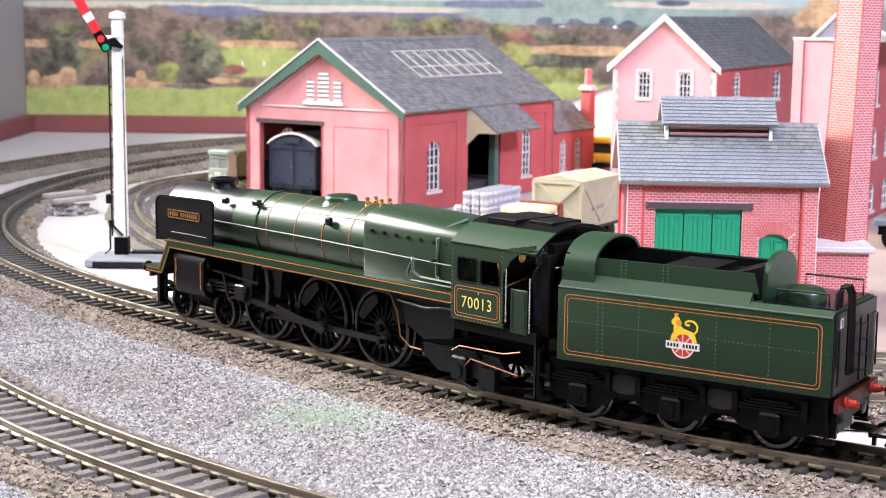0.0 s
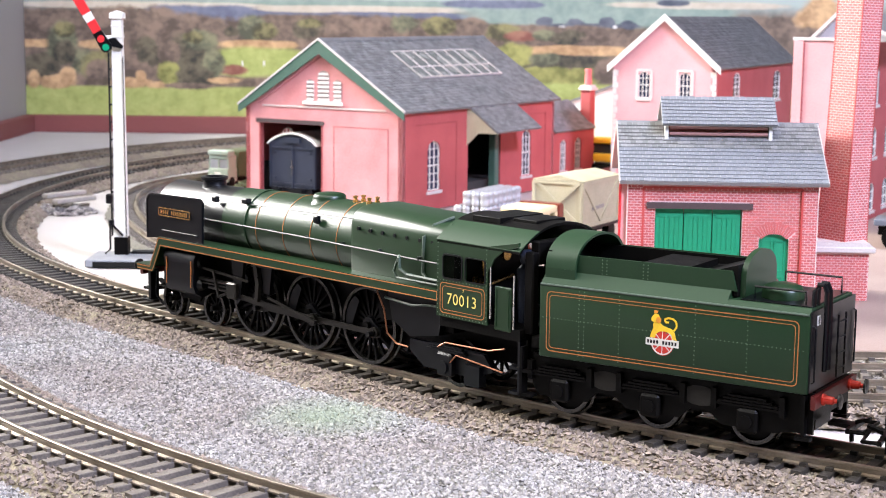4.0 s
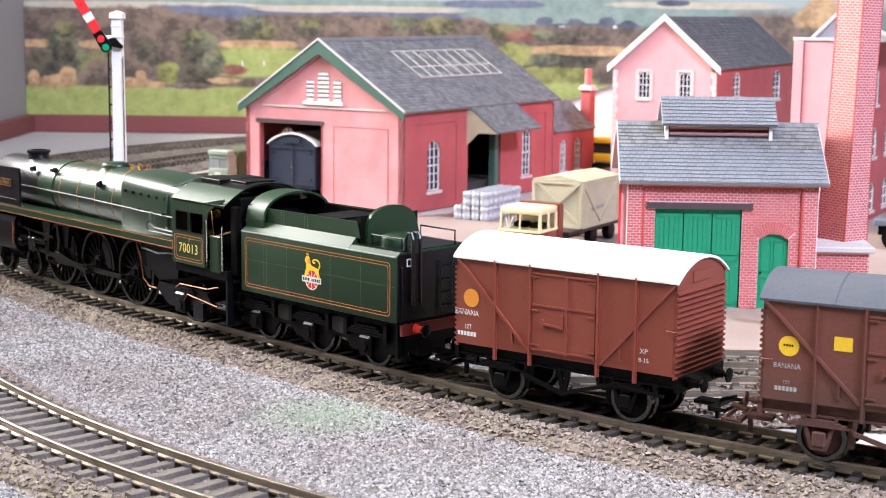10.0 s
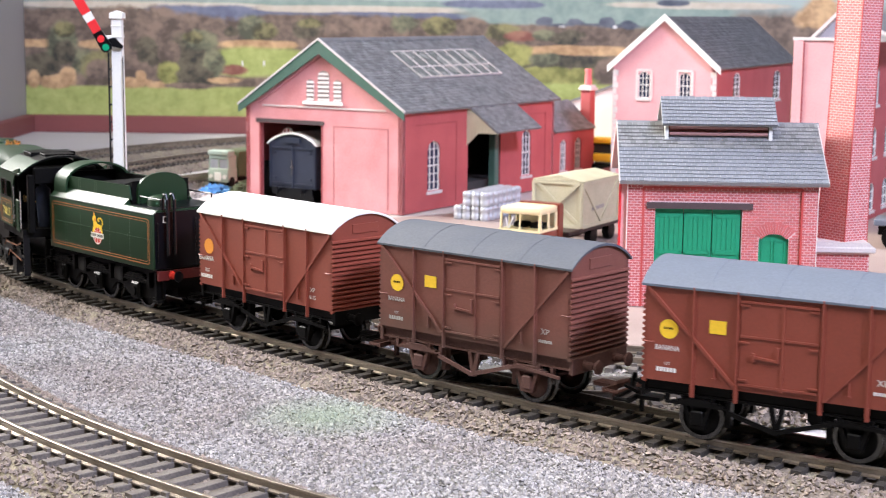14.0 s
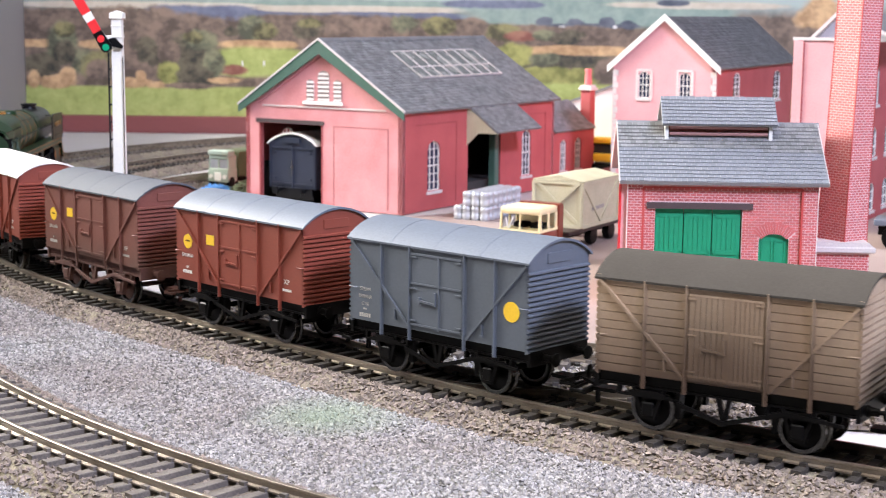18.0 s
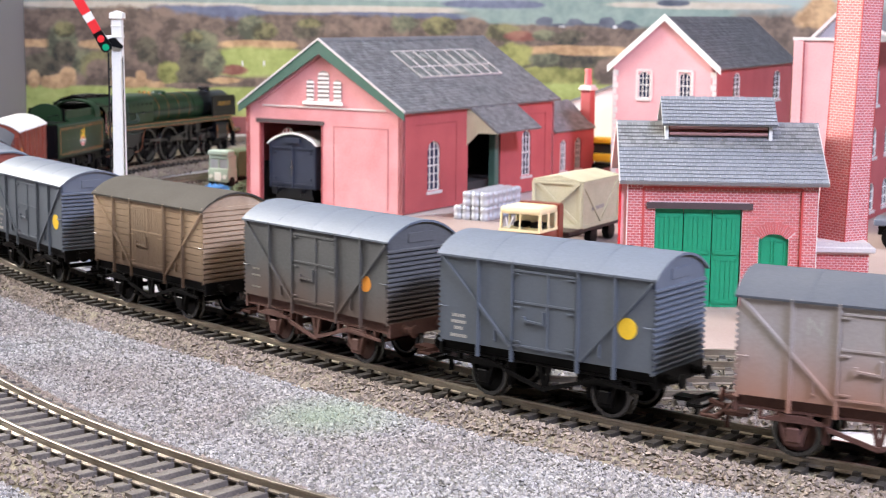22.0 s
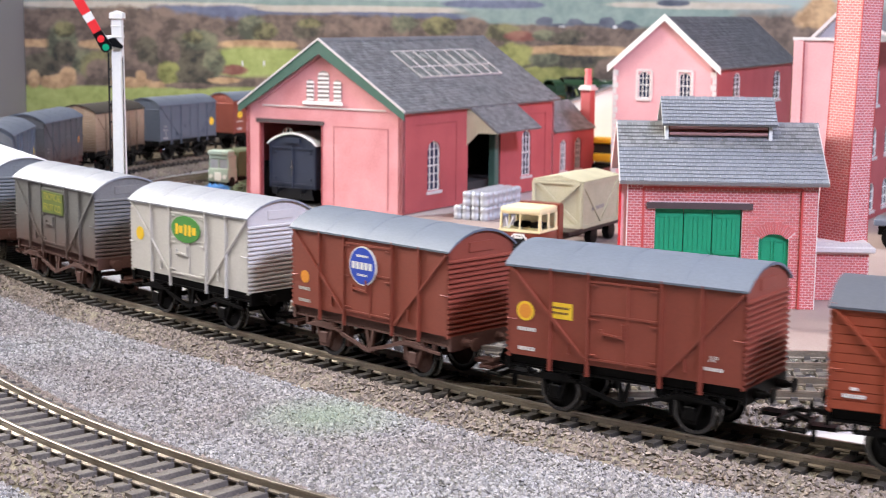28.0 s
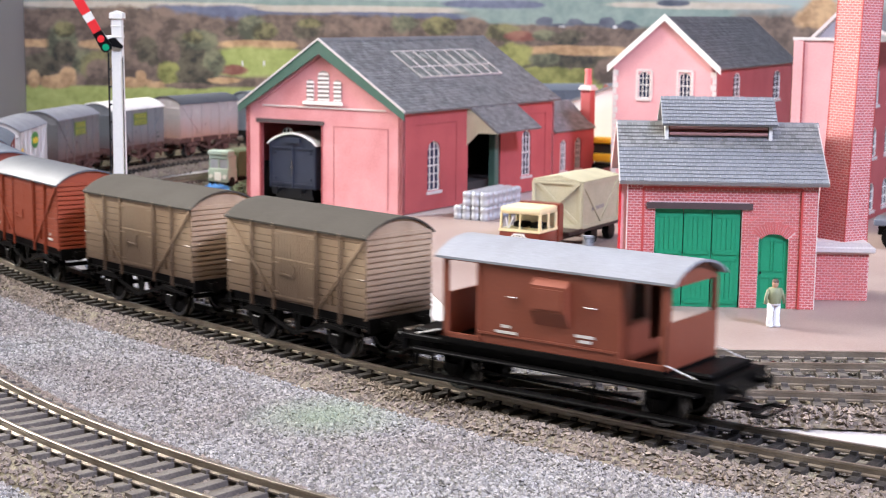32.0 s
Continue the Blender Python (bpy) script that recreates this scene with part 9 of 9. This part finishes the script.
# ---------------------------------------------------------------- signal
def semaphore():
    s = thing("semaphore_signal", mpose(-148.5, 705, GROUND), "white lattice-free post signal with raised red arm", "signal")
    quick("base_plate", M["roof_silver"], s, lambda b: (rbox(b, -13, 26, -19, 8, 0, 3.4, 0.4)), "grey signal base plate")
    quick("base_skirt", M["black"], s, lambda b: (rbox(b, -9.5, 26.2, -19.3, -18.8, 0.1, 2.6, 0.1), rbox(b, 4, 22, 0, 6, 3.2, 4.6, 0.2)))
    quick("post_foot", M["matt_black"], s, lambda b: rbox(b, -3.0, 3.4, -3.0, 3.0, 3.0, 11.6, 0.3), "black lower post")

    def post(b):
        v = []
        for z, h in ((11.6, 2.8), (60, 2.5), (112, 2.25)):
            v.append([b.verts.new((x * h + 0.1, y * h, z)) for x, y in ((-1, -1), (1, -1), (1, 1), (-1, 1))])
        for a, c in zip(v, v[1:]):
            for i in range(4):
                b.faces.new((a[i], a[(i + 1) % 4], c[(i + 1) % 4], c[i]))
        b.faces.new(v[0][::-1])
        b.faces.new(v[-1])
    quick("post", M["white"], s, post, "white square post")

    def cap(b):
        for z, h, t in ((102.5, 2.7, 0.7), (107.4, 2.6, 0.6), (111.0, 3.1, 2.6)):
            rbox(b, -h + 0.1, h + 0.1, -h, h, z, z + t, 0.15)
        prism(b, [(-2.9, 113.6), (3.1, 113.6), (0.1, 114.6)], "y", -2.8, 2.8)
    quick("finial", M["white"], s, cap)
    quick("bracket", M["white"], s, lambda b: rbox(b, -6.5, -2.0, -3.2, 1.0, 99.6, 103.4, 0.4))
    # arm, tilted up; local x along the arm
    th = 120.0
    am = mpose(-5.9, -4.6, 101.4) @ pose(0, 0, 0, 0, -th, 0)
    a = quick("signal_arm", M["signal_red"], s, lambda b: (prism(b, [(4, -2.0), (9.8, -2.05), (9.8, 2.05), (4, 2.0)], "y", -0.3, 0.3), prism(b, [(13.6, -2.1), (36, -2.25), (36, 2.25), (13.6, 2.1)], "y", -0.3, 0.3)), "red arm with a white band", am)
    quick("white_band", M["white"], a, lambda b: prism(b, [(9.8, -2.05), (13.6, -2.1), (13.6, 2.1), (9.8, 2.05)], "y", -0.3, 0.3))
    quick("spectacle_plate", M["black"], a, lambda b: (prism(b, [(4.2, -2.2), (4.2, 2.2), (-3.8, 2.6), (-5.4, 1.9), (-6.0, 0), (-5.4, -1.9), (-3.8, -2.6)], "y", -0.55, 0.2)))
    quick("red_lens", M["signal_red"], a, lambda b: cyl(b, "y", (0.7, 0.1), 1.65, -0.9, -0.5, 18), "red lens")
    quick("green_lens", M["lens_green"], a, lambda b: cyl(b, "y", (-3.6, 0.1), 1.55, -0.9, -0.5, 18), "green lens")
    quick("counterweight", M["black"], s, lambda b: (prism(b, [(-3.2, 102.0), (-0.2, 102.6), (3.4, 98.6), (2.8, 97.6), (-2.2, 98.8)], "y", -4.2, -3.0)))
    quick("wire", M["black"], s, lambda b: (tube(b, [(-3.9, -1.4, 96), (-3.9, -1.4, 12)], 0.45, 6), tube(b, [(2.9, -3.2, 94), (2.9, -3.2, 12)], 0.2, 5), [box(b, -3.9, -2.6, -1.8, -1.0, z, z + 0.8) for z in np.arange(16, 94, 8)]))
    quick("balance_lever", M["black"], s, lambda b: (rbox(b, -6.4, -3.2, -3.2, 0.6, 27.0, 31.5, 0.5), rbox(b, -5.4, -2.6, -2.6, 0.2, 17.5, 19.6, 0.4), bar(b, -4, 18, 1.4, 12.4, 0.9, -3.9, -3.1), tube(b, [(-4.8, -2, 18), (-4.6, -3, 6), (-7, -4, 4.0)], 0.5)))


semaphore()


# ---------------------------------------------------------------- road vehicles and loads
def lorry():
    v = thing("flatbed_lorry", mpose(36.0, 726, GROUND, 0, 0, -29.9), "maroon and cream flatbed lorry before the goods shed", "lorry")
    quick("lower_cab", M["maroon"], v, lambda b: rbox(b, -11, 11, 0, 20, 3.0, 12.6, 1.2, 2), "maroon lower cab", smooth=40)

    def upper(b):
        rbox(b, -10.8, 10.8, 0.6, 20, 20.6, 24.2, 1.2, 2)
        for x in (-10.4, -0.3, 9.8):
            prism(b, [(0.2, 12.4), (0.9, 12.4), (1.6, 21), (0.9, 21)], "x", x, x + 0.6)
        for x in (-10.8, 9.9):
            for y in (1.0, 9.5, 17.2):
                box(b, x, x + 0.9, y, y + 1.3, 12.4, 21)
        box(b, -10.9, 10.9, -0.1, 20, 12.4, 13.6)
        box(b, -10.6, 10.6, 18.5, 19.8, 12.4, 21)
    quick("upper_cab", M["cream"], v, upper, "cream cab roof and pillars", smooth=40)
    quick("windscreen", GLASS, v, lambda b: (prism(b, [(0.6, 13.4), (0.8, 13.4), (1.5, 20.8), (1.3, 20.8)], "x", -9.8, 9.8), box(b, -10.2, -10.0, 2, 18, 13.6, 20.8), box(b, 10.0, 10.2, 2, 18, 13.6, 20.8)))
    quick("seats", M["dark_in"], v, lambda b: (rbox(b, -8, -1, 9, 16, 8, 16, 0.8), rbox(b, 1, 8, 9, 16, 8, 16, 0.8)))
    for e in ((-6, 14, -7.4, 19), (-3.4, 19.6, -5.6, 14.2)):
        quick("wiper", M["letter"], v, lambda b: bar(b, *e, 0.5, 0.2, 0.5))
    quick("radiator", M["black"], v, lambda b: rbox(b, -4.0, 4.0, -0.7, 0.2, 4.2, 11.0, 0.5))
    quick("radiator_surround", M["white"], v, lambda b: lining(b, [(-4.2, 4.0), (-4.2, 9.2), (-2.6, 11.2), (2.6, 11.2), (4.2, 9.2), (4.2, 4.0)], 0.8, -0.9, 0.1, False), "pale radiator surround")
    quick("badge", M["letter"], v, lambda b: bar(b, -2.4, 10.0, 2.4, 10.0, 1.0, -1.0, -0.6))
    for x in (-8, 8):
        quick("headlamp", M["steel"], v, lambda b: lathe(b, "y", (x, 7.0), [(-1.4, 1.5), (-0.2, 1.7), (0.4, 1.2)], 14))
    quick("front_bumper", M["black"], v, lambda b: rbox(b, -11, 11, -1.4, -0.4, 3.0, 4.6, 0.3))
    quick("rear_cab_bulk", M["maroon"], v, lambda b: rbox(b, -11, 11, 20.4, 26, 6, 24.6, 0.5), "maroon body behind the cab")
    quick("flat_bed", M["bed_dark"], v, lambda b: (rbox(b, -13.5, 13.5, 27, 100, 8.2, 10.2, 0.3), box(b, -5, 5, 4, 98, 4.5, 8.2)), "maroon load bed, the crate's shadow put into its colour")
    for x in (-9.2, 9.2):
        for y in (9, 62, 84):
            quick("wheel", M["matt_black"], v, lambda b: lathe(b, "x", (y, 4.4), [(x - 2, 2), (x - 1.8, 4.2), (x - 1, 4.4), (x + 1, 4.4), (x + 1.8, 4.2), (x + 2, 2)], 18))
    c = thing("packing_case", mpose(36.0, 726, GROUND, 0, 0, -29.9) @ mpose(0, 41, 10.2), "large pale olive planked container on the lorry", "container")
    quick("case_body", M["crate"], c, lambda b: rbox(b, -13.6, 13.6, 0, 45, 0, 23.4, 0.3), "pale olive case sides")
    quick("case_lid", M["crate"], c, lambda b: (prism(b, [(-14, 23.4), (14, 23.4), (0, 26.0)], "y", -0.4, 45.4)))

    def frame_(b):
        lining(b, [(-12.8, 0.8), (12.8, 0.8), (12.8, 22.4), (-12.8, 22.4)], 1.7, -0.7, 0)
        bar(b, -12, 23, 0, 12, 1.5, -0.6, 0)
        bar(b, 0, 12, 12, 22.5, 2.2, -1.2, 0)
        bar(b, 12, 2, 0, 12, 1.5, -0.6, 0)
    quick("case_frame", M["crate"], c, frame_)
    quick("case_side_frame", M["crate"], c, lambda b: (lining(b, [(0.8, 0.8), (44, 0.8), (44, 22.4), (0.8, 22.4)], 1.7, -0.7, 0), bar(b, 1, 22, 22.5, 1.6, 1.4, -0.6, 0), bar(b, 22.5, 1.6, 44, 22, 1.4, -0.6, 0)), "", mpose(13.6, 0, 0, 0, 0, 90))
    quick("lettering_bar", M["scrap"], c, lambda b: bar(b, 12, 8.6, 26, 9.4, 1.8, -0.3, 0.05), "", mpose(13.6, 0, 0, 0, 0, 90))


lorry()


def churn_bm():
    bm = bmesh.new()
    lathe(bm, "z", (0, 0), [(0, 2.6), (0.3, 2.8), (2.6, 2.8), (2.8, 2.65), (5.4, 2.65), (5.6, 2.8), (6.8, 2.75), (7.4, 2.4), (7.9, 2.1), (8.0, 0.1)], 12)
    return bm


CHURN = mesh_of("churn", churn_bm(), M["can"], 40)
B0 = mpose(8.5, 866, GROUND, 0, 0, -29)
for tier in range(2):
    for i in range(4):
        for j in range(8):
            if tier and i == 0:
                continue
            ob = new("milk_churn", CHURN)
            ob.matrix_basis = B0 @ mpose(i * 5.6 + random.uniform(-0.2, 0.2), j * 5.7 + random.uniform(-0.2, 0.2), tier * 8.0)
            tagged(ob, "dull grey milk churn stacked beside the goods shed", "churn", "stacked churns")


def green_lorry():
    v = thing("green_lorry", mpose(-149, 1012, GROUND, 0, 0, -27) @ Matrix.Scale(0.8, 4), "pale green lorry with olive canvas body", "lorry")
    quick("cab", M["lorry_green"], v, lambda b: (rbox(b, -10, 10, 0, 14, 4, 15, 1.0, 2), rbox(b, -9.5, 9.5, 1.5, 14, 22.5, 26, 1.0, 2), box(b, -9.6, -8.4, 1.6, 13, 14, 23), box(b, 8.4, 9.6, 1.6, 13, 14, 23), box(b, -0.5, 0.5, 1.4, 2.4, 14, 23)), "pale green cab", smooth=40)
    quick("windscreen", M["can"], v, lambda b: box(b, -8.6, 8.6, 2.2, 2.6, 14.6, 22.8))
    quick("cab_roof_rack", M["lorry_green"], v, lambda b: rbox(b, -10.4, 10.4, 0.4, 10, 26, 30, 0.8))
    quick("canvas_body", M["olive"], v, lambda b: rbox(b, -11, 11, 15, 52, 7, 29, 2, 2), "olive canvas tilt", smooth=40)
    quick("grille", M["white"], v, lambda b: (rbox(b, -3.4, 3.4, -0.7, 0.2, 5, 12, 0.4), cyl(b, "y", (-6.8, 8.6), 1.9, -0.8, 0.2, 14), cyl(b, "y", (6.8, 8.6), 1.9, -0.8, 0.2, 14)))
    for x in (-8.6, 8.6):
        for y in (6, 42):
            quick("wheel", M["matt_black"], v, lambda b: cyl(b, "x", (y, 4.2), 4.2, x - 1.6, x + 1.6, 16))


green_lorry()


def heap(name, label, cat, x, y, w, d, h, material, seed, n=60, size=5.0):
    """A rough rounded mass of many small clumps."""
    rng = np.random.default_rng(seed)
    pts = []
    for _ in range(n):
        a, r = rng.random() * 6.28, math.sqrt(rng.random())
        pts.append((r * math.cos(a) * w, r * math.sin(a) * d, h * (1 - r * r) * rng.random()))
    root = thing(name, mpose(x, y, GROUND), label, cat)
    st = stones("clumps", np.array(pts), size, material, root, "", seed)
    return root


heap("blue_tarpaulin", "crumpled bright blue sheet on the ground", "sheet", -146, 985, 10, 7, 4, M["blue_sheet"], 31, 160, 3.6)
heap("low_bush", "grey-green scatter bush beside the shed", "bush", -122, 985, 16, 10, 9, M["bush"], 32, 900, 2.4)
heap("rubble_heap", "heap of grey stones and scatter beside the curve", "rubble", -218, 875, 20, 13, 6, M["gravel"], 33, 420, 2.6)
st = thing("timber_stack", mpose(-216, 880, GROUND, 0, 0, 52), "grey timber baulks lying on rubble", "timber")
for i, (y, z) in enumerate(((-9, 6.0), (4, 8.5), (0, 1.0))):
    quick("baulk", M["scrap"], st, lambda b: rbox(b, -14, 14, y * 0.7 - 2.6, y * 0.7 + 2.6, z, z + 2.6, 0.5))


def figurine():
    """The yard worker is one plain painted shape."""
    bm = bmesh.new()
    for x in (-1.5, 1.3):
        lathe(bm, "z", (x * 1.0, 0), [(0, 1.1), (0.6, 1.3), (4, 1.1), (8.6, 1.35)], 10)
        rbox(bm, x - 0.9, x + 0.9, -2.0, 0.8, 0, 1.0, 0.3)
    lathe(bm, "z", (0, 0), [(8.2, 2.2), (9.0, 2.5), (12.4, 2.8), (14.6, 2.4), (15.0, 1.0)], 12)
    for s in (-1, 1):
        tube(bm, [(s * 2.4, 0, 14.2), (s * 3.4, -0.3, 11.6), (s * 3.9, -0.8, 8.8)], 0.75, 8)
    lathe(bm, "z", (0.2, 0), [(14.8, 0.7), (15.4, 1.1), (16.8, 1.35), (17.8, 1.1), (18.2, 0.2)], 12)
    bmesh.ops.scale(bm, vec=(MM, MM, MM), verts=bm.verts[:])
    bmesh.ops.recalc_face_normals(bm, faces=bm.faces[:])
    me = bpy.data.meshes.new("figurine")
    bm.to_mesh(me)
    bm.free()
    for m in (M["fig_white"], M["fig_green"], M["fig_skin"], M["fig_hair"]):
        me.materials.append(m)
    for p in me.polygons:
        z = p.center.z / MM
        x = abs(p.center.x / MM)
        p.material_index = 0 if z < 8.7 and x < 3.0 else 1 if z < 14.9 and z > 9.4 else 2 if z < 17.2 else 3
    me.polygons.foreach_set("use_smooth", [True] * len(me.polygons))
    ob = new("figurine", me)
    ob.matrix_basis = mpose(124.4, 569, GROUND - 0.1, 0, 0, 14)
    tagged(ob, "painted model worker in green top and white trousers", "figurine")


M["fig_white"] = mat("figure_white", (0.82, 0.84, 0.88), 0.5, var=0.05, bump=0.03)
M["fig_green"] = mat("figure_green", (0.22, 0.24, 0.14), 0.6, var=0.1, bump=0.05)
M["fig_skin"] = mat("figure_flesh", (0.55, 0.32, 0.22), 0.5, var=0.05, bump=0.02)
M["fig_hair"] = mat("figure_hair", (0.10, 0.06, 0.04), 0.6, var=0.05, bump=0.05)
figurine()


# ---------------------------------------------------------------- far yard behind the sheds
def far_yard():
    w = thing("white_store", mpose(100, 1155, GROUND, 0, 0, -20), "low white store building with grey roof", "store")
    quick("wall", M["white"], w, lambda b: prism(b, [(-10, 0), (60, 0), (60, 50), (25, 62), (-10, 48)], "y", 0, 60), "white painted wall")
    quick("roof", M["slate"], w, lambda b: (prism(b, [(-12, 47), (25, 61.6), (25, 63.6), (-12, 49)], "y", -2, 62), prism(b, [(62, 49), (25, 61.6), (25, 63.6), (62, 51)], "y", -2, 62)))
    y = thing("yellow_digger", mpose(112, 1085, GROUND, 0, 0, -25), "bright yellow machine parked behind the office", "digger")
    quick("cab", M["yellow"], y, lambda b: (rbox(b, -10, 22, 0, 14, 25, 29, 1), rbox(b, -10, 22, 0, 14, 12, 18, 1), box(b, -10, -8, 0, 2, 16, 26), box(b, 20, 22, 0, 2, 16, 26)), "yellow cab")
    quick("track", M["matt_black"], y, lambda b: rbox(b, -12, 24, -2, 16, 0, 11, 3, 2))
    quick("inner", M["dark_in"], y, lambda b: box(b, -8, 20, 3, 12, 17, 26))
    d = thing("brick_wall", mpose(90, 1030, GROUND, 0, 0, -20), "dark red brick yard wall", "wall")
    quick("panel", M["strip"], d, lambda b: prism(b, [(0, 0), (70, 0), (70, 34), (8, 10), (0, 10)], "y", 0, 3))
    f = thing("parked_wagon", mpose(232, 770, GROUND, 0, 0, -20), "grey flat wagon with brown sheeted load", "wagon")
    quick("deck", M["roof_grey"], f, lambda b: rbox(b, -14, 50, -10, 10, 12, 15, 0.4), "grey wagon deck")
    quick("load", mat("brown_sheet", (0.10, 0.045, 0.03), 0.8, var=0.2, bump=0.3), f, lambda b: (rbox(b, -10, 40, -8, 8, 36, 50, 4, 2), rbox(b, -6, 30, -6, 6, 15, 37, 3, 2)), "brown sheeted load", smooth=50)
    for x in (-4, 38):
        quick("wheel", M["matt_black"], f, lambda b: (cyl(b, "y", (x, 6), 6, -9, -7, 18), cyl(b, "y", (x, 6), 6, 7, 9, 18)))
    quick("frame", M["matt_black"], f, lambda b: box(b, -12, 48, -6, 6, 7, 12))


far_yard()

# ---------------------------------------------------------------- movement
# Seconds and the first van's place along the main line (mm).
RUN = [(0, -179.6), (2.2, -179.6), (2.5, -179.2), (3, -178.1), (3.5, -176.1), (5.5, -166.1), (6, -162.3), (6.5, -156.3), (7, -149.7), (7.5, -137.5), (8, -122), (8.5, -100.4),
       (9, -78.9), (9.5, -59.7), (10, -45.7), (10.5, -39.6), (11, -32.3), (11.5, -21.9), (12, -8.7), (12.5, 5.5), (13, 28.5), (13.5, 57.6), (14, 78.9), (14.5, 103.5), (16.5, 196),
       (17, 226.2), (17.5, 252.4), (18, 278.9), (18.5, 297.5), (19, 307.7), (19.5, 332.6), (20, 367.3), (20.5, 401), (21, 439.8), (22, 518.9), (23, 596), (24, 672.8),
       (25, 760.2), (25.5, 807.2), (27.5, 1006.8), (28, 1052.1), (28.5, 1092.4), (29, 1140.7), (30, 1237.4), (31, 1341), (31.5, 1384.8), (32, 1450.9)]


def run_curve():
    """Smooth monotone curve through the rows of RUN."""
    t, y = np.array(RUN).T
    h, d = np.diff(t), np.diff(y) / np.diff(t)
    m = np.zeros(len(t))
    for i in range(1, len(t) - 1):
        if d[i - 1] > 0 and d[i] > 0:
            w1, w2 = 2 * h[i] + h[i - 1], h[i] + 2 * h[i - 1]
            m[i] = (w1 + w2) / (w1 / d[i - 1] + w2 / d[i])
    m[-1] = d[-1]

    def at(x):
        i = min(max(int(np.searchsorted(t, x, "right")) - 1, 0), len(t) - 2)
        u = (x - t[i]) / h[i]
        return ((1 + 2 * u) * (1 - u) ** 2 * y[i] + u * (1 - u) ** 2 * h[i] * m[i] + u * u * (3 - 2 * u) * y[i + 1] + u * u * (u - 1) * h[i] * m[i + 1])
    return at


def on_line(s, hb):
    (ax, ay), (bx, by) = line_at(s - hb), line_at(s + hb)
    h = math.atan2(ay - by, ax - bx)
    # vehicles are turned and shifted off the line here to fit the camera's view
    u = min(max((40 - s) / 100, 0.0), 1.0)
    g = h + radians(4.5) * u * u * (3 - 2 * u)
    w = 14.0
    return mpose((ax + bx) / 2 + w * (math.sin(h) - math.sin(g)) + 0.6 * math.sin(h), (ay + by) / 2 - w * (math.cos(h) - math.cos(g)) - 0.6 * math.cos(h), 0, 0, 0, math.degrees(g))


def motions():
    q = run_curve()
    times = [0.0] + [2.0 + 0.5 * i for i in range(61)]
    for v, back, hb in TRAIN:
        walk(v, [(t, on_line(q(t) - back, hb)) for t in times])
    ticks = [i / 30 for i in range(961)]
    qs = [q(t) for t in ticks]
    for w, x, r, back in SPIN:
        rows, last = [(0.0, mpose(x, 0, r))], 0.0
        for i in range(1, 961):
            a = math.degrees((qs[i] - qs[0]) / r)
            nxt = math.degrees((qs[min(i + 1, 960)] - qs[0]) / r)
            if nxt - last > 84 or i == 960:
                rows.append((ticks[i], mpose(x, 0, r, 0, -a, 0)))
                last = a
        walk(w, rows)
    for ob, fn in RODS:
        rows, last = [(0.0, fn(0.0))], 0.0
        for i in range(1, 961):
            a = math.degrees((qs[i] - qs[0]) / DRIVER_R)
            nxt = math.degrees((qs[min(i + 1, 960)] - qs[0]) / DRIVER_R)
            if nxt - last > 35 or i == 960:
                rows.append((ticks[i], fn(a)))
                last = a
        walk(ob, rows)


motions()
